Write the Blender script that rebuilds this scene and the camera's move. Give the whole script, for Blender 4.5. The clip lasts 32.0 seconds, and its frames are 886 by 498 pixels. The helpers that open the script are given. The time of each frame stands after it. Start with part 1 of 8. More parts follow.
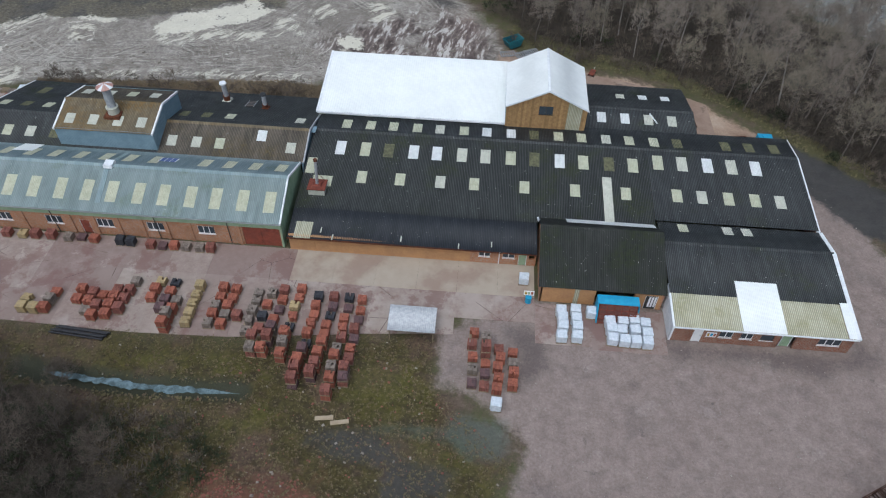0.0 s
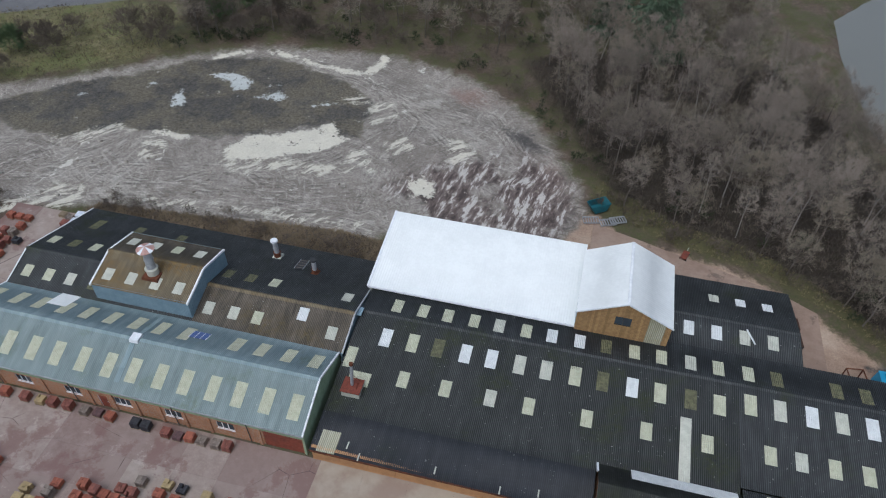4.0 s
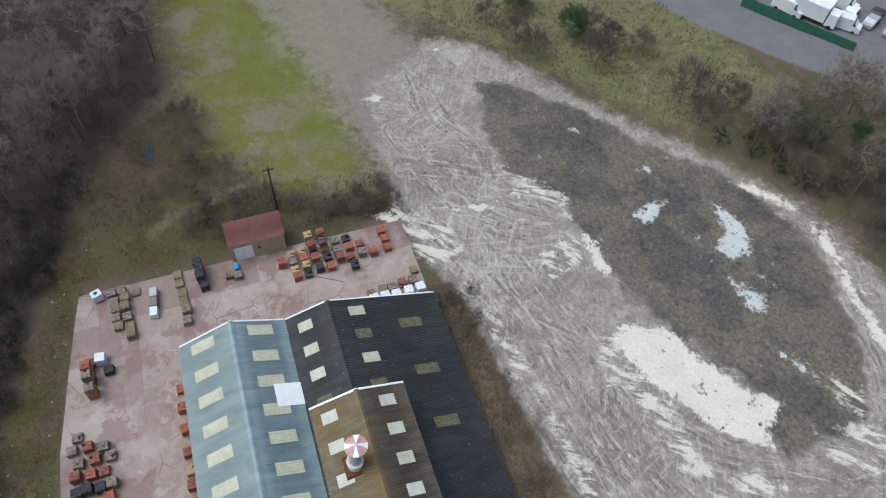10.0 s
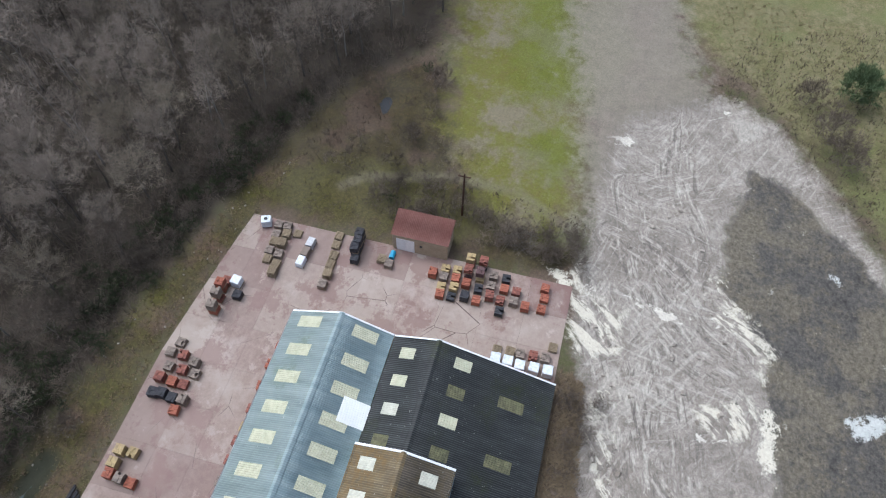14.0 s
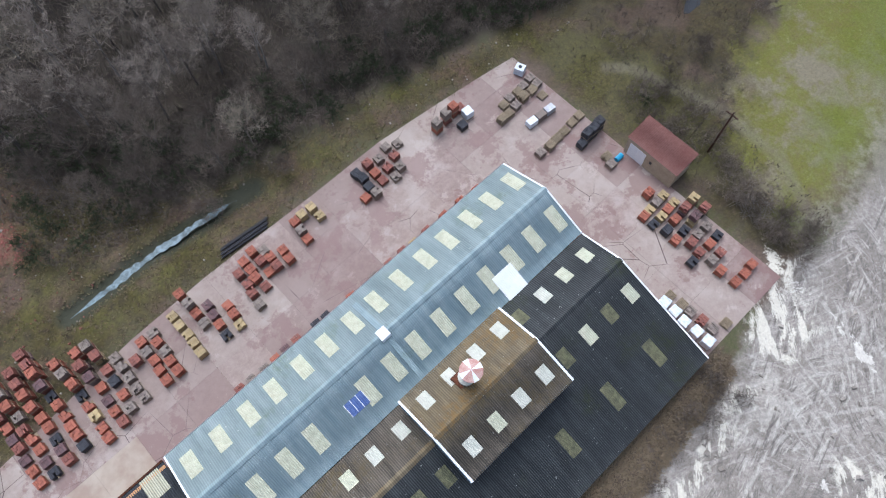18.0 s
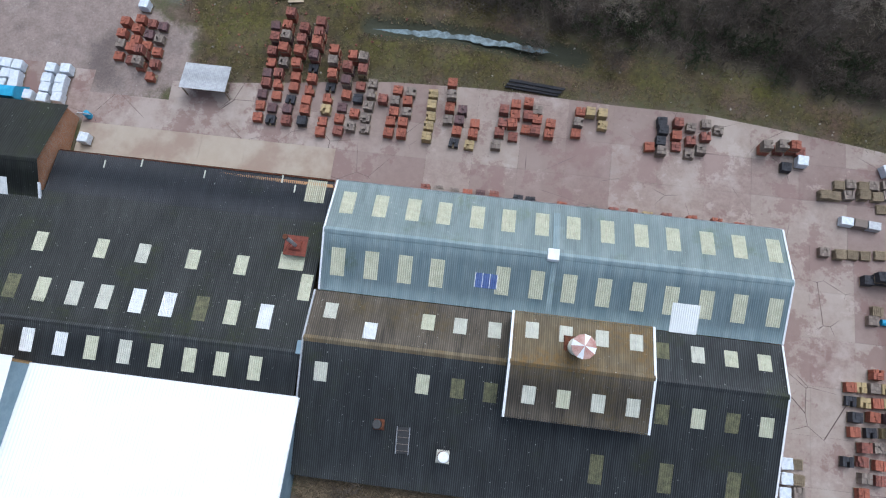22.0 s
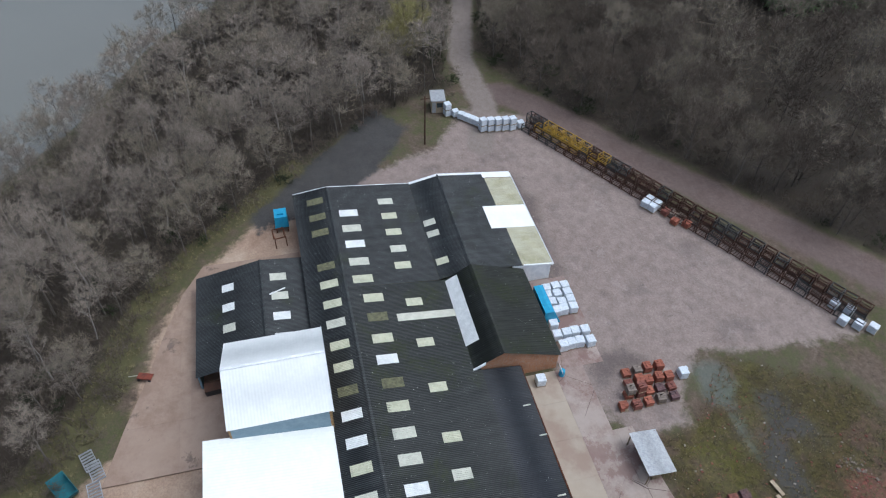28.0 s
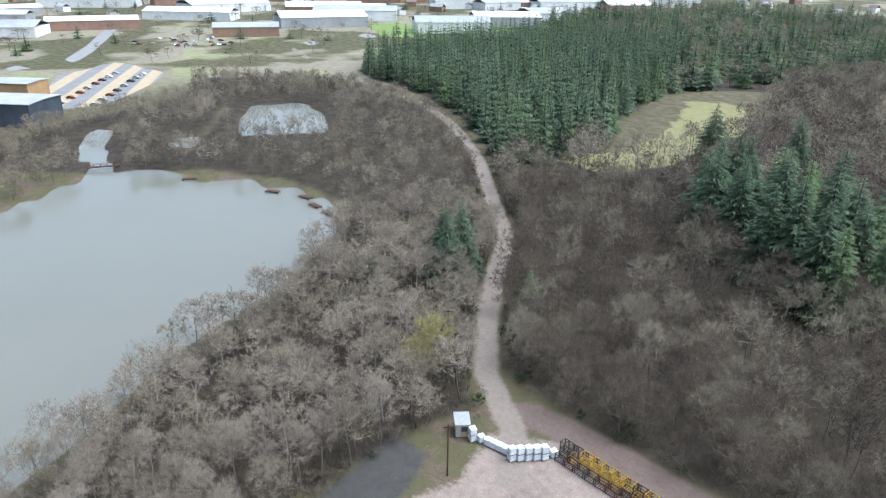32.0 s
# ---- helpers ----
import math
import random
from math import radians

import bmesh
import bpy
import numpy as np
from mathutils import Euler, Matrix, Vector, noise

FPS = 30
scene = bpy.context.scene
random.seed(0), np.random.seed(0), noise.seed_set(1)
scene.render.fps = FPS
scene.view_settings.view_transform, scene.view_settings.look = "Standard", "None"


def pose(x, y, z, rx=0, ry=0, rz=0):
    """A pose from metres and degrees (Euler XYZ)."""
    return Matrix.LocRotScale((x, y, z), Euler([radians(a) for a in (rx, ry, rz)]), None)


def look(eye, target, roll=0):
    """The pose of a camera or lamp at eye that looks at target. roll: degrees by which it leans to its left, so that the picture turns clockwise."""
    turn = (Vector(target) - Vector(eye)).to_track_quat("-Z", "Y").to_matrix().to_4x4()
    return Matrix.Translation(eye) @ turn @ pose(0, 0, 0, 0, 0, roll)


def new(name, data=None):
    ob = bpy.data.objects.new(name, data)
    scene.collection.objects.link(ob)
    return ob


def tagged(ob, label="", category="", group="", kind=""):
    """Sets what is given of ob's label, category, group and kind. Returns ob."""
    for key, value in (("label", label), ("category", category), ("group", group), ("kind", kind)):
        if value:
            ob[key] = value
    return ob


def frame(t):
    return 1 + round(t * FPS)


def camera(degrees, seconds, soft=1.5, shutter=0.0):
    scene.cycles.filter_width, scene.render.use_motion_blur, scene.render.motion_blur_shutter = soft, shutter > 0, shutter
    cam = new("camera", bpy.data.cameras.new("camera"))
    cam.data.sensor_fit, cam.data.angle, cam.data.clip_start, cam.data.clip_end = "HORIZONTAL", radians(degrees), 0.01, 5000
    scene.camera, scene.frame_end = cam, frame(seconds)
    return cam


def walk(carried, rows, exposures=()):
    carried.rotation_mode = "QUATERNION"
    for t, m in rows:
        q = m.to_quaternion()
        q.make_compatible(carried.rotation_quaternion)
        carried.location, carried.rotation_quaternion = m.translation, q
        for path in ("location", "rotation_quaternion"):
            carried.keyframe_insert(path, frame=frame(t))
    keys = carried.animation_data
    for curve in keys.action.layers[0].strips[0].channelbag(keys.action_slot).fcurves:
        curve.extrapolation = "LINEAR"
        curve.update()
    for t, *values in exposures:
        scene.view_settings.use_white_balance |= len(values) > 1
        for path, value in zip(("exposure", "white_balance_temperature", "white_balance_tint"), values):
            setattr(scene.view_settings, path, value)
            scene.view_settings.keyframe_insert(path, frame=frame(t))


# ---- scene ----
cam = camera(64.28, 32.0, 1.15)
# seconds, eye, target, roll
PATH = [
    (0, (20.99, -53.09, 58.67), (20.602, -46.275, 51.361), 1.68),
    (0.5, (20.87, -52.31, 60.27), (20.476, -45.497, 52.957), 1.67),
    (1, (20.58, -50.77, 61.75), (20.208, -43.936, 54.454), 1.72),
    (1.5, (20.27, -48.69, 63.00), (19.913, -41.817, 55.738), 1.83),
    (2, (20.12, -46.07, 64.20), (19.776, -39.160, 56.974), 1.84),
    (2.5, (20.05, -43.19, 65.28), (19.698, -36.232, 58.116), 1.86),
    (4.5, (21.45, -28.18, 64.91), (19.065, -21.360, 58.001), 1.01),
    (5, (21.43, -23.96, 65.20), (18.281, -17.406, 58.333), 1.15),
    (5.5, (20.71, -19.99, 65.21), (17.014, -13.798, 58.276), 1.30),
    (6, (19.58, -16.01, 65.30), (15.519, -10.418, 58.073), 1.45),
    (6.5, (18.22, -11.90, 65.43), (13.839, -6.945, 57.931), 1.85),
    (7, (16.52, -7.89, 65.59), (11.879, -3.627, 57.830), 2.26),
    (7.5, (14.27, -4.16, 65.96), (9.320, -0.609, 58.034), 3.32),
    (8, (12.23, -0.14, 65.99), (6.920, 2.763, 58.027), 3.40),
    (8.5, (9.88, 3.41, 66.08), (4.448, 6.123, 58.130), 2.83),
    (9, (6.95, 6.42, 66.03), (1.398, 8.956, 58.110), 2.71),
    (9.5, (3.52, 8.94, 66.21), (-2.104, 11.335, 58.295), 2.96),
    (10, (0.02, 11.42, 66.10), (-5.689, 13.666, 58.200), 3.09),
    (10.5, (-3.63, 14.04, 66.18), (-9.422, 16.075, 58.285), 3.00),
    (11, (-7.57, 16.78, 66.80), (-13.361, 18.560, 58.844), 2.75),
    (11.5, (-10.33, 18.78, 67.03), (-16.155, 20.253, 59.033), 2.39),
    (12, (-11.84, 20.28, 66.88), (-17.761, 21.153, 58.866), 2.09),
    (12.5, (-12.50, 21.35, 66.70), (-18.447, 21.710, 58.676), 1.89),
    (13, (-12.72, 22.05, 66.54), (-18.607, 21.861, 58.461), 2.11),
    (13.5, (-12.82, 22.41, 66.39), (-18.434, 21.605, 58.148), 1.49),
    (14, (-12.76, 22.66, 65.99), (-18.069, 21.295, 57.622), 0.73),
    (14.5, (-12.84, 22.72, 65.65), (-17.858, 20.904, 57.194), 0.17),
    (16.5, (-13.13, 21.73, 65.87), (-16.754, 18.897, 56.994), -0.35),
    (17, (-13.34, 21.54, 66.09), (-16.536, 18.690, 57.057), -0.60),
    (17.5, (-13.31, 22.09, 65.90), (-16.177, 19.162, 56.778), -1.80),
    (18, (-13.25, 21.98, 65.96), (-15.807, 19.095, 56.734), -2.12),
    (18.5, (-13.12, 21.75, 66.00), (-15.333, 18.928, 56.668), -2.06),
    (19, (-13.09, 22.07, 65.87), (-14.965, 19.284, 56.451), -2.67),
    (19.5, (-13.00, 22.12, 65.91), (-14.520, 19.479, 56.388), -3.01),
    (20, (-12.73, 22.22, 65.80), (-13.847, 19.704, 56.182), -2.44),
    (20.5, (-13.36, 22.25, 65.98), (-13.959, 19.714, 56.325), -4.15),
    (21, (-13.42, 22.32, 65.98), (-13.773, 19.738, 56.321), -4.24),
    (21.5, (-13.52, 22.44, 65.96), (-13.520, 19.803, 56.312), -3.80),
    (22, (-14.04, 21.73, 66.14), (-13.520, 19.214, 56.478), -4.69),
    (22.5, (-13.84, 21.91, 66.11), (-13.030, 19.455, 56.450), -2.05),
    (23, (-13.74, 21.59, 66.24), (-12.648, 19.310, 56.569), -0.60),
    (23.5, (-13.11, 21.20, 66.45), (-11.831, 19.135, 56.749), 2.19),
    (24, (-12.77, 20.54, 66.49), (-11.060, 18.547, 56.836), 2.40),
    (24.5, (-12.48, 20.23, 66.69), (-10.072, 18.179, 57.205), 2.37),
    (25, (-12.67, 20.25, 66.53), (-9.477, 18.273, 57.258), 2.24),
    (25.5, (-12.46, 20.54, 66.44), (-8.611, 18.647, 57.412), 2.77),
    (27.5, (-13.70, 20.06, 65.02), (-7.431, 18.181, 57.459), 1.85),
    (28, (-13.21, 19.75, 64.98), (-6.384, 17.924, 57.913), 1.78),
    (28.5, (-12.42, 19.42, 64.99), (-5.121, 17.651, 58.391), 1.73),
    (29, (-11.45, 19.05, 64.90), (-3.937, 17.274, 58.552), 1.60),
    (29.5, (-9.77, 18.64, 65.57), (-1.964, 16.848, 59.581), 1.51),
    (30, (-8.24, 18.21, 65.66), (-0.043, 16.402, 60.231), 1.25),
    (30.5, (-6.60, 17.77, 65.87), (1.884, 15.935, 60.900), 1.17),
    (31, (-4.88, 17.44, 65.78), (3.843, 15.581, 61.254), 1.10),
    (31.5, (-3.70, 17.32, 65.93), (5.196, 15.433, 61.768), 1.04),
    (32, (-3.18, 17.21, 65.95), (5.850, 15.313, 62.094), 0.85),
]
# seconds, stops, kelvin, tint
LIGHT = [(0, 0.01, 5700, 6), (5, -0.15, 5700, 8), (7, -0.11, 5750, 8), (8, 0.01, 5750, 8), (10, 0.32, 5800, 7), (13, 0.55, 5800, 8), (18, 0.72, 5600, 11), (22, 0.37, 5600, 8), (23, 0.12, 5650, 8), (25, -0.3, 5800, 14), (28, 0.25, 5650, 7), (30, 0.97, 5650, 4), (32, 1.29, 5650, 3)]
walk(cam, [(t, look(eye, target, roll)) for t, eye, target, roll in PATH], LIGHT)

# ---- sky and light: overcast winter day ----
world = bpy.data.worlds.new("sky")
scene.world = world
world.use_nodes = True
wn, wl = world.node_tree.nodes, world.node_tree.links
sky = wn.new("ShaderNodeTexSky")
sky.sky_type = "NISHITA"
sky.sun_disc = False
sky.sun_elevation = radians(58)
sky.sun_rotation = radians(200)
sky.air_density, sky.dust_density, sky.ozone_density = 1.0, 6.0, 1.0
grey = wn.new("ShaderNodeHueSaturation")
grey.inputs["Saturation"].default_value = 0.55
wl.new(sky.outputs[0], grey.inputs["Color"])
wl.new(grey.outputs[0], wn["Background"].inputs["Color"])
wn["Background"].inputs["Strength"].default_value = 0.13
sun = new("sun", bpy.data.lights.new("sun", "SUN"))
sun.data.energy, sun.data.angle, sun.data.color = 0.8, radians(35), (1.0, 0.985, 0.97)
sun.matrix_world = look((0, 0, 60), (6, 14, 0))

# ---- node helpers ----


class Nodes:
    """A small builder of node materials."""

    def __init__(self, name, rough=0.85, metal=0.0, spec=0.3):
        self.mat = bpy.data.materials.new(name)
        self.mat.use_nodes = True
        self.tree = self.mat.node_tree
        self.n, self.l = self.tree.nodes, self.tree.links
        self.bsdf = self.n["Principled BSDF"]
        self.bsdf.inputs["Roughness"].default_value = rough
        self.bsdf.inputs["Metallic"].default_value = metal
        self.bsdf.inputs["Specular IOR Level"].default_value = spec
        self.co = self.n.new("ShaderNodeNewGeometry").outputs["Position"]

    def local(self):
        self.co = self.n.new("ShaderNodeTexCoord").outputs["Object"]
        return self

    def set(self, socket, value):
        if hasattr(value, "node"):
            self.l.new(value, socket)
        else:
            socket.default_value = (*value, 1) if isinstance(value, tuple) and len(value) == 3 and socket.type == "RGBA" else value

    def noise(self, scale, detail=4, rough=0.6, stretch=None, warp=0.0):
        node = self.n.new("ShaderNodeTexNoise")
        node.inputs["Scale"].default_value = scale
        node.inputs["Detail"].default_value = detail
        node.inputs["Roughness"].default_value = rough
        node.inputs["Distortion"].default_value = warp
        co = self.co
        if stretch:
            m = self.n.new("ShaderNodeMapping")
            m.inputs["Scale"].default_value = stretch
            self.l.new(co, m.inputs["Vector"])
            co = m.outputs[0]
        self.l.new(co, node.inputs["Vector"])
        return node.outputs[0]

    def streak(self, scale, turn, long=12.0, detail=3, rough=0.5, warp=0.0):
        """Noise drawn out along one direction of the ground."""
        m = self.n.new("ShaderNodeMapping")
        m.vector_type = "TEXTURE"
        m.inputs["Rotation"].default_value = (0, 0, radians(turn))
        m.inputs["Scale"].default_value = (long, 1, 1)
        co = self.co
        if warp:
            w = self.n.new("ShaderNodeTexNoise")
            w.inputs["Scale"].default_value, w.inputs["Detail"].default_value = 0.07, 1.0
            self.l.new(co, w.inputs["Vector"])
            v = self.n.new("ShaderNodeVectorMath")
            v.operation = "MULTIPLY_ADD"
            self.l.new(w.outputs["Color"], v.inputs[0])
            v.inputs[1].default_value = (warp, warp, 0)
            self.l.new(co, v.inputs[2])
            co = v.outputs[0]
        self.l.new(co, m.inputs["Vector"])
        node = self.n.new("ShaderNodeTexNoise")
        for key, val in (("Scale", scale), ("Detail", detail), ("Roughness", rough)):
            node.inputs[key].default_value = val
        self.l.new(m.outputs[0], node.inputs["Vector"])
        return node.outputs[0]

    def drawn(self, across, along_, fine_by, coarse_by):
        """Noise drawn out along a curve, from the distances across and along it."""
        com = self.n.new("ShaderNodeCombineXYZ")
        self.l.new(self.math("MULTIPLY", across, fine_by), com.inputs[0])
        self.l.new(self.math("MULTIPLY", along_, coarse_by), com.inputs[1])
        node = self.n.new("ShaderNodeTexNoise")
        for key, val in (("Scale", 1.0), ("Detail", 4.0), ("Roughness", 0.6)):
            node.inputs[key].default_value = val
        self.l.new(com.outputs[0], node.inputs["Vector"])
        return node.outputs[0]

    def cells(self, scale, feature="F1", out="Distance"):
        node = self.n.new("ShaderNodeTexVoronoi")
        node.feature = feature
        node.inputs["Scale"].default_value = scale
        self.l.new(self.co, node.inputs["Vector"])
        return node.outputs[out]

    def attr(self, name):
        node = self.n.new("ShaderNodeAttribute")
        node.attribute_name = name
        return node.outputs["Fac"]

    def random(self):
        return self.n.new("ShaderNodeObjectInfo").outputs["Random"]

    def island(self):
        return self.n.new("ShaderNodeNewGeometry").outputs["Random Per Island"]

    def axis(self, k):
        node = self.n.new("ShaderNodeSeparateXYZ")
        self.l.new(self.co, node.inputs[0])
        return node.outputs[k]

    def math(self, op, a, b=0.0):
        node = self.n.new("ShaderNodeMath")
        node.operation = op
        self.set(node.inputs[0], a)
        self.set(node.inputs[1], b)
        return node.outputs[0]

    def step(self, value, low, high, a=0.0, b=1.0):
        node = self.n.new("ShaderNodeMapRange")
        node.clamp = True
        node.interpolation_type = "SMOOTHSTEP"
        for k, v in zip(range(5), (value, low, high, a, b)):
            self.set(node.inputs[k], v)
        return node.outputs[0]

    def mix(self, f, a, b, mode="MIX"):
        node = self.n.new("ShaderNodeMix")
        node.data_type, node.blend_type = "RGBA", mode
        self.set(node.inputs[0], f)
        self.set(node.inputs[6], a)
        self.set(node.inputs[7], b)
        return node.outputs[2]

    def ramp(self, f, *stops):
        node = self.n.new("ShaderNodeValToRGB")
        els = node.color_ramp.elements
        while len(els) < len(stops):
            els.new(0.5)
        for e, (p, c) in zip(els, stops):
            e.position, e.color = p, (*c, 1)
        self.set(node.inputs[0], f)
        return node.outputs[0]

    def bump(self, height, strength=0.4, distance=0.03):
        node = self.n.new("ShaderNodeBump")
        node.inputs["Strength"].default_value = strength
        node.inputs["Distance"].default_value = distance
        self.set(node.inputs["Height"], height)
        self.l.new(node.outputs[0], self.bsdf.inputs["Normal"])
        return self

    def done(self, colour, rough=None):
        self.set(self.bsdf.inputs["Base Color"], colour)
        if rough is not None:
            self.set(self.bsdf.inputs["Roughness"], rough)
        return self.mat


def plain(name, a, b, scale=2.0, rough=0.8, metal=0.0, bump=0.15, vary=0.0):
    """Two tones mixed by coarse and fine noise, with a fine relief."""
    m = Nodes(name, rough, metal)
    f = m.math("ADD", m.math("MULTIPLY", m.noise(scale), 0.6), m.math("MULTIPLY", m.noise(scale * 7), 0.4))
    c = m.mix(m.step(f, 0.35, 0.65), a, b)
    if vary:
        c = m.mix(m.math("MULTIPLY", m.random(), vary), c, tuple(v * 0.35 for v in a))
    if bump:
        m.bump(m.noise(scale * 9), bump, 0.02)
    return m.done(c, m.step(m.noise(scale * 2), 0.3, 0.7, rough - 0.1, min(1.0, rough + 0.08)))


def roof_sheet(name, base, pale, moss, moss_amount, streak, rough=0.75, rib_shading=0.8):
    """Weathered corrugated sheet: streaks down the slope, moss patches, pale lichen specks, and rib shading put into
    the colour.
    """
    m = Nodes(name, rough)
    big = m.noise(0.22, 5)
    lines = m.noise(1.0, 4, 0.6, (1.6, 0.3, 0.3))
    c = m.mix(m.step(lines, 0.30, 0.75), base, pale)
    c = m.mix(m.math("MULTIPLY", m.step(m.noise(0.6, 5, 0.65, (1.6, 0.3, 0.3)), 0.52, 0.72), streak), c, tuple(v * 0.4 for v in base))
    cell = m.n.new("ShaderNodeVectorMath")
    cell.operation = "FLOOR"
    grid = m.n.new("ShaderNodeMapping")
    grid.inputs["Scale"].default_value = (0.98, 0.42, 0.0)
    m.l.new(m.co, grid.inputs["Vector"])
    m.l.new(grid.outputs[0], cell.inputs[0])
    tone = m.n.new("ShaderNodeTexWhiteNoise")
    m.l.new(cell.outputs[0], tone.inputs["Vector"])
    c = m.mix(m.math("MULTIPLY", tone.outputs["Value"], 0.28), c, tuple(v * 0.62 for v in base))
    # painted in: dirt and shade along the troughs, sky sheen along the crests
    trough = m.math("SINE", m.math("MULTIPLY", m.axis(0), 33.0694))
    c = m.mix(m.math("MULTIPLY", m.step(trough, 0.35, -0.6), rib_shading), c, tuple(v * 0.2 for v in base))
    c = m.mix(m.math("MULTIPLY", m.step(trough, 0.35, 0.95), rib_shading * 0.55), c, tuple(v * 1.3 for v in pale))
    green = m.math("MULTIPLY", m.step(big, 0.62 - 0.25 * moss_amount, 0.82 - 0.2 * moss_amount), m.step(m.noise(2.6, 5), 0.30, 0.66))
    c = m.mix(m.math("MULTIPLY", green, 0.85), c, moss)
    spots = m.math("MULTIPLY", m.step(m.noise(4.5, 2), 0.70, 0.73), m.step(m.noise(0.3, 2), 0.35, 0.6))
    c = m.mix(m.math("MULTIPLY", spots, 0.6), c, (0.50, 0.51, 0.48))
    m.bump(m.noise(30), 0.12, 0.01)
    return m.done(c, m.step(big, 0.3, 0.7, rough - 0.12, rough + 0.1))


MAT = {}
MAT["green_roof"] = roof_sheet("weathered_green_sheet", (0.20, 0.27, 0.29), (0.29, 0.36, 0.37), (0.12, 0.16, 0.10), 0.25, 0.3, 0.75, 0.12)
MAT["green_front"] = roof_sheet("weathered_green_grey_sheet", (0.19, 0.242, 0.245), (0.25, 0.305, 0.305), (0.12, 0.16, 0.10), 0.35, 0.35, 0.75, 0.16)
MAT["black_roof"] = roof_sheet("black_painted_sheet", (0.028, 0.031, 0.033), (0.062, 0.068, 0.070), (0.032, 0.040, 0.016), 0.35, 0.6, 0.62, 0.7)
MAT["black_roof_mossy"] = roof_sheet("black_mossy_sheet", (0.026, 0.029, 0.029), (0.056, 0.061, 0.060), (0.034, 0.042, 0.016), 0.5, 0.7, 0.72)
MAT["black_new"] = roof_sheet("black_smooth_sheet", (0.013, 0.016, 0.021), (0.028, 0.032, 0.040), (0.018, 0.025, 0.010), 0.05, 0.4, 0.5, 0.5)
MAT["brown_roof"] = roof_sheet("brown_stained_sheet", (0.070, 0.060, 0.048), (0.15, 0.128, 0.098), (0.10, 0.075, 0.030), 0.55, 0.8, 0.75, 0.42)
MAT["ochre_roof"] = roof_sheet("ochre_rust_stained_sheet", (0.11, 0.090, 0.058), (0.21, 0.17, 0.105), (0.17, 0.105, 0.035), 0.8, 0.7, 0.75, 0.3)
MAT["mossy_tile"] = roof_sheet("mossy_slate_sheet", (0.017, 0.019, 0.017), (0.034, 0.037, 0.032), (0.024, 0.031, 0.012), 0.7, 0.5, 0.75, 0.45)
MAT["white_roof"] = plain("white_coated_sheet", (0.76, 0.785, 0.78), (0.69, 0.715, 0.71), 0.35, 0.5, 0.0, 0.03)
MAT["blue_clad"] = plain("pale_blue_cladding", (0.22, 0.31, 0.37), (0.17, 0.25, 0.30), 0.8, 0.6)
MAT["grey_clad"] = plain("grey_blue_strip_glazing", (0.30, 0.36, 0.40), (0.20, 0.25, 0.28), 1.2, 0.5)
MAT["green_clad"] = plain("pale_green_cladding", (0.30, 0.40, 0.27), (0.22, 0.31, 0.20), 0.8, 0.7)
MAT["lit"] = plain("yellowed_translucent_sheet", (0.50, 0.505, 0.385), (0.38, 0.385, 0.285), 1.4, 0.5)
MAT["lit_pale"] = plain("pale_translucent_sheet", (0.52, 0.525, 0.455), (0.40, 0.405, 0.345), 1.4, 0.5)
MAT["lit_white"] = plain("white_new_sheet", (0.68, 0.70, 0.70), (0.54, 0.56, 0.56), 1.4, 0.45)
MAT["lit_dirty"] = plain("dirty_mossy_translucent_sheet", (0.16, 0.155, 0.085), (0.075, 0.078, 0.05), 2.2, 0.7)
MAT["cream_sheet"] = roof_sheet("cream_translucent_sheet", (0.40, 0.385, 0.27), (0.50, 0.49, 0.38), (0.24, 0.235, 0.12), 0.5, 0.15, 0.75, 0.45)
MAT["white_trim"] = plain("white_painted_trim", (0.78, 0.80, 0.82), (0.62, 0.65, 0.68), 1.5, 0.5)
MAT["steel"] = plain("galvanised_steel", (0.42, 0.44, 0.46), (0.30, 0.31, 0.33), 3.0, 0.5, 0.25)
MAT["dark_metal"] = plain("dark_painted_metal", (0.025, 0.027, 0.03), (0.05, 0.05, 0.05), 3.0, 0.5)
MAT["rust"] = plain("rusted_steel", (0.16, 0.055, 0.025), (0.075, 0.032, 0.02), 2.5, 0.85, 0.2, 0.4)
MAT["rust_red"] = plain("red_oxide_steel", (0.20, 0.05, 0.03), (0.11, 0.035, 0.025), 2.5, 0.75)
MAT["rust_dark"] = plain("dark_rusted_frames", (0.042, 0.024, 0.018), (0.080, 0.040, 0.027), 1.5, 0.9)
MAT["yellow"] = plain("worn_yellow_paint", (0.42, 0.27, 0.03), (0.26, 0.16, 0.03), 2.0, 0.65)
MAT["blue"] = plain("bright_blue_plastic", (0.03, 0.24, 0.42), (0.04, 0.32, 0.50), 2.0, 0.45)
MAT["deep_blue"] = plain("deep_blue_panel", (0.07, 0.11, 0.27), (0.10, 0.15, 0.32), 2.0, 0.35)
MAT["buff_wall"] = plain("buff_brick_render", (0.40, 0.33, 0.235), (0.31, 0.25, 0.18), 1.5, 0.88)
MAT["hut_roof"] = plain("dull_rusty_red_sheet", (0.115, 0.042, 0.034), (0.155, 0.075, 0.062), 0.7, 0.8)
MAT["wood"] = plain("pale_weathered_timber", (0.30, 0.24, 0.16), (0.20, 0.155, 0.105), 3.0, 0.85, 0.0, 0.3, 0.4)
MAT["board"] = plain("honey_timber_boards", (0.46, 0.29, 0.13), (0.30, 0.18, 0.08), 2.5, 0.8, 0.0, 0.3, 0.55)
MAT["door_red"] = plain("rusty_red_painted_steel", (0.25, 0.065, 0.04), (0.16, 0.05, 0.035), 1.6, 0.7)
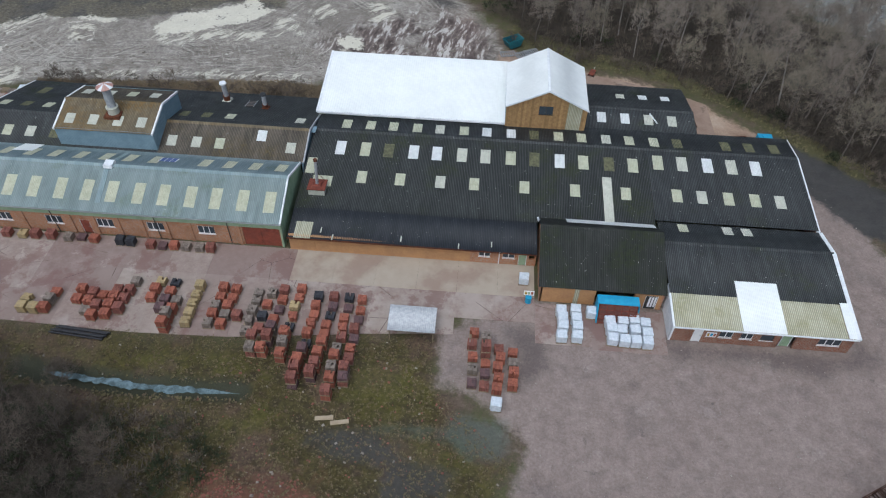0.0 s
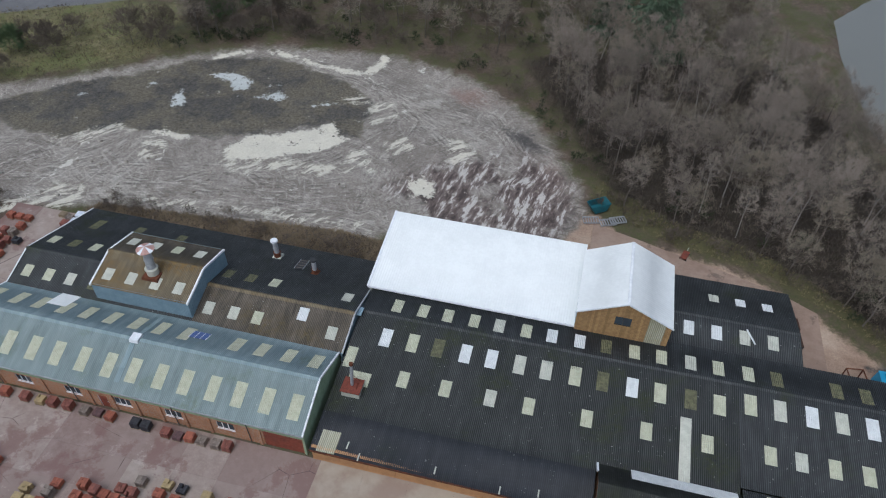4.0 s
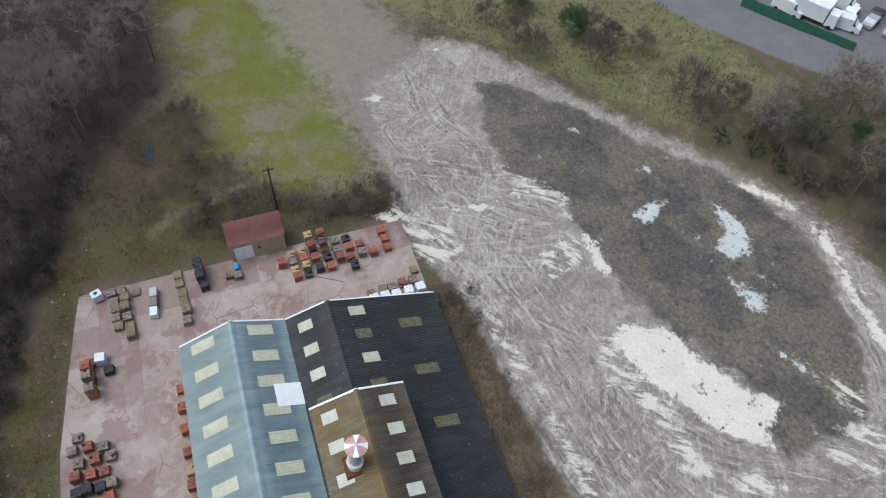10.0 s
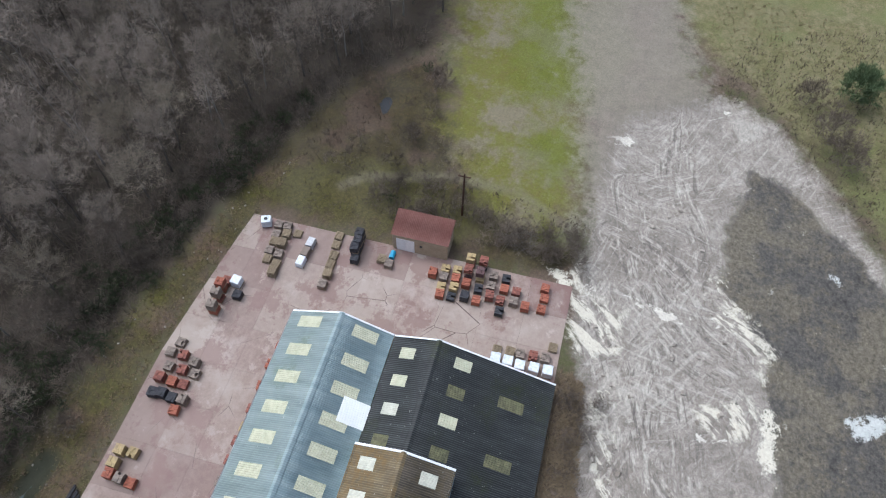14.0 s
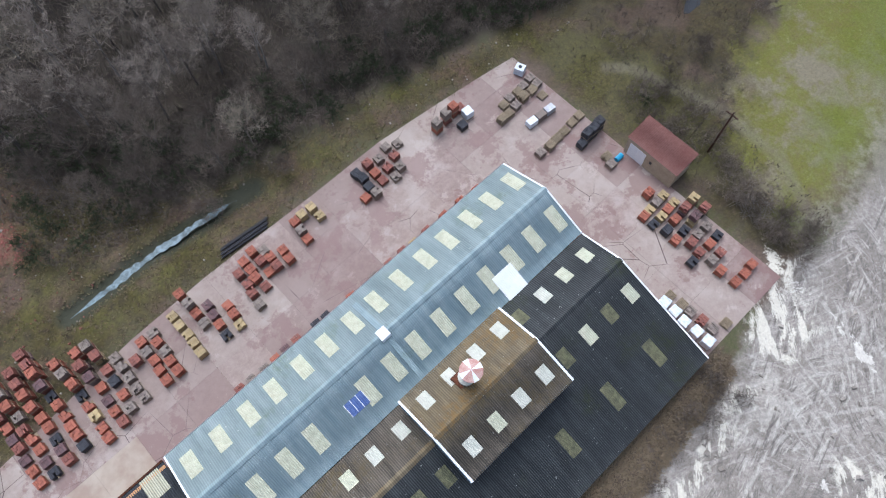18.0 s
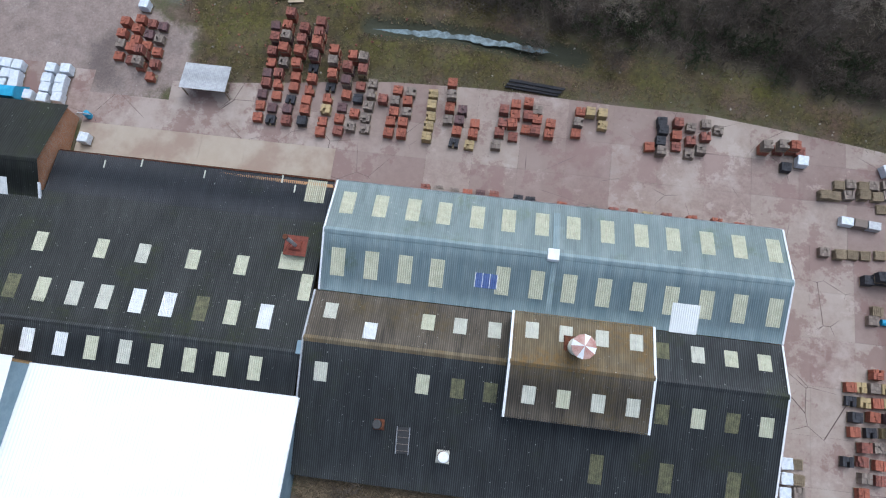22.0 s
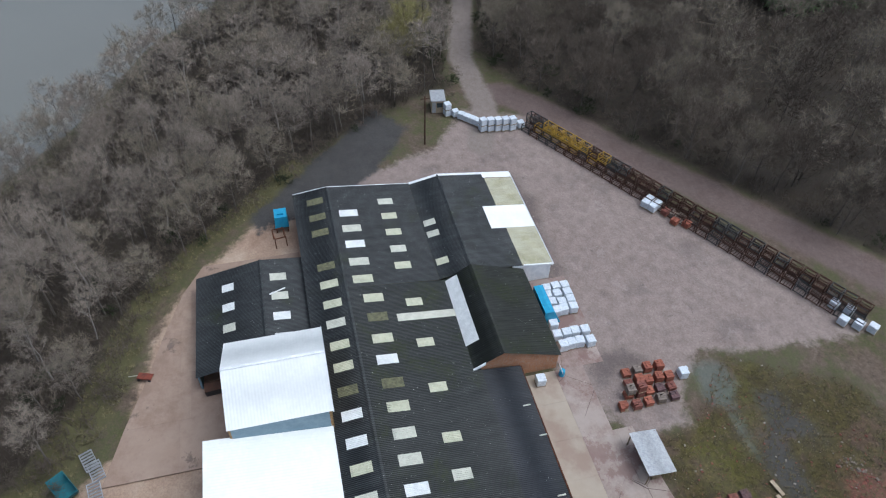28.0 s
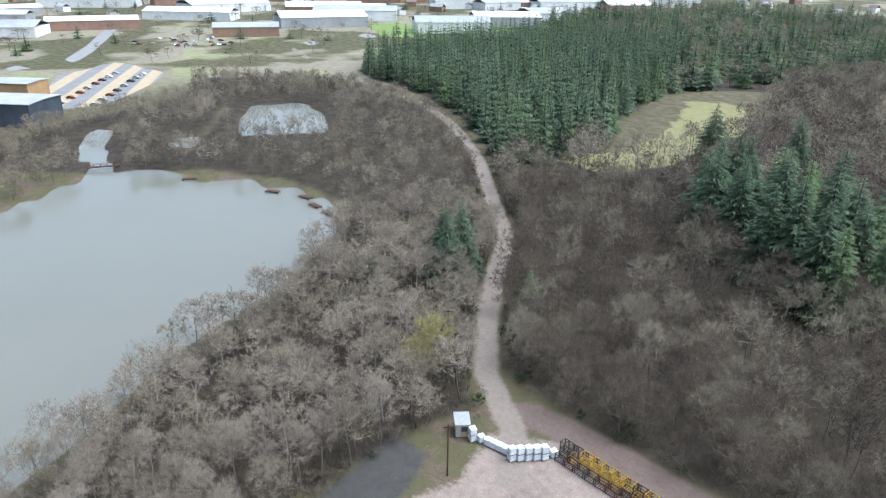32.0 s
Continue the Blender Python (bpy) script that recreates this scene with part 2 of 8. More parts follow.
MAT["white_wrap"] = plain("white_plastic_wrap", (0.66, 0.70, 0.75), (0.46, 0.52, 0.58), 3.5, 0.35, 0.0, 0.5)
MAT["frame_white"] = plain("white_window_frame", (0.78, 0.79, 0.80), (0.70, 0.71, 0.72), 3.0, 0.4)
MAT["black_plastic"] = plain("black_plastic", (0.015, 0.016, 0.02), (0.03, 0.03, 0.035), 3.0, 0.45)
MAT["bark"] = plain("grey_brown_bark", (0.165, 0.148, 0.128), (0.105, 0.092, 0.080), 3.0, 0.95, 0.0, 0.4, 0.3)
MAT["birch"] = plain("pale_birch_bark", (0.32, 0.305, 0.28), (0.18, 0.165, 0.15), 4.0, 0.85, 0.0, 0.3)


def glass(name, tint):
    m = Nodes(name, 0.08, 0.0, 0.6)
    return m.done(m.mix(m.noise(1.3), tint, tuple(v * 1.8 for v in tint)))


MAT["glass"] = glass("dark_window_glass", (0.035, 0.045, 0.055))


def brickwork(name, a, b, joint):
    m = Nodes(name, 0.88)
    brick = m.n.new("ShaderNodeTexBrick")
    for key, v in (("Scale", 1.0), ("Brick Width", 0.225), ("Row Height", 0.075), ("Mortar Size", 0.008), ("Bias", 0.0)):
        brick.inputs[key].default_value = v
    brick.inputs["Color1"].default_value, brick.inputs["Color2"].default_value, brick.inputs["Mortar"].default_value = (*a, 1), (*b, 1), (*joint, 1)
    xyz = m.n.new("ShaderNodeSeparateXYZ")
    m.l.new(m.co, xyz.inputs[0])
    com = m.n.new("ShaderNodeCombineXYZ")
    m.l.new(m.math("ADD", xyz.outputs[0], xyz.outputs[1]), com.inputs[0])
    m.l.new(xyz.outputs[2], com.inputs[1])
    m.l.new(com.outputs[0], brick.inputs["Vector"])
    c = m.mix(m.math("MULTIPLY", m.step(m.noise(0.7, 5), 0.45, 0.7), 0.45), brick.outputs[0], tuple(v * 0.45 for v in a))
    c = m.mix(m.math("MULTIPLY", m.step(m.noise(1.5, 5), 0.6, 0.75), 0.3), c, (0.5, 0.45, 0.4))
    m.bump(brick.outputs["Fac"], -0.3, 0.01)
    return m.done(c)


MAT["brick"] = brickwork("orange_brickwork", (0.42, 0.20, 0.10), (0.34, 0.15, 0.075), (0.36, 0.31, 0.26))
MAT["brick_red"] = brickwork("red_brown_brickwork", (0.27, 0.115, 0.07), (0.21, 0.085, 0.055), (0.30, 0.26, 0.22))
MAT["panel"] = plain("ochre_rendered_panel", (0.45, 0.25, 0.115), (0.36, 0.20, 0.10), 0.7, 0.85)


def stack_mat(name, a, b):
    """Fired clay goods: tone varies from piece to piece and stack to stack."""
    m = Nodes(name, 0.82)
    c = m.mix(m.island(), a, b)
    c = m.mix(m.math("MULTIPLY", m.random(), 0.4), c, tuple(v * 0.55 for v in a))
    c = m.mix(m.math("MULTIPLY", m.step(m.noise(4.0, 5), 0.5, 0.75), 0.5), c, tuple(0.35 * v + 0.02 for v in b))
    m.bump(m.noise(22), 0.4, 0.02)
    return m.done(c)


MAT["tile_red"] = stack_mat("orange_red_clay_tile", (0.36, 0.125, 0.078), (0.235, 0.080, 0.055))
MAT["tile_dark"] = stack_mat("brown_red_clay_tile", (0.275, 0.105, 0.078), (0.165, 0.068, 0.056))
MAT["tile_grey"] = stack_mat("grey_brown_clay_tile", (0.26, 0.215, 0.180), (0.150, 0.122, 0.105))
MAT["tile_blue"] = stack_mat("blue_black_clay_tile", (0.055, 0.057, 0.065), (0.028, 0.028, 0.034))
MAT["tile_buff"] = stack_mat("buff_clay_tile", (0.42, 0.32, 0.16), (0.32, 0.25, 0.145))
MAT["tile_mauve"] = stack_mat("mauve_brown_clay_tile", (0.15, 0.085, 0.085), (0.10, 0.065, 0.068))

# ---- mesh helpers ----


class Build:
    """Collects boxes, tubes and sheets into one mesh."""

    def __init__(self):
        self.v, self.f, self.mi = [], [], []

    def add(self, verts, faces, mi=0):
        k = len(self.v)
        self.v += [tuple(p) for p in verts]
        self.f += [tuple(k + i for i in f) for f in faces]
        self.mi += [mi] * len(faces)
        return self

    def box(self, x0, x1, y0, y1, z0, z1, m=None, mi=0, taper=0.0):
        t = taper
        p = [(x0, y0, z0), (x1, y0, z0), (x1, y1, z0), (x0, y1, z0), (x0 + t, y0 + t, z1), (x1 - t, y0 + t, z1), (x1 - t, y1 - t, z1), (x0 + t, y1 - t, z1)]
        if m is not None:
            p = [m @ Vector(q) for q in p]
        return self.add(p, [(3, 2, 1, 0), (4, 5, 6, 7), (0, 1, 5, 4), (1, 2, 6, 5), (2, 3, 7, 6), (3, 0, 4, 7)], mi)

    def tube(self, a, b, r, r2=None, n=8, mi=0, caps=True):
        a, b = Vector(a), Vector(b)
        r2 = r if r2 is None else r2
        q = (b - a).to_track_quat("Z", "Y").to_matrix()
        ring = [q @ Vector((math.cos(2 * math.pi * i / n), math.sin(2 * math.pi * i / n), 0)) for i in range(n)]
        faces = [(i, (i + 1) % n, n + (i + 1) % n, n + i) for i in range(n)]
        if caps:
            faces += [tuple(range(n))[::-1], tuple(range(n, 2 * n))]
        return self.add([a + r * d for d in ring] + [b + r2 * d for d in ring], faces, mi)

    def prism(self, poly, axis, a, b, mi=0):
        """A polygon of (u, v) drawn out along an axis from a to b: x takes (y, z), y takes (x, z), z takes (x, y)."""
        put = {"x": lambda u, v, w: (w, u, v), "y": lambda u, v, w: (u, w, v), "z": lambda u, v, w: (u, v, w)}[axis]
        n = len(poly)
        return self.add([put(u, v, a) for u, v in poly] + [put(u, v, b) for u, v in poly],
                        [tuple(range(n)), tuple(range(n, 2 * n))[::-1]] + [(i, n + i, n + (i + 1) % n, (i + 1) % n) for i in range(n)], mi)

    def ob(self, name, mats, parent=None, label="", smooth=False, weld=False):
        me = bpy.data.meshes.new(name)
        me.from_pydata(self.v, [], self.f)
        for m in mats if isinstance(mats, (list, tuple)) else [mats]:
            me.materials.append(MAT[m])
        if len(me.materials) > 1:
            me.polygons.foreach_set("material_index", self.mi)
        bm = bmesh.new()
        bm.from_mesh(me)
        if weld:
            bmesh.ops.remove_doubles(bm, verts=bm.verts, dist=0.001)
        bmesh.ops.recalc_face_normals(bm, faces=bm.faces)
        bm.to_mesh(me)
        bm.free()
        if smooth:
            me.polygons.foreach_set("use_smooth", [True] * len(me.polygons))
        return child(new(name, me), parent, label)


def child(ob, parent=None, label=""):
    if parent is not None:
        ob.parent = parent
        # a part's own matrix stays as it is: its thing's parent inverse is unit
    if label:
        tagged(ob, label)
    return ob


def thing(name, label, category, group="", at=(0, 0, 0), rz=0.0, kind=""):
    ob = tagged(new(name), label, category, group, kind)
    ob.matrix_basis = pose(*at, 0, 0, rz)
    return ob


PITCH, WAVE = 0.19, 0.052


def corrugated(x0, x1, low, high, rows=4, lift=0.0, pitch=PITCH, wave=WAVE, lap=0.012):
    """A sheet roof slope whose corrugations run up from low=(y, z) to high=(y, z); each course laps over the one below."""
    n = max(4, int(round((x1 - x0) / pitch * 4)))
    xs = np.linspace(x0, x1, n + 1)
    d = np.array([high[0] - low[0], high[1] - low[1]])
    nrm = np.array([-d[1], d[0]]) / np.linalg.norm(d)
    if nrm[1] < 0:
        nrm = -nrm
    up = wave * 0.5 * np.sin(2 * np.pi * xs / pitch)
    verts, faces = [], []
    levels = [(s, e) for r in range(rows) for s, e in ((r / rows, lap), ((r + 1) / rows - 0.002, 0.0))]
    for k, (s, extra) in enumerate(levels):
        base = np.array(low) + d * s + nrm * (lift + extra)
        verts += [(x, base[0] + nrm[0] * u, base[1] + nrm[1] * u) for x, u in zip(xs, up)]
        if k:
            q = (k - 1) * (n + 1)
            faces += [(q + i, q + i + 1, q + n + 2 + i, q + n + 1 + i) for i in range(n)]
    return verts, faces


def sheet(name, mat, parent, x0, x1, low, high, rows=4, lift=0.0, label="", **kw):
    v, f = corrugated(x0, x1, low, high, rows, lift, **kw)
    me = bpy.data.meshes.new(name)
    me.from_pydata(v, [], f)
    me.materials.append(MAT[mat])
    me.polygons.foreach_set("use_smooth", [True] * len(f))
    return child(new(name, me), parent, label)


def lerp(a, b, s):
    return (a[0] + (b[0] - a[0]) * s, a[1] + (b[1] - a[1]) * s)


def skylights(parent, low, high, xs, s0, s1, mats, width=1.25):
    """Translucent sheets laid into a slope at the given x centres, between fractions s0 and s1 of it."""
    made = {}
    for i, x in enumerate(xs):
        mat = mats[i % len(mats)] if isinstance(mats, (list, tuple)) else mats
        x = round(x / PITCH) * PITCH
        if mat not in made:
            v, f = corrugated(-width / 2, width / 2, (0, 0), (high[0] * (s1 - s0) - low[0] * (s1 - s0), (high[1] - low[1]) * (s1 - s0)), 1, 0.022)
            me = bpy.data.meshes.new("skylight")
            me.from_pydata(v, [], f)
            me.materials.append(MAT[mat])
            made[mat] = me
        ob = child(new("skylight", made[mat]), parent)
        p = lerp(low, high, s0)
        ob.location = (x, p[0], p[1] + random.uniform(-0.002, 0.006))
        ob.rotation_euler[2] = radians(random.uniform(-0.5, 0.5))


def wall_y(parent, name, mat, x0, x1, y, z0, z1, openings=(), thick=0.25, label=""):
    """A wall along x whose outer face is at y and which is thick towards +y (negative: towards -y); openings (x0, x1, z0, z1) go through it."""
    b = Build()
    ya, yb = sorted((y, y + thick))
    cuts = sorted({x0, x1, *[c for o in openings for c in o[:2]]})
    for a, c in zip(cuts, cuts[1:]):
        spans = [(z0, z1)]
        for o in openings:
            if o[0] < (a + c) / 2 < o[1]:
                spans = [(z0, o[2]), (o[3], z1)]
        for lo, hi in spans:
            if hi - lo > 0.01:
                b.box(a, c, ya, yb, lo, hi)
    return b.ob(name, mat, parent, label, weld=True)


def window(parent, x0, x1, z0, z1, y, panes=2, frame_mat="frame_white"):
    """A framed window in a wall that faces -y."""
    w = Build()
    w.box(x0, x1, y + 0.04, y + 0.12, z0, z0 + 0.07).box(x0, x1, y + 0.04, y + 0.12, z1 - 0.07, z1)
    step = (x1 - x0) / panes
    for i in range(panes + 1):
        c = x0 + i * step
        w.box(max(x0, c - 0.035), min(x1, c + 0.035), y + 0.045, y + 0.115, z0 + 0.07, z1 - 0.07)
    frame_ob = w.ob("window", frame_mat, parent)
    for i in range(panes):
        Build().box(x0 + i * step + 0.035, x0 + (i + 1) * step - 0.035, y + 0.075, y + 0.085, z0 + 0.07, z1 - 0.07).ob("pane", "glass", frame_ob)
    Build().box(x0 - 0.06, x1 + 0.06, y - 0.05, y + 0.035, z0 - 0.06, z0 - 0.005).ob("sill", "white_trim", frame_ob)
    return frame_ob


def door_y(parent, x0, x1, z1, y, mat, label=""):
    d = Build().box(x0, x1, y + 0.06, y + 0.11, 0.02, z1).ob("door", mat, parent, label)
    fr = Build().box(x0 - 0.06, x0, y + 0.03, y + 0.13, 0, z1 + 0.06).box(x1, x1 + 0.06, y + 0.03, y + 0.13, 0, z1 + 0.06).box(x0, x1, y + 0.03, y + 0.13, z1, z1 + 0.06)
    fr.ob("door_frame", "white_trim", d)
    Build().box(x1 - 0.14, x1 - 0.09, y + 0.0, y + 0.06, 1.0, 1.14).ob("door_handle", "steel", d)
    return d

# ---- buildings ----


def ridge_cap(parent, x0, x1, y, z, mat, r=0.16, name="ridge_cap"):
    b = Build()
    n = int((x1 - x0) / 1.2)
    ring = [(-0.30, -0.10), (-r * 0.6, 0.05), (0, 0.10), (r * 0.6, 0.05), (0.30, -0.10)]
    for i in range(n):
        for s, up in ((i / n, 0.015), ((i + 0.97) / n, 0.0)):
            b.v += [(x0 + (x1 - x0) * s, y + u, z + v + up) for u, v in ring]
    b.f = [(5 * k + j, 5 * k + j + 1, 5 * k + j + 6, 5 * k + j + 5) for k in range(2 * n - 1) for j in range(4)]
    b.mi = [0] * len(b.f)
    return b.ob(name, mat, parent)


def strip_along(parent, name, mat, x, pts, w=0.16, t=0.05, up=0.07):
    """A barge board at a roof's end that follows the profile pts of (y, z)."""
    b = Build()
    for (ya, za), (yb, zb) in zip(pts, pts[1:]):
        b.add([(x - w / 2, ya, za + up), (x + w / 2, ya, za + up), (x + w / 2, yb, zb + up), (x - w / 2, yb, zb + up),
               (x - w / 2, ya, za - 0.18), (x + w / 2, ya, za - 0.18), (x + w / 2, yb, zb - 0.18), (x - w / 2, yb, zb - 0.18)],
              [(0, 1, 2, 3), (4, 7, 6, 5), (0, 4, 5, 1), (1, 5, 6, 2), (2, 6, 7, 3), (3, 7, 4, 0)])
    return b.ob(name, mat, parent)


def gutter(parent, x0, x1, y, z, mat="steel"):
    return Build().box(x0, x1, y - 0.07, y + 0.06, z - 0.10, z - 0.085).box(x0, x1, y - 0.085, y - 0.07, z - 0.10, z).box(x0, x1, y + 0.06, y + 0.072, z - 0.10, z - 0.01).ob("gutter", mat, parent)


def vertical_sheet(name, mat, parent, x0, x1, y, z0, z1, label=""):
    return sheet(name, mat, parent, x0, x1, (y, z0), (y - 0.001, z1), 1, label=label, wave=0.045)


def side_wall(name, mat, parent, x, profile, thick=0.22, label="", z0=-0.3):
    """A gable wall at x under the profile of (y, z)."""
    poly = [(profile[0][0], z0)] + [(y, z - 0.05) for y, z in profile] + [(profile[-1][0], z0)]
    return Build().prism(poly, "x", x, x + thick).ob(name, mat, parent, label)


# green-roofed works shed
shed = thing("works_shed", "long brick works shed under a pale green corrugated roof", "shed")
GF, GR, GB = (0.0, 3.75), (5.45, 5.95), (10.55, 3.80)
XL, XR = -41.25, 0.0
front = sheet("roof_front", "green_front", shed, XL, XR, GF, GR, 4, label="weathered grey-green corrugated roof slope")
back = sheet("roof_back", "green_roof", shed, XL, XR, GB, GR, 4, label="weathered blue-green corrugated roof slope")
step_x = [-1.6 - 2.96 * i for i in range(14)]
skylights(front, GF, GR, step_x, 0.22, 0.66, "lit")
skylights(back, GB, GR, [x for i, x in enumerate(step_x) if i not in (4,)], 0.26, 0.72, "lit")
ridge_cap(shed, XL, XR, GR[0], GR[1] + 0.05, "green_roof")
vb, vf = corrugated(-33.75, -31.35, lerp(GB, GR, -0.01), lerp(GB, GR, 0.47), 1, 0.05)
Build().add(vb, vf).ob("patch_sheet", "white_roof", shed, "new white corrugated patch sheet", True)
vb, vf = corrugated(-15.9, -13.9, lerp(GB, GR, 0.34), lerp(GB, GR, 0.58), 1, 0.06)
Build().add(vb, vf).ob("glazed_panel", "deep_blue", shed, "deep blue glazed roof panel with pale bars", True)
for i in range(4):
    a, b = lerp(GB, GR, 0.34), lerp(GB, GR, 0.58)
    x = -15.9 + i * 0.65
    Build().add([(x, a[0], a[1] + 0.10), (x + 0.06, a[0], a[1] + 0.10), (x + 0.06, b[0], b[1] + 0.10), (x, b[0], b[1] + 0.10), (x, a[0], a[1] + 0.02), (x + 0.06, a[0], a[1] + 0.02), (x + 0.06, b[0], b[1] + 0.02), (x, b[0], b[1] + 0.02)], [(0, 1, 2, 3), (0, 4, 5, 1), (1, 5, 6, 2), (2, 6, 7, 3), (3, 7, 4, 0)]).ob("panel_bar", "white_trim", shed)
for s in (-0.03, 0.18):
    sheet("joint_sheet", "green_roof", shed, -21.0, -20.4, lerp(GF, GR, max(0.0, s)), lerp(GF, GR, 0.98), 1, 0.045) if s > 0 else sheet("joint_sheet", "green_roof", shed, -20.9, -20.4, lerp(GB, GR, 0.03), lerp(GB, GR, 0.98), 1, 0.045)
Build().prism([(4.85, 5.9), (4.95, 6.28), (5.95, 6.28), (6.05, 5.9)], "x", -21.0, -20.0).ob("roof_vent", "white_trim", shed, "boxed ridge vent, pale metal")
vertical_sheet("eaves_band", "green_clad", shed, XL, XR, 0.05, 2.95, 3.70, "green corrugated band under the eaves")
gutter(shed, XL, XR, -0.02, 3.72, "steel")
strip_along(shed, "barge_board", "white_trim", XR, [GF, GR, GB])
strip_along(shed, "barge_board", "white_trim", XL, [GF, GR, GB])
side_wall("gable_wall", "green_clad", shed, XR - 0.22, [(0.2, 3.78), GR, (10.5, 3.8)], label="pale green clad gable")
side_wall("gable_wall", "brick", shed, XL, [(0.2, 3.78), GR, (10.5, 3.8)])
wins = [(x, x + 1.9, 1.25, 2.45) for x in (-38.6, -33.0, -27.1, -21.2, -15.4, -9.6)]
wall_y(shed, "wall_front", "brick", XL + 0.22, XR - 0.22, 0.22, 0, 2.96, [*wins, (-23.2, -22.1, 0, 2.1), (-4.5, -0.3, 0, 2.8)], label="orange brick wall with piers")
for x0, x1, z0, z1 in wins:
    window(shed, x0, x1, z0, z1, 0.22, 3)
for i in range(15):
    x = XL + 0.4 + i * 2.96 * 0.93
    if not any(o[0] - 0.35 < x < o[1] + 0.05 for o in wins) and x < -5:
        Build().box(x, x + 0.34, 0.10, 0.225, 0, 2.94).ob("pier", "brick", shed)
door_y(shed, -23.15, -22.15, 2.05, 0.22, "door_red")
for x in (-4.45, -2.38):
    d = Build()
    for i in range(8):
        d.box(x + i * 0.255, x + i * 0.255 + 0.248, 0.26 + 0.012 * (i % 2), 0.31, 0.03, 2.78)
    d.ob("sliding_door", "door_red", shed, "rusty red sheet steel sliding door")
for x in (-35.2, -26.0, -14.2, -6.0):
    Build().tube((x, -0.03, 3.62), (x, 0.10, 0.05), 0.05, n=6).ob("downpipe", "dark_metal", shed)

# kiln shed behind it
kiln = thing("kiln_shed", "kiln shed under dark and brown stained corrugated roofs", "shed")
KF, KR, KB = (10.62, 3.74), (15.15, 5.18), (26.8, 1.56)
KXR = 0.35
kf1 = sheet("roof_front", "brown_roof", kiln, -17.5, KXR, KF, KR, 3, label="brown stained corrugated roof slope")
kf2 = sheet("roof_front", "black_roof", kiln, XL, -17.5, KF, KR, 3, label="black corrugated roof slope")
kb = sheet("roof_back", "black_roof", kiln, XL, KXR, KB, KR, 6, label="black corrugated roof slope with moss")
skylights(kf1, KF, KR, [-16.1, -13.15, -10.3, -1.55], 0.24, 0.56, ["lit_pale", "lit_pale", "lit", "lit_pale"], 1.15)
skylights(kf1, KF, KR, [-5.35], 0.55, 0.88, "lit_white", 1.15)
skylights(kf2, KF, KR, [-39.6, -36.65, -33.75, -30.8], 0.24, 0.56, ["lit", "lit", "lit_pale", "lit_dirty"], 1.15)
skylights(kb, KB, KR, [-39.8, -36.85, -34.0, -31.0], 0.70, 0.84, ["lit", "lit_dirty"], 1.15)
skylights(kb, KB, KR, [-16.3, -13.4, -10.5, -1.55], 0.70, 0.84, ["lit_dirty", "lit_dirty", "lit", "lit_pale"], 1.15)
skylights(kb, KB, KR, [-37.7, -31.85, -25.95], 0.22, 0.43, "lit_dirty", 1.15)
ridge_cap(kiln, -17.4, KXR, KR[0], KR[1] + 0.04, "ochre_roof")
ridge_cap(kiln, XL, -29.5, KR[0], KR[1] + 0.04, "black_roof")
strip_along(kiln, "barge_board", "white_trim", XL, [KF, KR, KB])
strip_along(kiln, "barge_board", "steel", KXR, [KF, KR, KB])
side_wall("gable_wall", "blue_clad", kiln, KXR - 0.24, [(10.6, 3.7), KR, (26.6, 1.6)], label="pale blue clad gable", z0=-1)
side_wall("gable_wall", "brick", kiln, XL + 0.02, [(10.6, 3.7), KR, (26.6, 1.6)], z0=-1)
wall_y(kiln, "wall_back", "brick_red", XL + 0.3, KXR - 0.3, 26.5, -1.0, 1.55, thick=-0.22)
Build().box(-0.6, 0.9, 15.4, 16.6, 4.55, 4.62, pose(0, 0, 0)).ob("flashing", "blue_clad", kiln)

# raised hood over the kiln
hood = thing("kiln_hood", "raised kiln hood with pale blue cladding and an ochre stained roof", "roof hood")
HX0, HX1 = -29.45, -17.5
HF, HR, HB = (10.8, 6.30), (15.25, 7.55), (19.75, 6.30)
hf = sheet("roof_front", "ochre_roof", hood, HX0, HX1, HF, HR, 3, label="ochre stained corrugated roof slope")
hb = sheet("roof_back", "brown_roof", hood, HX0, HX1, HB, HR, 3, label="brown stained corrugated roof slope")
skylights(hf, HF, HR, [-28.0, -25.05, -22.1, -19.2], 0.20, 0.52, "lit_pale", 1.1)
skylights(hb, HB, HR, [-28.0, -25.1, -22.2, -19.3], 0.28, 0.60, ["lit_pale", "lit_pale", "lit"], 1.1)
ridge_cap(hood, HX0, HX1, HR[0], HR[1] + 0.04, "ochre_roof")
for x in (HX0, HX1):
    strip_along(hood, "barge_board", "white_trim", x, [HF, HR, HB], 0.2)
vertical_sheet("wall_front", "blue_clad", hood, HX0, HX1, 10.95, 3.6, 6.42, "pale blue corrugated cladding")
vertical_sheet("wall_back", "blue_clad", hood, HX0, HX1, 19.65, 3.4, 6.42)
for x, t in ((HX0, 0.1), (HX1 - 0.1, 0.1)):
    e = Build()
    ys = np.linspace(10.95, 19.65, 56)
    for ya, yb in zip(ys, ys[1:]):
        za, zb = (HR[1] - abs(y - HR[0]) * 0.281 - 0.06 for y in (ya, yb))
        off = 0.03 if int(round(ya * 10)) % 3 == 0 else 0.0
        e.prism([(ya, 3.0), (ya, za), (yb, zb), (yb, 3.0)], "x", x - off, x + t + off)
    e.ob("end_wall", "blue_clad", hood, "pale blue clad end wall", weld=True)


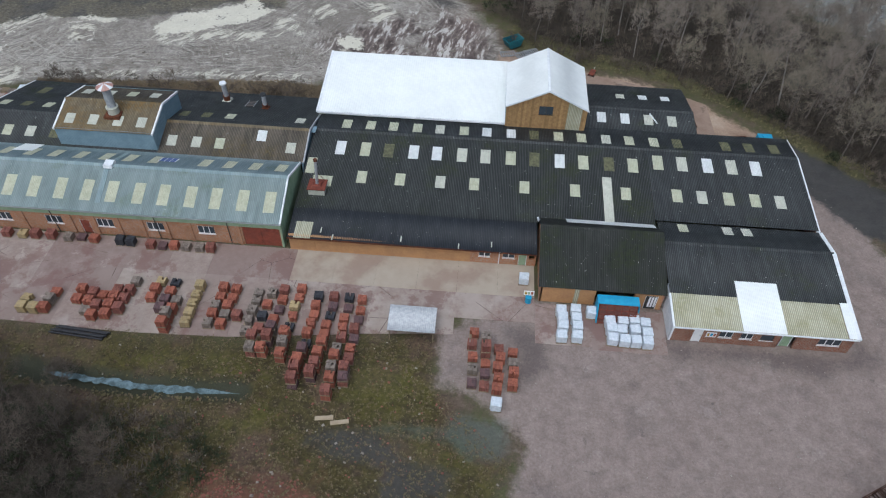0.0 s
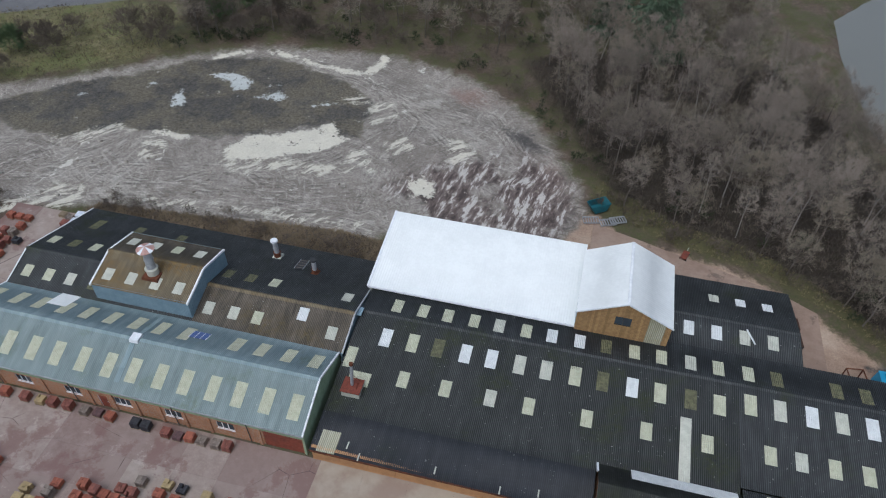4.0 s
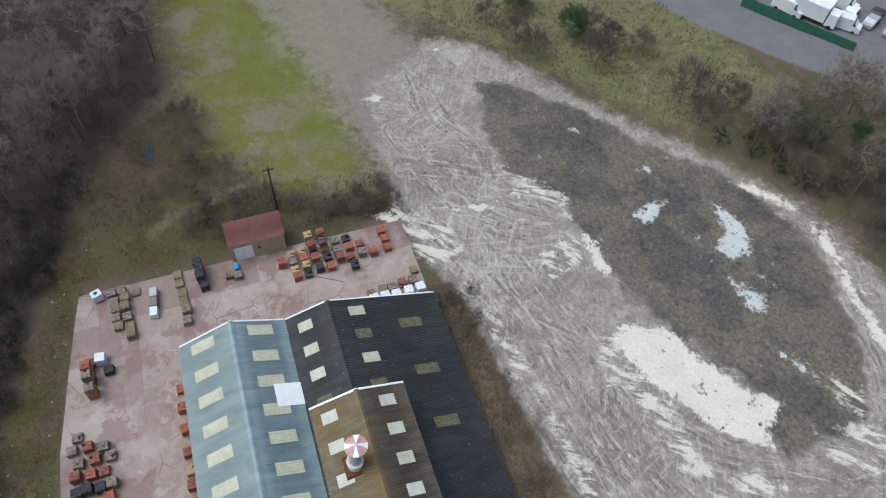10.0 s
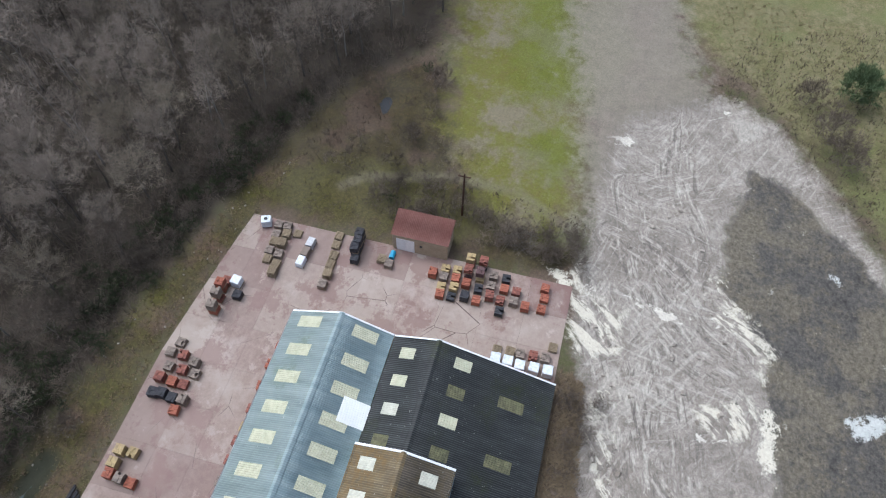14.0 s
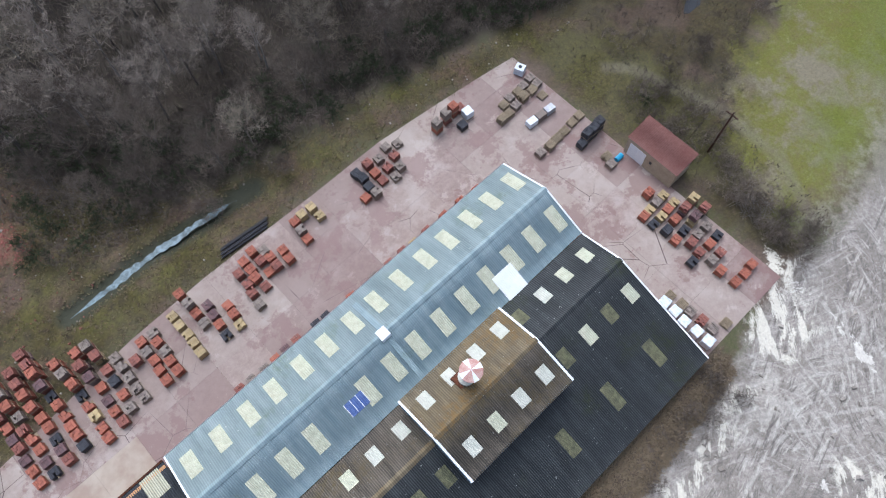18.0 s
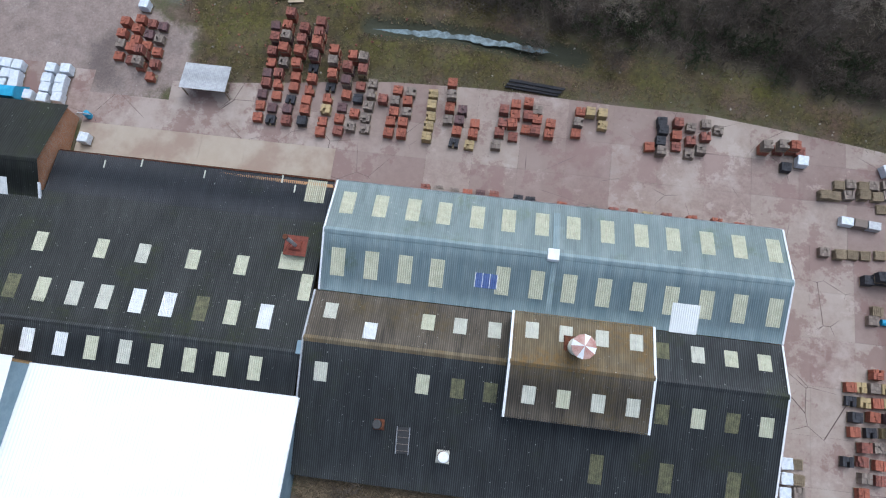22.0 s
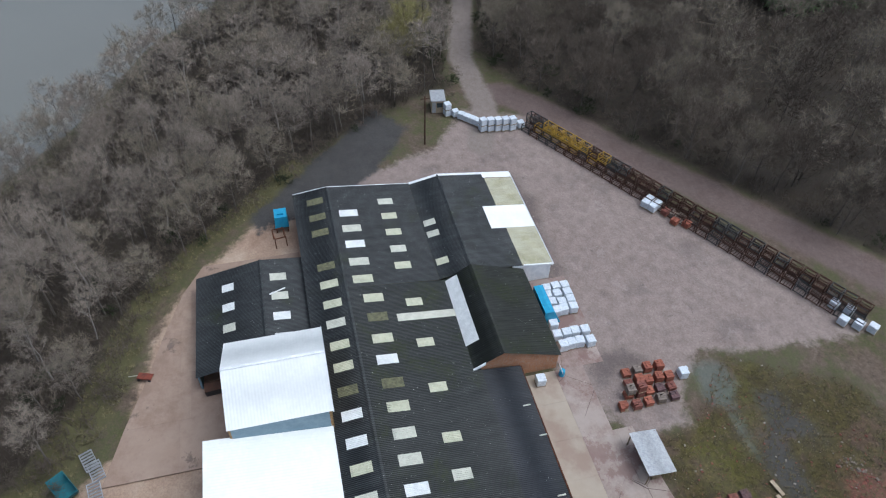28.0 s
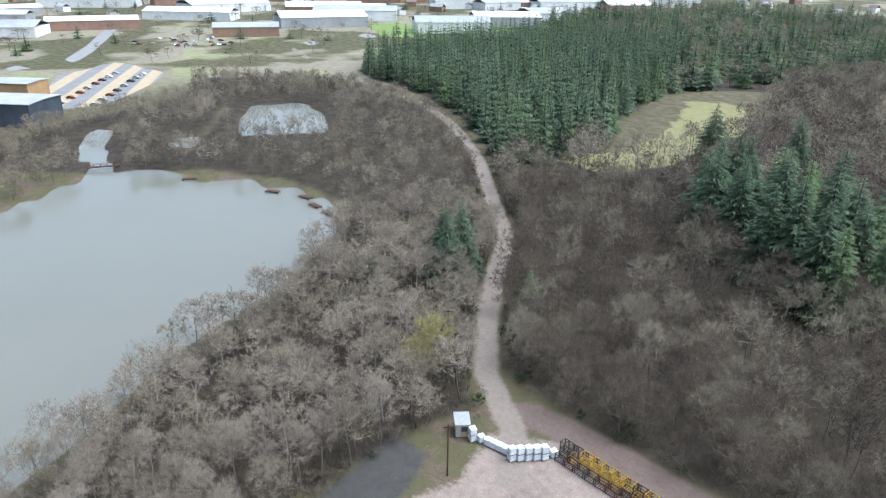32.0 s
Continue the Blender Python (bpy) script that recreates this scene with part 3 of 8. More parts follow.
def cowl_chimney(name, label, x, y, z, h, r, lean, mats, cap="cone"):
    th = thing(name, label, "chimney", at=(x, y, z))
    top = Vector((lean[0], lean[1], h))
    Build().box(-r * 2.1, r * 2.1, -r * 2.1, r * 2.1, -0.55, 0.12, taper=0.12).ob("base", mats[0], th)
    Build().tube((0, 0, 0.05), (0, 0, h * 0.28), r * 1.35, r * 1.25, 16).tube((0, 0, h * 0.28), (0, 0, h * 0.30), r * 1.5, r * 1.5, 16).ob("collar", mats[1], th, smooth=False)
    Build().tube((0, 0, h * 0.3), top, r, r * 0.95, 16).tube(top * 0.62, top * 0.62 + Vector((0, 0, 0.06)), r * 1.1, r * 1.1, 16).ob("pipe", mats[2], th)
    if cap == "cone":
        c = Build()
        n = 12
        for i in range(n):
            a, b = 2 * math.pi * i / n, 2 * math.pi * (i + 1) / n
            tip = top + Vector((0, 0, 0.62))
            rim = [top + Vector((math.cos(q) * r * 2.0, math.sin(q) * r * 2.0, 0.22)) for q in (a, b)]
            c.add([tip, *rim, *[p - Vector((0, 0, 0.06)) for p in rim]], [(0, 1, 2), (1, 3, 4, 2)], 1 if i % 3 == 2 else 0)
        c.add([top + Vector((math.cos(2 * math.pi * i / n) * r * 2.0, math.sin(2 * math.pi * i / n) * r * 2.0, 0.16)) for i in range(n)], [tuple(range(n))], 1)
        c.ob("cowl", [mats[3], "white_trim"], th, "faded red and white conical cowl", weld=True)
        for i in range(4):
            q = math.pi * i / 2
            Build().tube(top + Vector((math.cos(q) * r, math.sin(q) * r, -0.1)), top + Vector((math.cos(q) * r * 1.6, math.sin(q) * r * 1.6, 0.22)), 0.025, n=4).ob("stay", "steel", th)
    else:
        Build().tube(top + Vector((0, 0, 0.1)), top + Vector((0, 0, 0.28)), r * 1.5, r * 1.35, 16).tube(top - Vector((0, 0, 0.1)), top + Vector((0, 0, 0.1)), 0.06, n=6).ob("cap", mats[3], th)
    return th


MAT["cowl"] = plain("faded_red_paint", (0.36, 0.17, 0.14), (0.50, 0.36, 0.32), 1.5, 0.7)
cowl_chimney("kiln_chimney", "steel kiln chimney with a faded red cowl on a rusty base", -22.85, 13.5, 7.05, 3.35, 0.5, (-0.15, 0.3), ["rust", "lit_pale", "steel", "cowl"])
cowl_chimney("roof_ventilator", "white capped ventilator pipe on a dark roof", -12.9, 23.6, 2.6, 2.5, 0.32, (-0.1, 0.0), ["lit_pale", "rust", "steel", "white_trim"], "cap")
cowl_chimney("flue_pipe", "dark flue pipe on a rusty curb", -7.1, 21.6, 3.2, 1.9, 0.27, (-0.05, 0.05), ["rust", "rust", "steel", "dark_metal"], "cap")

hatch = thing("roof_panel", "loose dark sheet panel lying on the black roof", "panel", at=(-9.3, 22.7, 2.86), rz=2)
slope_ = math.degrees(math.atan2(KR[1] - KB[1], KB[0] - KR[0]))
Build().box(-0.55, 0.55, -1.15, 1.15, 0.05, 0.12, pose(0, 0, 0, -slope_)).ob("sheet", "dark_metal", hatch)
for sx in (-0.58, 0.52):
    Build().box(sx, sx + 0.06, -1.2, 1.2, 0.04, 0.16, pose(0, 0, 0, -slope_)).ob("side_rail", "steel", hatch)
for sy in (-0.9, -0.3, 0.3, 0.9):
    Build().box(-0.52, 0.52, sy - 0.02, sy + 0.02, 0.12, 0.15, pose(0, 0, 0, -slope_)).ob("bar", "tile_grey", hatch)

# black-roofed main works
works = thing("main_works", "main works hall under wide black corrugated roofs", "factory hall")
DR, DB, DV = (16.5, 4.42), (21.0, 3.80), (4.0, 2.86)
DX0, DX1 = 0.62, 59.7
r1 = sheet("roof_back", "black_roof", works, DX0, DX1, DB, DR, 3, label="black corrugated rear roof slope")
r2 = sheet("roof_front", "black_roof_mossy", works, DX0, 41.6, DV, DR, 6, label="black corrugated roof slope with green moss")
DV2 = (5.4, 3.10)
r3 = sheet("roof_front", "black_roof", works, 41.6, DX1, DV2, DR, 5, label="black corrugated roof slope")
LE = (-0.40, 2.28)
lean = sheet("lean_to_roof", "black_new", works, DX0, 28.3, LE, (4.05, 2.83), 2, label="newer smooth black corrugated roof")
for ob_ in (r1, r2, r3, lean):
    ob_.rotation_euler[1] = -0.005
    ob_.location[2] = -0.16
ob_ = ridge_cap(works, DX0, DX1, DR[0], DR[1] + 0.03, "black_roof")
ob_.rotation_euler[1], ob_.location[2] = -0.005, -0.16
xs1 = [4.45 + 2.94 * i for i in range(18)]
pale = ["lit_pale", "lit", "lit_dirty", "lit_pale", "lit_pale", "lit", "lit", "lit", "lit_dirty", "lit_pale", "lit"]
skylights(r2, DV, DR, xs1[:13], 0.68, 0.86, ["lit_white", "lit", "lit_dirty", "lit_white", "lit_white", "lit_pale", "lit_pale", "lit", "lit_dirty", "lit_white", "lit", "lit_dirty", "lit"], 1.2)
skylights(r3, DV2, DR, xs1[13:], 0.70, 0.91, ["lit", "lit_pale", "lit_white", "lit_pale", "lit_white"], 1.2)
skylights(r1, DB, DR, [x for x in xs1 if abs(x - 48.5) > 1] + [57.4], 0.38, 0.84, ["lit", "lit", "lit", "lit", "lit_pale", "lit", "lit_white", "lit_white", "lit_dirty", "lit", "lit", "lit_pale", "lit", "lit", "lit_dirty", "lit_dirty", "lit_dirty", "lit_dirty"], 1.15)
skylights(r2, DV, DR, [7.65, 12.25, 17.0, 20.85, 26.75, 32.6, 38.5], 0.335, 0.485, ["lit", "lit", "lit_pale", "lit", "lit"], 1.15)
skylights(r3, DV2, DR, [44.45, 47.4, 50.4, 53.4, 56.3], 0.26, 0.435, ["lit", "lit_pale", "lit"], 1.15)
skylights(r2, DV, DR, [2.4, 3.6], 0.27, 0.40, ["lit", "lit"], 1.15)
skylights(r2, DV, DR, [1.25], 0.42, 0.62, ["lit"], 1.1)
skylights(lean, LE, (4.05, 2.83), [2.3], 0.03, 0.55, "cream_sheet", 1.9)
vb, vf = corrugated(35.9, 37.0, lerp(DV, DR, 0.03), lerp(DV, DR, 0.60), 3, 0.045)
Build().add(vb, vf).ob("strip_sheet", "lit_pale", works, "long pale translucent strip", True)
for x, s in ((5.6, 0.0), (13.2, 0.1), (19.6, 0.0), (23.2, 0.12), (4.2, 0.2)):
    a, b = lerp(LE, (4.05, 2.83), s), lerp(LE, (4.05, 2.83), s + 0.18)
    Build().box(x, x + 0.13, a[0], b[0], (a[1] + b[1]) / 2 + 0.0, (a[1] + b[1]) / 2 + 0.07).ob("lap_strip", "lit_pale", works)
gutter(works, DX0, 28.2, -0.43, 2.28, "rust")
strip_along(works, "barge_board", "white_trim", DX1, [DB, DR, DV2], 0.42)
side_wall("gable_wall", "brick_red", works, DX1 - 0.25, [(5.4, 3.08), DR, (21.0, 3.78)])
wall_y(works, "wall_back", "brick_red", 49.2, DX1 - 0.26, 20.9, 0, 3.72, thick=-0.22)
fw = [(21.95, 23.2, 1.0, 2.05), (24.6, 25.9, 1.0, 2.05), (26.35, 27.25, 0, 2.1), (27.5, 28.1, 1.0, 2.05)]
wall_y(works, "wall_front", "brick", 21.0, 28.3, -0.02, 0, 2.24, fw, label="orange brick wall with white windows")
window(works, *fw[0], -0.02, 2)
window(works, *fw[1], -0.02, 2)
door_y(works, 26.4, 27.2, 2.05, -0.02, "green_clad", "dark green door")
Build().tube((24.2, -0.42, 2.2), (24.2, -0.1, 0.05), 0.05, n=6).ob("downpipe", "white_trim", works)
for i in range(7):
    x = 0.7 + i * 2.9
    Build().box(x + 0.03, x + 2.87, -0.02, 0.12, 0.12, 2.22).ob("wall_panel", "panel", works)
Build().box(0.7, 21.0, 0.12, 0.3, 0, 2.23).box(0.7, 21.0, -0.06, 0.12, 0, 0.12).ob("wall_base", "panel", works)

# office wing at the front
wing = thing("office_wing", "single storey brick office wing with black roof and cream eaves", "office building")
OX0, OX1 = 41.75, 59.9
OV, OR, OF = (5.34, 3.02), (1.4, 3.88), (-9.05, 2.55)
o1 = sheet("roof_back", "black_roof", wing, OX0, OX1, OV, OR, 2)
mid = lerp(OR, OF, 0.62)
o2 = sheet("roof_front", "black_roof", wing, OX0, OX1, mid, OR, 3, label="black corrugated roof slope")
o3 = sheet("eaves_sheet", "cream_sheet", wing, OX0, 58.9, OF, lerp(OR, OF, 0.615), 2, -0.015, label="cream translucent eaves sheets, mossy")
skylights(o1, OV, OR, [44.5, 49.4, 51.5], 0.06, 0.44, ["lit", "lit_pale", "lit_pale"], 1.1)
vb, vf = corrugated(48.6, 52.9, OF, lerp(OR, OF, 0.43), 3, 0.05)
Build().add(vb, vf).ob("patch_sheet", "white_roof", wing, "new white sheet patch over the eaves", True)
vb, vf = corrugated(58.9, 60.0, OF, lerp(OR, OF, 0.60), 2, 0.05)
Build().add(vb, vf).ob("patch_sheet", "white_roof", wing, "", True)
ridge_cap(wing, OX0, OX1, OR[0], OR[1] + 0.03, "black_roof")
strip_along(wing, "barge_board", "white_trim", OX1, [OV, OR, OF], 0.42)
strip_along(wing, "barge_board", "white_trim", OX0, [(-5.2, lerp(OR, OF, 0.613)[1]), OF], 0.2)
side_wall("side_wall", "brick_red", wing, OX1 - 0.35, [(-8.8, 2.55), OR, (5.3, 3.0)])
side_wall("side_wall", "white_trim", wing, OX0 + 0.02, [(-8.8, 2.55), lerp(OF, OR, 0.5)], label="white rendered side wall")
ow = [(44.0, 44.95, 0, 2.05), (46.6, 47.9, 1.0, 1.95), (48.7, 49.9, 1.0, 1.95), (50.7, 52.0, 1.0, 1.9), (52.6, 54.2, 0, 2.2), (56.4, 58.6, 0.95, 1.95)]
wall_y(wing, "wall_front", "brick_red", OX0 + 0.25, OX1 - 0.36, -8.8, 0, 2.46, ow, label="red-brown brick front wall")
for o in (ow[1], ow[2], ow[5]):
    window(wing, *o, -8.8, 2 if o[1] - o[0] < 1.5 else 3)
window(wing, *ow[3], -8.8, 1, "dark_metal")
door_y(wing, 44.05, 44.9, 2.0, -8.8, "frame_white", "white panelled door")
door_y(wing, 52.95, 53.85, 2.1, -8.6, "green_clad", "green glazed entrance door")
Build().box(45.3, 46.3, -8.84, -8.805, 1.0, 1.75).ob("notice_board", "frame_white", wing, "white notice board with coloured blocks")
for i, (m, x) in enumerate((("yellow", 45.38), ("blue", 45.72), ("tile_red", 46.02))):
    Build().box(x, x + 0.22, -8.85, -8.842, 1.15, 1.6).ob("notice", m, wing)
gutter(wing, OX0, OX1, -9.1, 2.55, "white_trim")

# mossy front building
annex = thing("front_annex", "brick annex with a mossy dark pitched roof", "annex")
AX0, AX1 = 28.35, 41.65
AF, AR, AB = (-5.15, 2.55), (1.63, 4.9), (5.1, 2.75)
a1 = sheet("roof_front", "mossy_tile", annex, AX0, AX1, AF, AR, 5, pitch=0.26, wave=0.03, label="mossy dark roof slope with worn courses")
a2 = sheet("roof_back", "mossy_tile", annex, AX0, AX1, AB, AR, 3, pitch=0.26, wave=0.03)
ridge_cap(annex, AX0, AX1, AR[0], AR[1] + 0.03, "mossy_tile")
vb, vf = corrugated(31.5, 41.3, lerp(AB, AR, -0.03), lerp(AB, AR, 0.5), 1, 0.06)
Build().add(vb, vf).ob("patch_sheet", "lit_white", annex, "row of new white sheets along the valley", True)
side_wall("gable_wall", "brick", annex, AX0 + 0.25, [(-4.95, 2.5), AR, (5.0, 2.7)])
side_wall("gable_wall", "brick", annex, AX1 - 0.4, [(-4.95, 2.5), AR, (5.0, 2.7)])
strip_along(annex, "barge_board", "white_trim", AX0, [lerp(AR, AB, 0.55), AB], 0.2)
wall_y(annex, "wall_front", "panel", AX0 + 0.3, AX1 - 0.4, -4.95, 0, 2.5, [(34.4, 38.4, 0, 2.4), (39.6, 40.9, 0, 2.1)], label="ochre panelled wall")
Build().box(32.2, 32.7, -5.04, -4.96, 0, 2.45).ob("pier", "cream_sheet", annex)
door_y(annex, 39.65, 40.85, 2.05, -4.95, "dark_metal")
for i in range(3):
    Build().box(40.0 + i * 0.3, 40.2 + i * 0.3, -4.91, -4.895, 0.3, 1.9).ob("door_panel", "white_trim", annex)

# white-roofed store with a gabled tower block
store = thing("white_store", "store with a bright white low-pitched sheet roof", "store building")
WX0, WX1 = 0.1, 24.35
WF, WB = (20.3, 4.25), (32.2, 5.75)
sheet("roof", "white_roof", store, WX0, WX1, WF, WB, 4, pitch=0.30, wave=0.04, label="bright white corrugated roof")
strip_along(store, "barge_board", "white_trim", WX0, [WF, WB], 0.3)
Build().box(WX0, WX1, 20.2, 20.32, 4.02, 4.24).ob("fascia", "white_trim", store)
for i in range(24):
    x = WX0 + 0.1 + i * (WX1 - WX0 - 0.2) / 24
    Build().box(x, x + 0.97, 20.45, 20.52, 3.0, 4.1).ob("glazing_panel", "grey_clad" if i % 3 else "lit_pale", store)
side_wall("side_wall", "blue_clad", store, WX0 + 0.1, [(20.5, 4.2), (32.1, 5.65)], z0=-1)
wall_y(store, "wall_back", "blue_clad", WX0 + 0.35, WX1 - 0.1, 32.0, -1, 5.6, thick=-0.2)
side_wall("side_wall", "blue_clad", store, WX1 - 0.25, [(20.5, 4.2), (32.1, 5.65)], z0=-1)

tower = thing("gabled_loft", "gabled loft with honey timber boards and a white roof", "loft building")
NX0, NX1, NXM, NY0, NY1 = 24.2, 34.3, 29.25, 20.1, 29.8
NE, NA = 7.0, 9.55
for xa, xb, lab in ((NX0 - 0.1, NXM, "white sheet roof slope"), (NX1 + 0.1, NXM, "")):
    v, f = corrugated(NY0 - 0.15, NY1, (xa, NE - 0.02), (xb, NA), 2, 0, 0.30, 0.018)
    Build().add([(p[1], p[0], p[2]) for p in v], f).ob("roof", "white_roof", tower, lab, True)
Build().box(NXM - 0.18, NXM + 0.18, NY0 - 0.16, NY1, NA - 0.03, NA + 0.06, taper=0.05).ob("ridge_cap", "white_trim", tower)
for k in range(33):
    xa = NX0 + 0.05 + k * 0.303
    za = NE + (NA - NE) * (1 - abs(xa + 0.15 - NXM) / (NXM - NX0)) - 0.12
    if 28.3 < xa + 0.15 < 30.0:
        Build().box(xa, xa + 0.285, NY0, NY0 + 0.06 + 0.015 * (k % 2), 3.2, 6.05).ob("board", "board", tower)
        Build().box(xa, xa + 0.285, NY0, NY0 + 0.06, 7.25, za).ob("board", "board", tower)
    else:
        Build().box(xa, xa + 0.285, NY0 - 0.012 * (k % 2), NY0 + 0.06, 3.2, za).ob("board", "board" if k < 25 or k > 30 else "cream_sheet", tower)
Build().box(28.28, 30.05, NY0 + 0.02, NY0 + 0.1, 6.05, 7.25).ob("window_opening", "glass", tower, "dark louvred loft window")
Build().box(29.1, 29.2, NY0 - 0.02, NY0 + 0.02, 6.05, 7.25).box(28.25, 30.1, NY0 - 0.03, NY0 + 0.02, 5.97, 6.05).ob("window_bar", "dark_metal", tower)
Build().prism([(NX0 + 0.02, -0.5), (NX0 + 0.02, NE - 0.1), (NXM, NA - 0.14), (NX1 - 0.02, NE - 0.1), (NX1 - 0.02, -0.5)], "y", NY0 + 0.09, NY0 + 0.25).ob("wall_front", "board", tower)
Build().prism([(NX0 + 0.02, -0.5), (NX0 + 0.02, NE - 0.1), (NXM, NA - 0.14), (NX1 - 0.02, NE - 0.1), (NX1 - 0.02, -0.5)], "y", NY1 - 0.3, NY1 - 0.1).ob("wall_back", "board", tower)
for x in (NX0 + 0.0, NX1 - 0.2):
    Build().box(x, x + 0.2, NY0 + 0.26, NY1 - 0.31, -0.5, NE - 0.08).ob("side_wall", "blue_clad", tower)
for sx in (-1, 1):
    xe = NX0 - 0.15 if sx < 0 else NX1 + 0.15
    Build().add([(xe, NY0 - 0.2, NE - 0.15), (xe, NY0 - 0.12, NE - 0.15), (NXM, NY0 - 0.12, NA - 0.12), (NXM, NY0 - 0.2, NA - 0.12), (xe, NY0 - 0.2, NE + 0.07), (xe, NY0 - 0.12, NE + 0.07), (NXM, NY0 - 0.12, NA + 0.1), (NXM, NY0 - 0.2, NA + 0.1)],
                [(0, 1, 2, 3), (4, 7, 6, 5), (0, 3, 7, 4), (1, 5, 6, 2), (0, 4, 5, 1), (3, 2, 6, 7)]).ob("barge_board", "white_trim", tower)

# low black-roofed rear store
rear = thing("rear_store", "low rear store under a black corrugated roof", "store building")
SX0, SX1 = 34.4, 49.0
SF, SR, SB = (20.95, 3.05), (25.9, 3.65), (33.6, 2.05)
s1 = sheet("roof_front", "black_roof", rear, SX0, SX1, SF, SR, 2)
s2 = sheet("roof_back", "black_roof", rear, SX0, SX1, SB, SR, 3, label="black corrugated roof slope")
ridge_cap(rear, SX0, SX1, SR[0], SR[1] + 0.02, "black_roof")
skylights(s1, SF, SR, [36.9, 39.95, 43.0, 46.0], 0.42, 0.80, ["lit_white", "lit_white", "lit_pale", "lit_pale"], 1.15)
skylights(s2, SB, SR, [39.9, 42.95, 46.0], 0.40, 0.58, ["lit_pale", "lit_white", "lit_white", "lit_white"], 1.15)
Build().box(-0.08, 0.08, -1.0, 1.0, 0, 0.06, pose(43.6, 24.2, 3.52, 6, 0, 25)).ob("loose_strip", "lit_white", rear, "loose white strip on the roof")
side_wall("side_wall", "blue_clad", rear, SX1 - 0.25, [(21.1, 3.0), SR, (33.4, 2.05)])
wall_y(rear, "wall_back", "blue_clad", SX0, SX1 - 0.3, 33.4, -0.5, 2.0, thick=-0.2)

# rusty flue box on the roof
flue = thing("rusty_flue", "leaning steel flue on a rusty orange box", "chimney", at=(2.8, 6.8, 3.15))
Build().box(-0.95, 0.95, -0.85, 0.85, -0.2, 0.62).ob("box", "lit_pale", flue)
Build().box(-1.05, 1.05, -0.95, 0.95, 0.62, 0.72).box(-0.6, 0.6, -0.5, 0.5, 0.72, 0.9, taper=0.15).ob("lid", "rust_red", flue, "rusty orange lid")
Build().tube((0, 0, 0.8), (0.1, 0.15, 4.1), 0.17, n=12).ob("pipe", "steel", flue)
Build().tube((0.1, 0.15, 4.1), (0.1, 0.16, 4.35), 0.24, 0.22, n=12).ob("cap", "rust", flue)
Build().tube((0.9, 0.6, 0.7), (0.05, 0.1, 2.6), 0.025, n=5).ob("stay", "rust", flue)

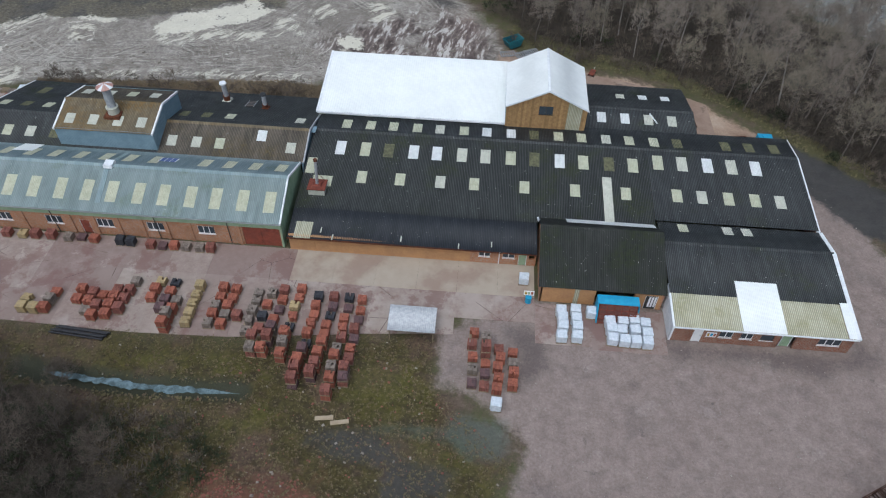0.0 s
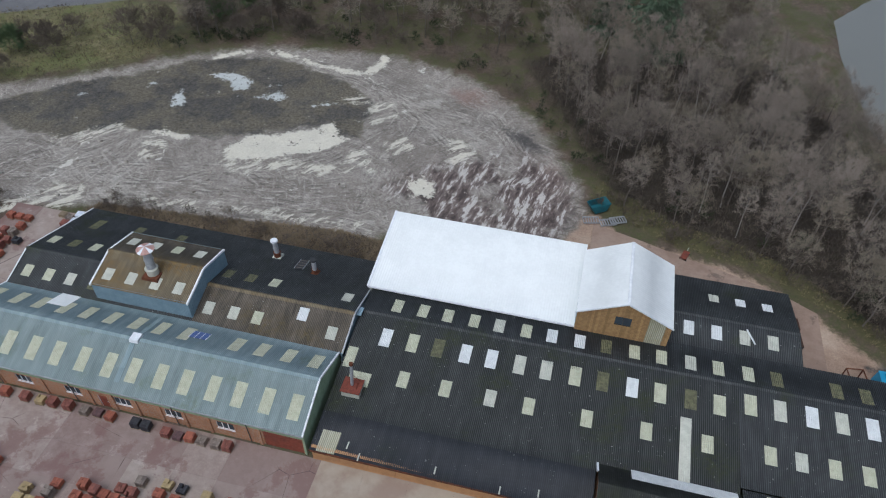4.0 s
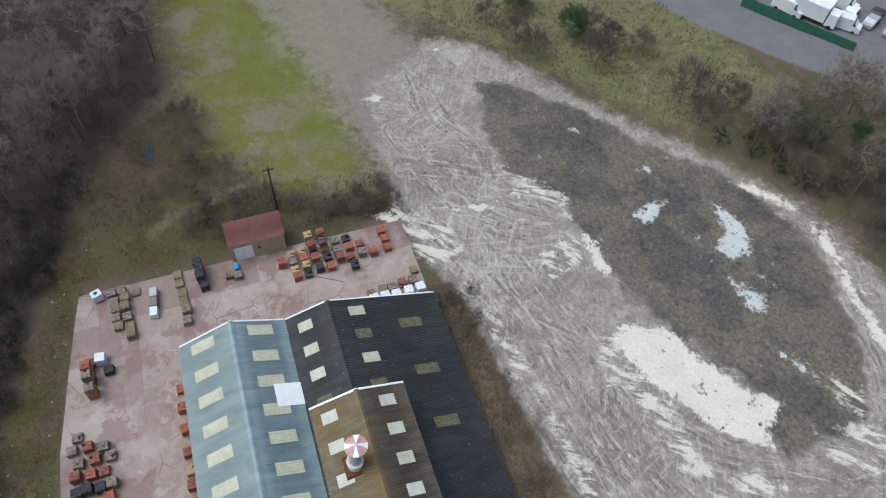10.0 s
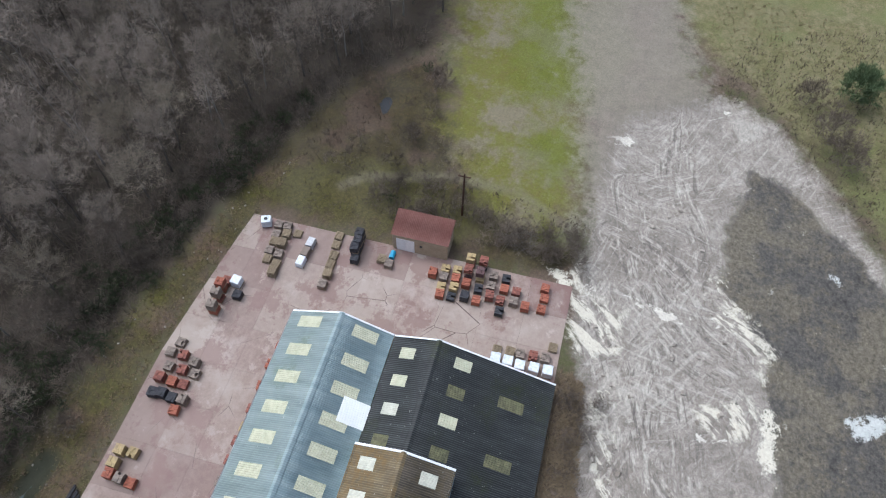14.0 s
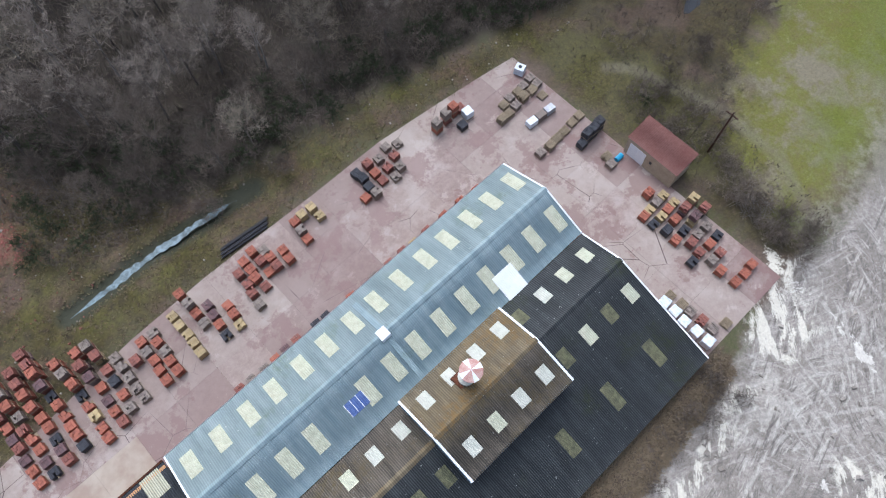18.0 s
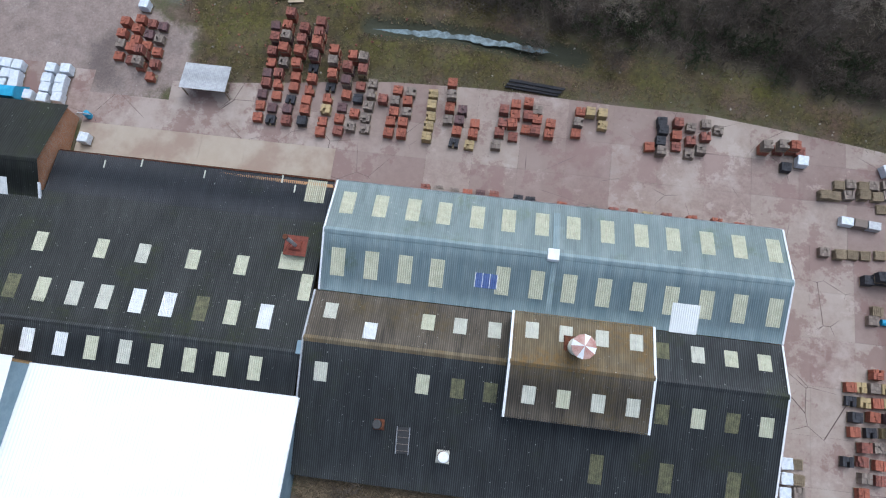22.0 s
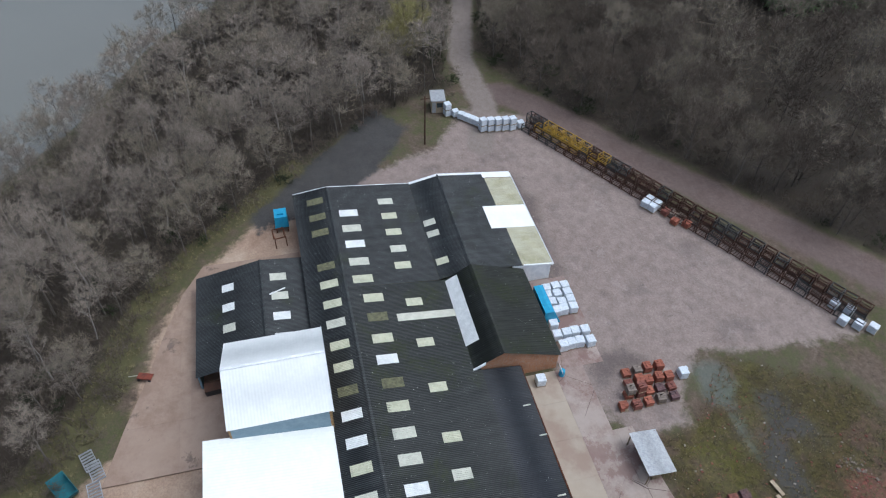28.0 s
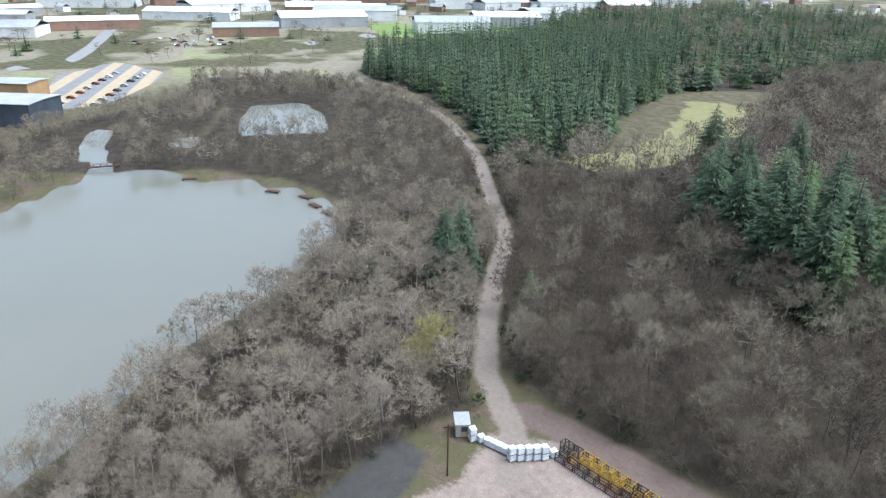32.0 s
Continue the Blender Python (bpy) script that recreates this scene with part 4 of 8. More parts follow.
# ---- ground ----
AREAS = {
    "clay": [(-50, 27.5), (-62, 27), (-79, 29), (-87, 41), (-84, 48), (-72, 56), (-60, 63), (-54, 69), (-39, 77), (-15, 80), (2, 75), (14, 65), (22, 51), (24, 46), (24, 41), (14, 36), (0, 35.5), (-5, 30.5), (-42, 29)],
    "dark": [(-76, 45.5), (-66.5, 42.6), (-58, 42.7), (-53.5, 45.5), (-49.6, 47.2), (-42.5, 47.2), (-36, 48.4), (-30, 50.6), (-24, 53.8), (-19, 56.8), (-16.8, 54), (-13, 54.6), (-13.3, 61.7), (-15.5, 66), (-20.7, 70), (-26.7, 71.3), (-34, 74), (-40.5, 73.2), (-50, 69), (-57.6, 62.5), (-66, 57), (-73.5, 50.5)],
    "pale": [(-60, 25), (-66, 26), (-84, 22), (-108, 16.5), (-160, 8), (-160, 34), (-110, 32.5), (-86, 40), (-76, 50)],
    "grass": [(-60, 22), (-65, 26), (-84, 23), (-108, 17), (-160, 8), (-160, -6), (-106, 2), (-86, 5), (-73, 8), (-62, 15)],
    "field": [(-88, 47), (-73, 58), (-61, 65), (-55, 72), (-62, 88), (-105, 82), (-160, 70), (-160, 34), (-110, 32.5), (-96, 38)],
    "gravel": [(18.5, -10), (28, -5), (42, -5), (61, -6), (62, 3), (60, 22), (66, 12), (71, -1), (80, -8), (76, -17), (50, -30.5), (30, -43.5), (25, -43.5), (25.4, -34), (26, -27), (27, -22), (23.5, -18), (18.6, -16)],
    "sandy": [(60, 20), (64.5, 20.8), (62, 24), (53, 32.5), (47, 37), (38, 40), (29, 41), (24.5, 46), (22, 40), (20, 33), (34, 30), (50, 33), (48, 21)],
    "wet": [(57.5, 26), (59.6, 21.2), (63, 14), (66.5, 9.5), (72.5, 4.6), (78, 2), (83, 6), (78, 11), (73, 16.5), (67, 23), (62.5, 27.5)],
    "verge": [(-64, -8), (-35, -13), (0, -12.5), (12, -10.5), (19, -10), (19, -17), (26, -24), (20, -36), (0, -46), (-6, -36), (-12, -24), (-20, -20.4), (-45, -16.6), (-60, -12)],
    "green_edge": [(24, 47), (34, 42), (47, 38.5), (55, 33.5), (63, 25), (70, 18.5), (73, 20), (65, 28), (57, 36), (48, 42), (35, 46.5), (25, 53)],
    "asphalt": [(-150, 50), (-114, 64), (-95, 75), (-79, 84), (-64, 94), (-55.5, 102.5), (-50, 110), (-45, 135), (-140, 140)],
    "carpark": [(330, 128), (354, 102), (400, 92), (452, 90), (480, 130), (430, 150), (390, 140)],
    "meadow": [(620, -190), (618, -100), (628, -57), (735, -57), (730, -190)],
    "glade": [(226, -70), (232, -100), (255, -128), (330, -185), (290, -195), (240, -150), (212, -110), (205, -80)],
    "soil": [(0, 36.5), (10, 36.5), (20, 37.5), (23, 44), (20, 53), (13, 58), (4, 54), (-6, 44)],
    "puddle": [(12.2, -21.4), (16.2, -20.4), (19.4, -20.7), (20.3, -18.9), (22.5, -19.3), (25.9, -19.5), (26.2, -22.6), (24.7, -24.2), (22.2, -24.2), (20.1, -22.6), (15.4, -22.2)],
    "red": [(-1.6, -27.6), (2, -26.2), (6.3, -27.2), (9.1, -26.6), (11, -28.5), (9, -33), (3, -36), (-1, -32)],
    "lake": [(186, 6), (163, 10), (134, 25), (110, 43), (90, 51.5), (76, 60), (66, 78), (66, 118), (92, 155), (165, 145), (198, 99), (206, 95), (231, 82), (226, 50), (209, 23), (197, 12)],
    "hollow": [(-79, -2.5), (-75, -3.8), (-71.5, -2), (-72.5, 0.8), (-77, 0.8)],
    "inlet": [(234, 77), (234, 84), (250, 92), (262, 96), (292, 99), (294, 88), (262, 87), (248, 78)],
    "pool": [(262, 66), (260, 48), (284, 52), (285, 66)],
    "pond": [(281, 41), (276, 5), (300, 4), (328, 8), (334, 24), (332, 40), (306, 42)],
}
# patches of one stuff that lie apart: pale dried slip, thin ice, moss, red clay, dark slag, dead grass
PATCHES = {
    "slip": [[(-32.5, 46.4), (-30.9, 48.8), (-30.7, 50.4), (-28.1, 51.4), (-24.7, 52.7), (-22.5, 54.1), (-20.5, 55.1), (-19.3, 57.1), (-18.4, 57.8), (-17.0, 55.9), (-16.3, 54.4), (-14.0, 54), (-14.6, 52), (-16.8, 49.6), (-18.7, 48.3), (-21.8, 46.8), (-24.5, 44.9), (-27.4, 44.3), (-30.8, 44.2)],
             [(-46.3, 47.5), (-44.9, 48.6), (-41, 48.6), (-37, 48.7), (-38, 47.4), (-40.7, 46.4), (-44, 46.4)], [(-39, 75.2), (-37.5, 76.9), (-33, 76.6), (-27.4, 74.5), (-22.5, 73.9), (-18.5, 73.6), (-16.6, 80.5), (-15, 79.4), (-15.8, 72.4), (-21.2, 71.6), (-26.6, 72.6), (-32, 74.5)],
             [(-47.4, 69.8), (-46.4, 72.4), (-42.3, 75), (-39.3, 75.7), (-41.5, 73.8), (-45, 71)], [(-3, 45.8), (-0.2, 48.4), (1.6, 46.2), (2.4, 42), (0.8, 42.6), (-0.7, 41.8)], [(-55.5, 22.7), (-55.9, 25.6), (-53.5, 26.8), (-51, 26.2), (-54, 24)]],
    "torn": [[(-45, 44.2), (-46.2, 47), (-41, 46.6), (-41, 43.9), (-42.2, 40.6), (-44.6, 41.1)], [(-58.7, 41.9), (-57.2, 43.3), (-54.2, 46.1), (-51.4, 48.4), (-48.5, 46.6), (-52, 45.1), (-53.6, 41.5)], [(-55.9, 26.1), (-53.5, 27.5), (-52.9, 32.5), (-47.5, 32), (-45.9, 28.6), (-47.8, 26.8), (-51.1, 26.4)],
             [(-45.4, 30.2), (-42.6, 32.3), (-39, 32.6), (-34, 33), (-30, 33.6), (-30, 32.6), (-36, 31.8), (-41.4, 31)], [(-9.5, 53.6), (-6.3, 56.4), (-3.8, 52.9), (-6.2, 50.6)], [(1, 57), (4, 58), (6, 54), (4, 50), (1, 53)], [(-33, 43), (-14, 47), (-11, 52), (-8, 47), (-18, 43.5), (-28, 41.5)], [(-28, 34.5), (-16, 35), (-6, 35.5), (-5, 34), (-16, 33.4), (-28, 33)], [(-14, 62), (-12, 66), (-9, 62), (-12, 58)], [(-20, 63), (-16.5, 66.8), (-15, 65.2), (-16.8, 63.4)]],
    "ice": [[(-63.7, 54), (-63.3, 55.5), (-61.7, 55.4), (-61.7, 53.6)], [(-45.6, 54.9), (-47.6, 57.3), (-47.2, 61.6), (-45.2, 58.3), (-44, 55.8)], [(-45, 65.8), (-42.2, 67.8), (-38, 67.3), (-35.8, 66), (-35.8, 62.8), (-38, 61.4), (-40, 64.2)], [(-34.3, 60.6), (-33.2, 62.2), (-30, 64), (-27.8, 62.2), (-29.4, 60.6)], [(-33.8, 64.6), (-32.8, 66), (-30.7, 66.5), (-31.2, 65)], [(-54, 60), (-52.6, 61.4), (-51, 60.8), (-53, 59.2)], [(-38, 59.4), (-36.6, 61), (-35.7, 60)], [(-24, 61.5), (-20.5, 63.5), (-19.5, 62.3), (-23, 60.6)]],
    "pink": [[(-3.9, 72.1), (1.2, 73.6), (7, 69.8), (1.5, 67.8)], [(14.2, 53), (17.7, 56.5), (20.4, 52.2), (19.8, 45.9), (19.6, 41.6), (18.6, 37.2), (16.6, 46.6)]],
    "slag": [[(8.5, 62.9), (12.7, 62.7), (16.4, 58.3), (13.4, 57.7)], [(7, -21.8), (12.2, -21.4), (16.5, -23), (15.8, -25.2), (10.7, -24.6), (7.6, -23.5)], [(15, -24), (21, -25), (21, -28), (14, -29)]],
    "moss": [[(10.1, -15.1), (16.6, -13.8), (18.1, -17.5), (15.2, -20.4), (12.1, -20.4), (10.1, -18.3)], [(14.3, -22.5), (20.6, -23), (26.7, -24.5), (25.5, -26.2), (20.7, -25.4), (15.6, -24)], [(-6, -21), (2, -20.4), (6, -22.4), (0, -23.4)], [(-36, -15), (-2, -15.2), (6, -18), (-2, -16.8), (-30, -16.4)], [(-55, -14), (-54.6, -3), (-55, 14), (-58, 16), (-66, 10), (-66, 2), (-62, -9)], [(-52, -14.6), (-36, -15.4), (-36, -19), (-54, -18)]],
    "lush": [[(-104, 10), (-105, 26), (-92, 29), (-79, 26), (-79, 14), (-90, 12)], [(-77.3, 16.9), (-77.1, 21.6), (-74, 25.9), (-67.6, 25), (-66.1, 21.4), (-70.5, 16.8)], [(-61.5, 21), (-61.7, 25.5), (-59.7, 26.8), (-57.5, 24.3), (-59, 21.1)]],
    "scrub": [[(-53.8, -14), (-53.8, 27), (-60, 27.5), (-66, 18), (-72, 9), (-86, 3.5), (-80, -6), (-66, -11)]],
    "damp": [[(41, -9), (60.5, -9), (61, -6), (63.5, -10), (57, -12.2), (48, -11), (42, -11.4)], [(24, -8), (29, -9), (30, -13), (27, -16), (26, -11)]],
    "bank": [[(-43.5, 27), (0, 27), (-1.5, 32), (-9, 33), (-19, 31.6), (-30, 30.6), (-43, 29.6)]],
}
# wheel ruts that curve over the clay
RUTS = [
    [[(-54.8, 28.1), (-45.2, 32.1), (-37.1, 35), (-26.1, 36.4), (-15.8, 37.6), (-5.1, 37)], [(-26.3, 72), (-18, 70.4), (-11.1, 66.5), (-6.4, 62.7), (-0.9, 58.4), (4.5, 53.3)], [(6, 65.1), (9.6, 60.8), (12.1, 56.9), (16.4, 53.2), (18.8, 47.7), (19.2, 39.6)], [(-69.4, 30.8), (-60.9, 32.9), (-54.1, 35.1), (-48.9, 39.2), (-46.9, 42.8)]],
    [[(-49.4, 36.5), (-40.5, 39), (-31.5, 40.9), (-22.9, 42.7), (-15.7, 48.1), (-12.5, 54), (-9.1, 58.5), (-4.9, 61.3)], [(-29.2, 30.8), (-19, 32.4), (-9.5, 33.8), (-2.4, 33)], [(-0.4, 38.9), (4.2, 40.7), (10.5, 40.2), (16.1, 40.6), (20.9, 42.7)], [(-2, 57), (2.5, 62), (8, 61)], [(-80, 36), (-70, 37), (-62, 40), (-57, 38)]],
    [[(-48.1, 35.9), (-43, 35.3), (-36.2, 36), (-32.2, 39), (-28.5, 41.3), (-22.2, 38.9), (-15.7, 40.3), (-8.1, 42.5), (-2.5, 39.9)], [(-11.1, 66.5), (-5.9, 65.6), (-1.3, 65.7), (2.5, 65.2)], [(-7.8, 38.9), (-7.1, 47.2), (-6.9, 53.8), (-6.6, 61)], [(2, 44), (6, 50), (10, 53), (15, 50)], [(-62, 30), (-59, 36), (-53, 41), (-50, 45)]],
]
PATHS = [[(-60, -2), (-62, 0), (-65, 10.5), (-64.6, 18.7), (-61, 25.5)]]
ROADS = [[(480, 190), (491, 157), (560, 160), (712, 176), (900, 230)], [(459, 185), (491, 157)], [(560, 20), (600, -10), (640, -60), (800, -260)]]
TRACKS = [[(70, -8), (80, -11.5), (96, -11.5), (116, -17), (138, -25), (156, -33), (178, -36), (230, -44), (284, -47), (340, -40), (410, -8), (560, 20)],
          [(84, -15), (77, -20.5), (52, -37), (32, -51), (0, -74), (-30, -92)]]
STREAM = [(0, -18.8), (-2, -18.8), (-9, -18.9), (-17, -18.3), (-22, -17.6)]

SOUTH = [(-12, -22), (-20, -20.2), (-32, -19.2), (-42, -17.6), (-50, -16), (-58, -12.6), (-70, -8.8), (-78, -3.4), (-88, 2), (-104, 2), (-150, 4), (-150, -95), (-5, -95), (2, -62), (3, -45), (-3, -36), (-8, -28)]
EAST = [(28, 45.6), (47, 40.4), (56.5, 33.4), (66, 25.4), (76.5, 12.5), (82.5, 4), (87, -6), (96, -8.6), (116, -13.6), (138, -21.6), (156, -29.6), (178, -32.6), (184, 4), (163, 8.5), (133, 23), (110, 41), (89, 49), (75, 57), (64, 70), (52, 95), (24, 92), (8, 84), (18, 68), (26, 54)]
RAILS = [(87, -19), (76, -24.5), (54, -40.5), (34, -54.5), (10, -80), (40, -130), (150, -115), (190, -70), (188, -40), (156, -36.4), (137, -28.6), (116, -20.6), (98, -15)]
NORTH = [(8, 84), (-14, 84), (-38, 81), (-52, 74), (-60, 88), (-56, 98), (-48, 108), (-42, 140), (20, 150), (50, 97)]
FAR = [(186, -33.6), (232, -41.5), (284, -44), (345, -37), (400, 5), (420, 70), (360, 70), (335, 46), (270, 55), (232, 80), (232, 50), (215, 20), (195, 8), (188, 0)]
FAR2 = [(188, -40), (214, -44.5), (212, -62), (230, -86), (214, -100), (240, -150), (290, -200), (345, -250), (380, -340), (330, -350), (250, -330), (60, -250), (40, -140), (150, -118), (192, -75)]
PINES = [(216, -46), (240, -50), (284, -54), (345, -48), (430, -18), (520, -60), (640, -230), (470, -260), (330, -165), (280, -118), (256, -108), (232, -84), (216, -64)]
BANK = [(233, 88), (240, 118), (262, 132), (300, 116), (325, 98), (360, 74), (335, 50), (270, 56), (234, 60)]
PINES2 = [(335, -172), (350, -250), (390, -350), (470, -470), (640, -640), (900, -560), (760, -250), (640, -230), (470, -260)]


def inside(poly, x, y):
    """Signed distance to a polygon, positive inside, for arrays of points."""
    best, odd = np.full(x.shape, 1e9), np.zeros(x.shape, bool)
    for (ax, ay), (bx, by) in zip(poly, poly[1:] + poly[:1]):
        dx, dy = bx - ax, by - ay
        s = np.clip(((x - ax) * dx + (y - ay) * dy) / (dx * dx + dy * dy), 0, 1)
        best = np.minimum(best, np.hypot(x - ax - s * dx, y - ay - s * dy))
        odd ^= ((ay > y) != (by > y)) & (x < (bx - ax) * (y - ay) / (by - ay + 1e-12) + ax)
    return np.where(odd, best, -best)


def along(line, x, y):
    """Distance to an open line, for arrays of points."""
    best = np.full(x.shape, 1e9)
    for (ax, ay), (bx, by) in zip(line, line[1:]):
        dx, dy = bx - ax, by - ay
        s = np.clip(((x - ax) * dx + (y - ay) * dy) / (dx * dx + dy * dy), 0, 1)
        best = np.minimum(best, np.hypot(x - ax - s * dx, y - ay - s * dy))
    return best


GRID = np.random.RandomState(5).rand(64, 64)


def value_noise(x, y, size):
    u, v = x / size, y / size
    i, j = np.floor(u).astype(int), np.floor(v).astype(int)
    a, b = u - i, v - j
    a, b = a * a * (3 - 2 * a), b * b * (3 - 2 * b)
    g = lambda p, q: GRID[p % 64, q % 64]  # noqa: E731
    return (g(i, j) * (1 - a) + g(i + 1, j) * a) * (1 - b) + (g(i, j + 1) * (1 - a) + g(i + 1, j + 1) * a) * b - 0.5


def smooth(v, lo, hi):
    s = np.clip((v - lo) / (hi - lo), 0, 1)
    return s * s * (3 - 2 * s)


def ground_height(x, y):
    clay = inside(AREAS["clay"], x, y)
    z = -0.45 * smooth(clay, -2, 4) + smooth(clay, 0, 3) * (0.35 * value_noise(x, y, 3.1) + 0.5 * value_noise(x, y, 9))
    soft = smooth(-inside([(-56, -13), (-56, 28), (62, 30), (72, 12), (72, -18), (50, -32), (29, -46), (5, -62), (15, -30), (18, -14)], x, y), 0, 4)
    z += soft * (0.25 * value_noise(x, y, 4) + 0.7 * value_noise(x, y, 17)) * (1 - smooth(clay, -1, 2))
    z += 0.05 * value_noise(x, y, 6) * smooth(inside(AREAS["gravel"], x, y), 0, 3)
    z -= 0.65 * (1 - smooth(along(STREAM, x, y), 0.3, 1.5))
    lake = np.maximum.reduce([inside(AREAS[k], x, y) for k in ("lake", "pond", "inlet", "pool", "hollow")])
    z -= 1.6 * smooth(lake, -1.5, 3)
    z += 0.7 * smooth(inside(AREAS["red"], x, y), -1, 3) * (0.4 + value_noise(x, y, 2.2))
    far = np.hypot(x - 20, y)
    z += smooth(far, 500, 2600) * 35 * (0.5 + value_noise(x, y, 700))
    return z - 0.03


def spread(lo, hi, fine, end):
    mid = list(np.arange(lo, hi + fine, fine))
    left, right, s = [], [], fine
    a, b = mid[0], mid[-1]
    while b < end or a > -end:
        s *= 1.09
        a, b = a - s, b + s
        left.insert(0, a)
        right.append(b)
    return np.array(left + mid + right)


gx, gy = spread(-92, 82, 0.8, 3200), spread(-46, 82, 0.8, 3200)
PX, PY = np.meshgrid(gx, gy)
fx, fy = PX.ravel(), PY.ravel()
me = bpy.data.meshes.new("ground")
nx, ny = len(gx), len(gy)
me.vertices.add(nx * ny)
me.vertices.foreach_set("co", np.stack([fx, fy, ground_height(fx, fy)], -1).ravel())
ii, jj = np.meshgrid(np.arange(nx - 1), np.arange(ny - 1))
quad = (jj * nx + ii).ravel()
quads = np.stack([quad, quad + 1, quad + nx + 1, quad + nx], -1)
me.loops.add(quads.size)
me.loops.foreach_set("vertex_index", quads.ravel())
me.polygons.add(len(quads))
me.polygons.foreach_set("loop_start", np.arange(len(quads)) * 4)
me.polygons.foreach_set("use_smooth", np.ones(len(quads), bool))
me.update(calc_edges=True)
for key, poly in AREAS.items():
    me.attributes.new(key, "FLOAT", "POINT").data.foreach_set("value", np.clip(inside(poly, fx, fy), -8, 8))
for key, polys in PATCHES.items():
    me.attributes.new(key, "FLOAT", "POINT").data.foreach_set("value", np.clip(np.maximum.reduce([inside(q, fx, fy) for q in polys]), -8, 8))


def curve_through(pts, n=6):
    """A smooth line through the points."""
    q = [pts[0]] + list(pts) + [pts[-1]]
    out = []
    for k in range(1, len(q) - 2):
        for u in np.linspace(0, 1, n, endpoint=False):
            out.append(tuple(0.5 * (2 * b0 + (c0 - a0) * u + (2 * a0 - 5 * b0 + 4 * c0 - d0) * u * u + (3 * b0 - a0 - 3 * c0 + d0) * u ** 3) for a0, b0, c0, d0 in zip(*q[k - 1:k + 3])))
    return out + [pts[-1]]


def beside(lines, x, y):
    """Signed distance to the nearest of several open lines, and the way along it."""
    best, across_, along_ = np.full(x.shape, 1e9), np.zeros(x.shape), np.zeros(x.shape)
    run = 0.0
    for line in lines:
        for (ax, ay), (bx, by) in zip(line, line[1:]):
            dx, dy = bx - ax, by - ay
            ln = math.hypot(dx, dy)
            t_ = np.clip(((x - ax) * dx + (y - ay) * dy) / (ln * ln), 0, 1)
            d_ = np.hypot(x - ax - t_ * dx, y - ay - t_ * dy)
            closer = d_ < best
            best = np.where(closer, d_, best)
            across_ = np.where(closer, d_ * np.sign(dx * (y - ay) - dy * (x - ax)), across_)
            along_ = np.where(closer, run + t_ * ln, along_)
            run += ln
        run += 50
    return np.clip(across_, -8, 8), along_


for k, lines in enumerate(RUTS):
    for key, val in zip(("rut_", "way_"), beside([curve_through(q) for q in lines], fx, fy)):
        me.attributes.new(key + "abc"[k], "FLOAT", "POINT").data.foreach_set("value", val)
me.attributes.new("track", "FLOAT", "POINT").data.foreach_set("value", np.clip(2.0 - along(TRACKS[0], fx, fy), -8, 8))
me.attributes.new("lane", "FLOAT", "POINT").data.foreach_set("value", np.clip(2.9 - along(TRACKS[1], fx, fy), -8, 8))
me.attributes.new("path", "FLOAT", "POINT").data.foreach_set("value", np.clip(0.7 - np.minimum(along(PATHS[0], fx, fy), 99), -8, 8))
me.attributes.new("road", "FLOAT", "POINT").data.foreach_set("value", np.clip(5.0 - np.minimum.reduce([along(q, fx, fy) for q in ROADS]), -8, 8))
me.attributes.new("stream", "FLOAT", "POINT").data.foreach_set("value", np.clip(1.6 - along(STREAM, fx, fy), -8, 8))

me.attributes.new("wood", "FLOAT", "POINT").data.foreach_set("value", np.clip(np.maximum.reduce([inside(q, fx, fy) for q in (SOUTH, EAST, RAILS, FAR, FAR2, PINES, BANK, PINES2)]), -8, 8))

g = Nodes("ground_cover", 0.95, 0.0, 0.2)
wob = g.math("SUBTRACT", g.noise(0.35, 6, 0.65), 0.5)
fine = g.math("SUBTRACT", g.noise(1.1, 11, 0.82), 0.5)


def area(name, wobble=5.0, lo=-0.5, hi=0.7, ragged=2.5):
    edge = g.math("ADD", g.attr(name), g.math("ADD", g.math("MULTIPLY", wob, wobble), g.math("MULTIPLY", fine, ragged)))
    return g.step(edge, lo, hi)


litter = g.ramp(g.noise(1.1, 10, 0.78), (0.30, (0.020, 0.016, 0.013)), (0.50, (0.044, 0.035, 0.027)), (0.62, (0.042, 0.038, 0.023)), (0.78, (0.085, 0.070, 0.054)))
turf = g.ramp(g.noise(0.9, 11, 0.82), (0.28, (0.062, 0.056, 0.024)), (0.42, (0.125, 0.115, 0.034)), (0.55, (0.110, 0.116, 0.022)), (0.74, (0.215, 0.190, 0.100)))
turf = g.mix(g.math("MULTIPLY", g.step(g.math("ADD", g.noise(0.09, 5, 0.65), g.math("MULTIPLY", fine, 0.35)), 0.47, 0.60), 0.8), turf, g.mix(g.noise(1.9, 9, 0.8), (0.10, 0.086, 0.062), (0.24, 0.205, 0.155)))
rough_turf = g.ramp(g.noise(0.8, 10, 0.78), (0.28, (0.045, 0.037, 0.028)), (0.44, (0.085, 0.072, 0.045)), (0.55, (0.070, 0.074, 0.031)), (0.74, (0.150, 0.122, 0.088)))
fields = g.mix(g.step(g.noise(0.008, 3), 0.48, 0.54), rough_turf, g.mix(g.step(g.noise(0.02, 2), 0.55, 0.60), (0.21, 0.19, 0.145), (0.22, 0.225, 0.13)))
far_off = g.step(g.axis(0), 300, 480)
dead = g.ramp(g.noise(1.4, 10, 0.78), (0.30, (0.050, 0.036, 0.027)), (0.48, (0.100, 0.075, 0.056)), (0.62, (0.135, 0.105, 0.078)), (0.76, (0.20, 0.165, 0.125)))
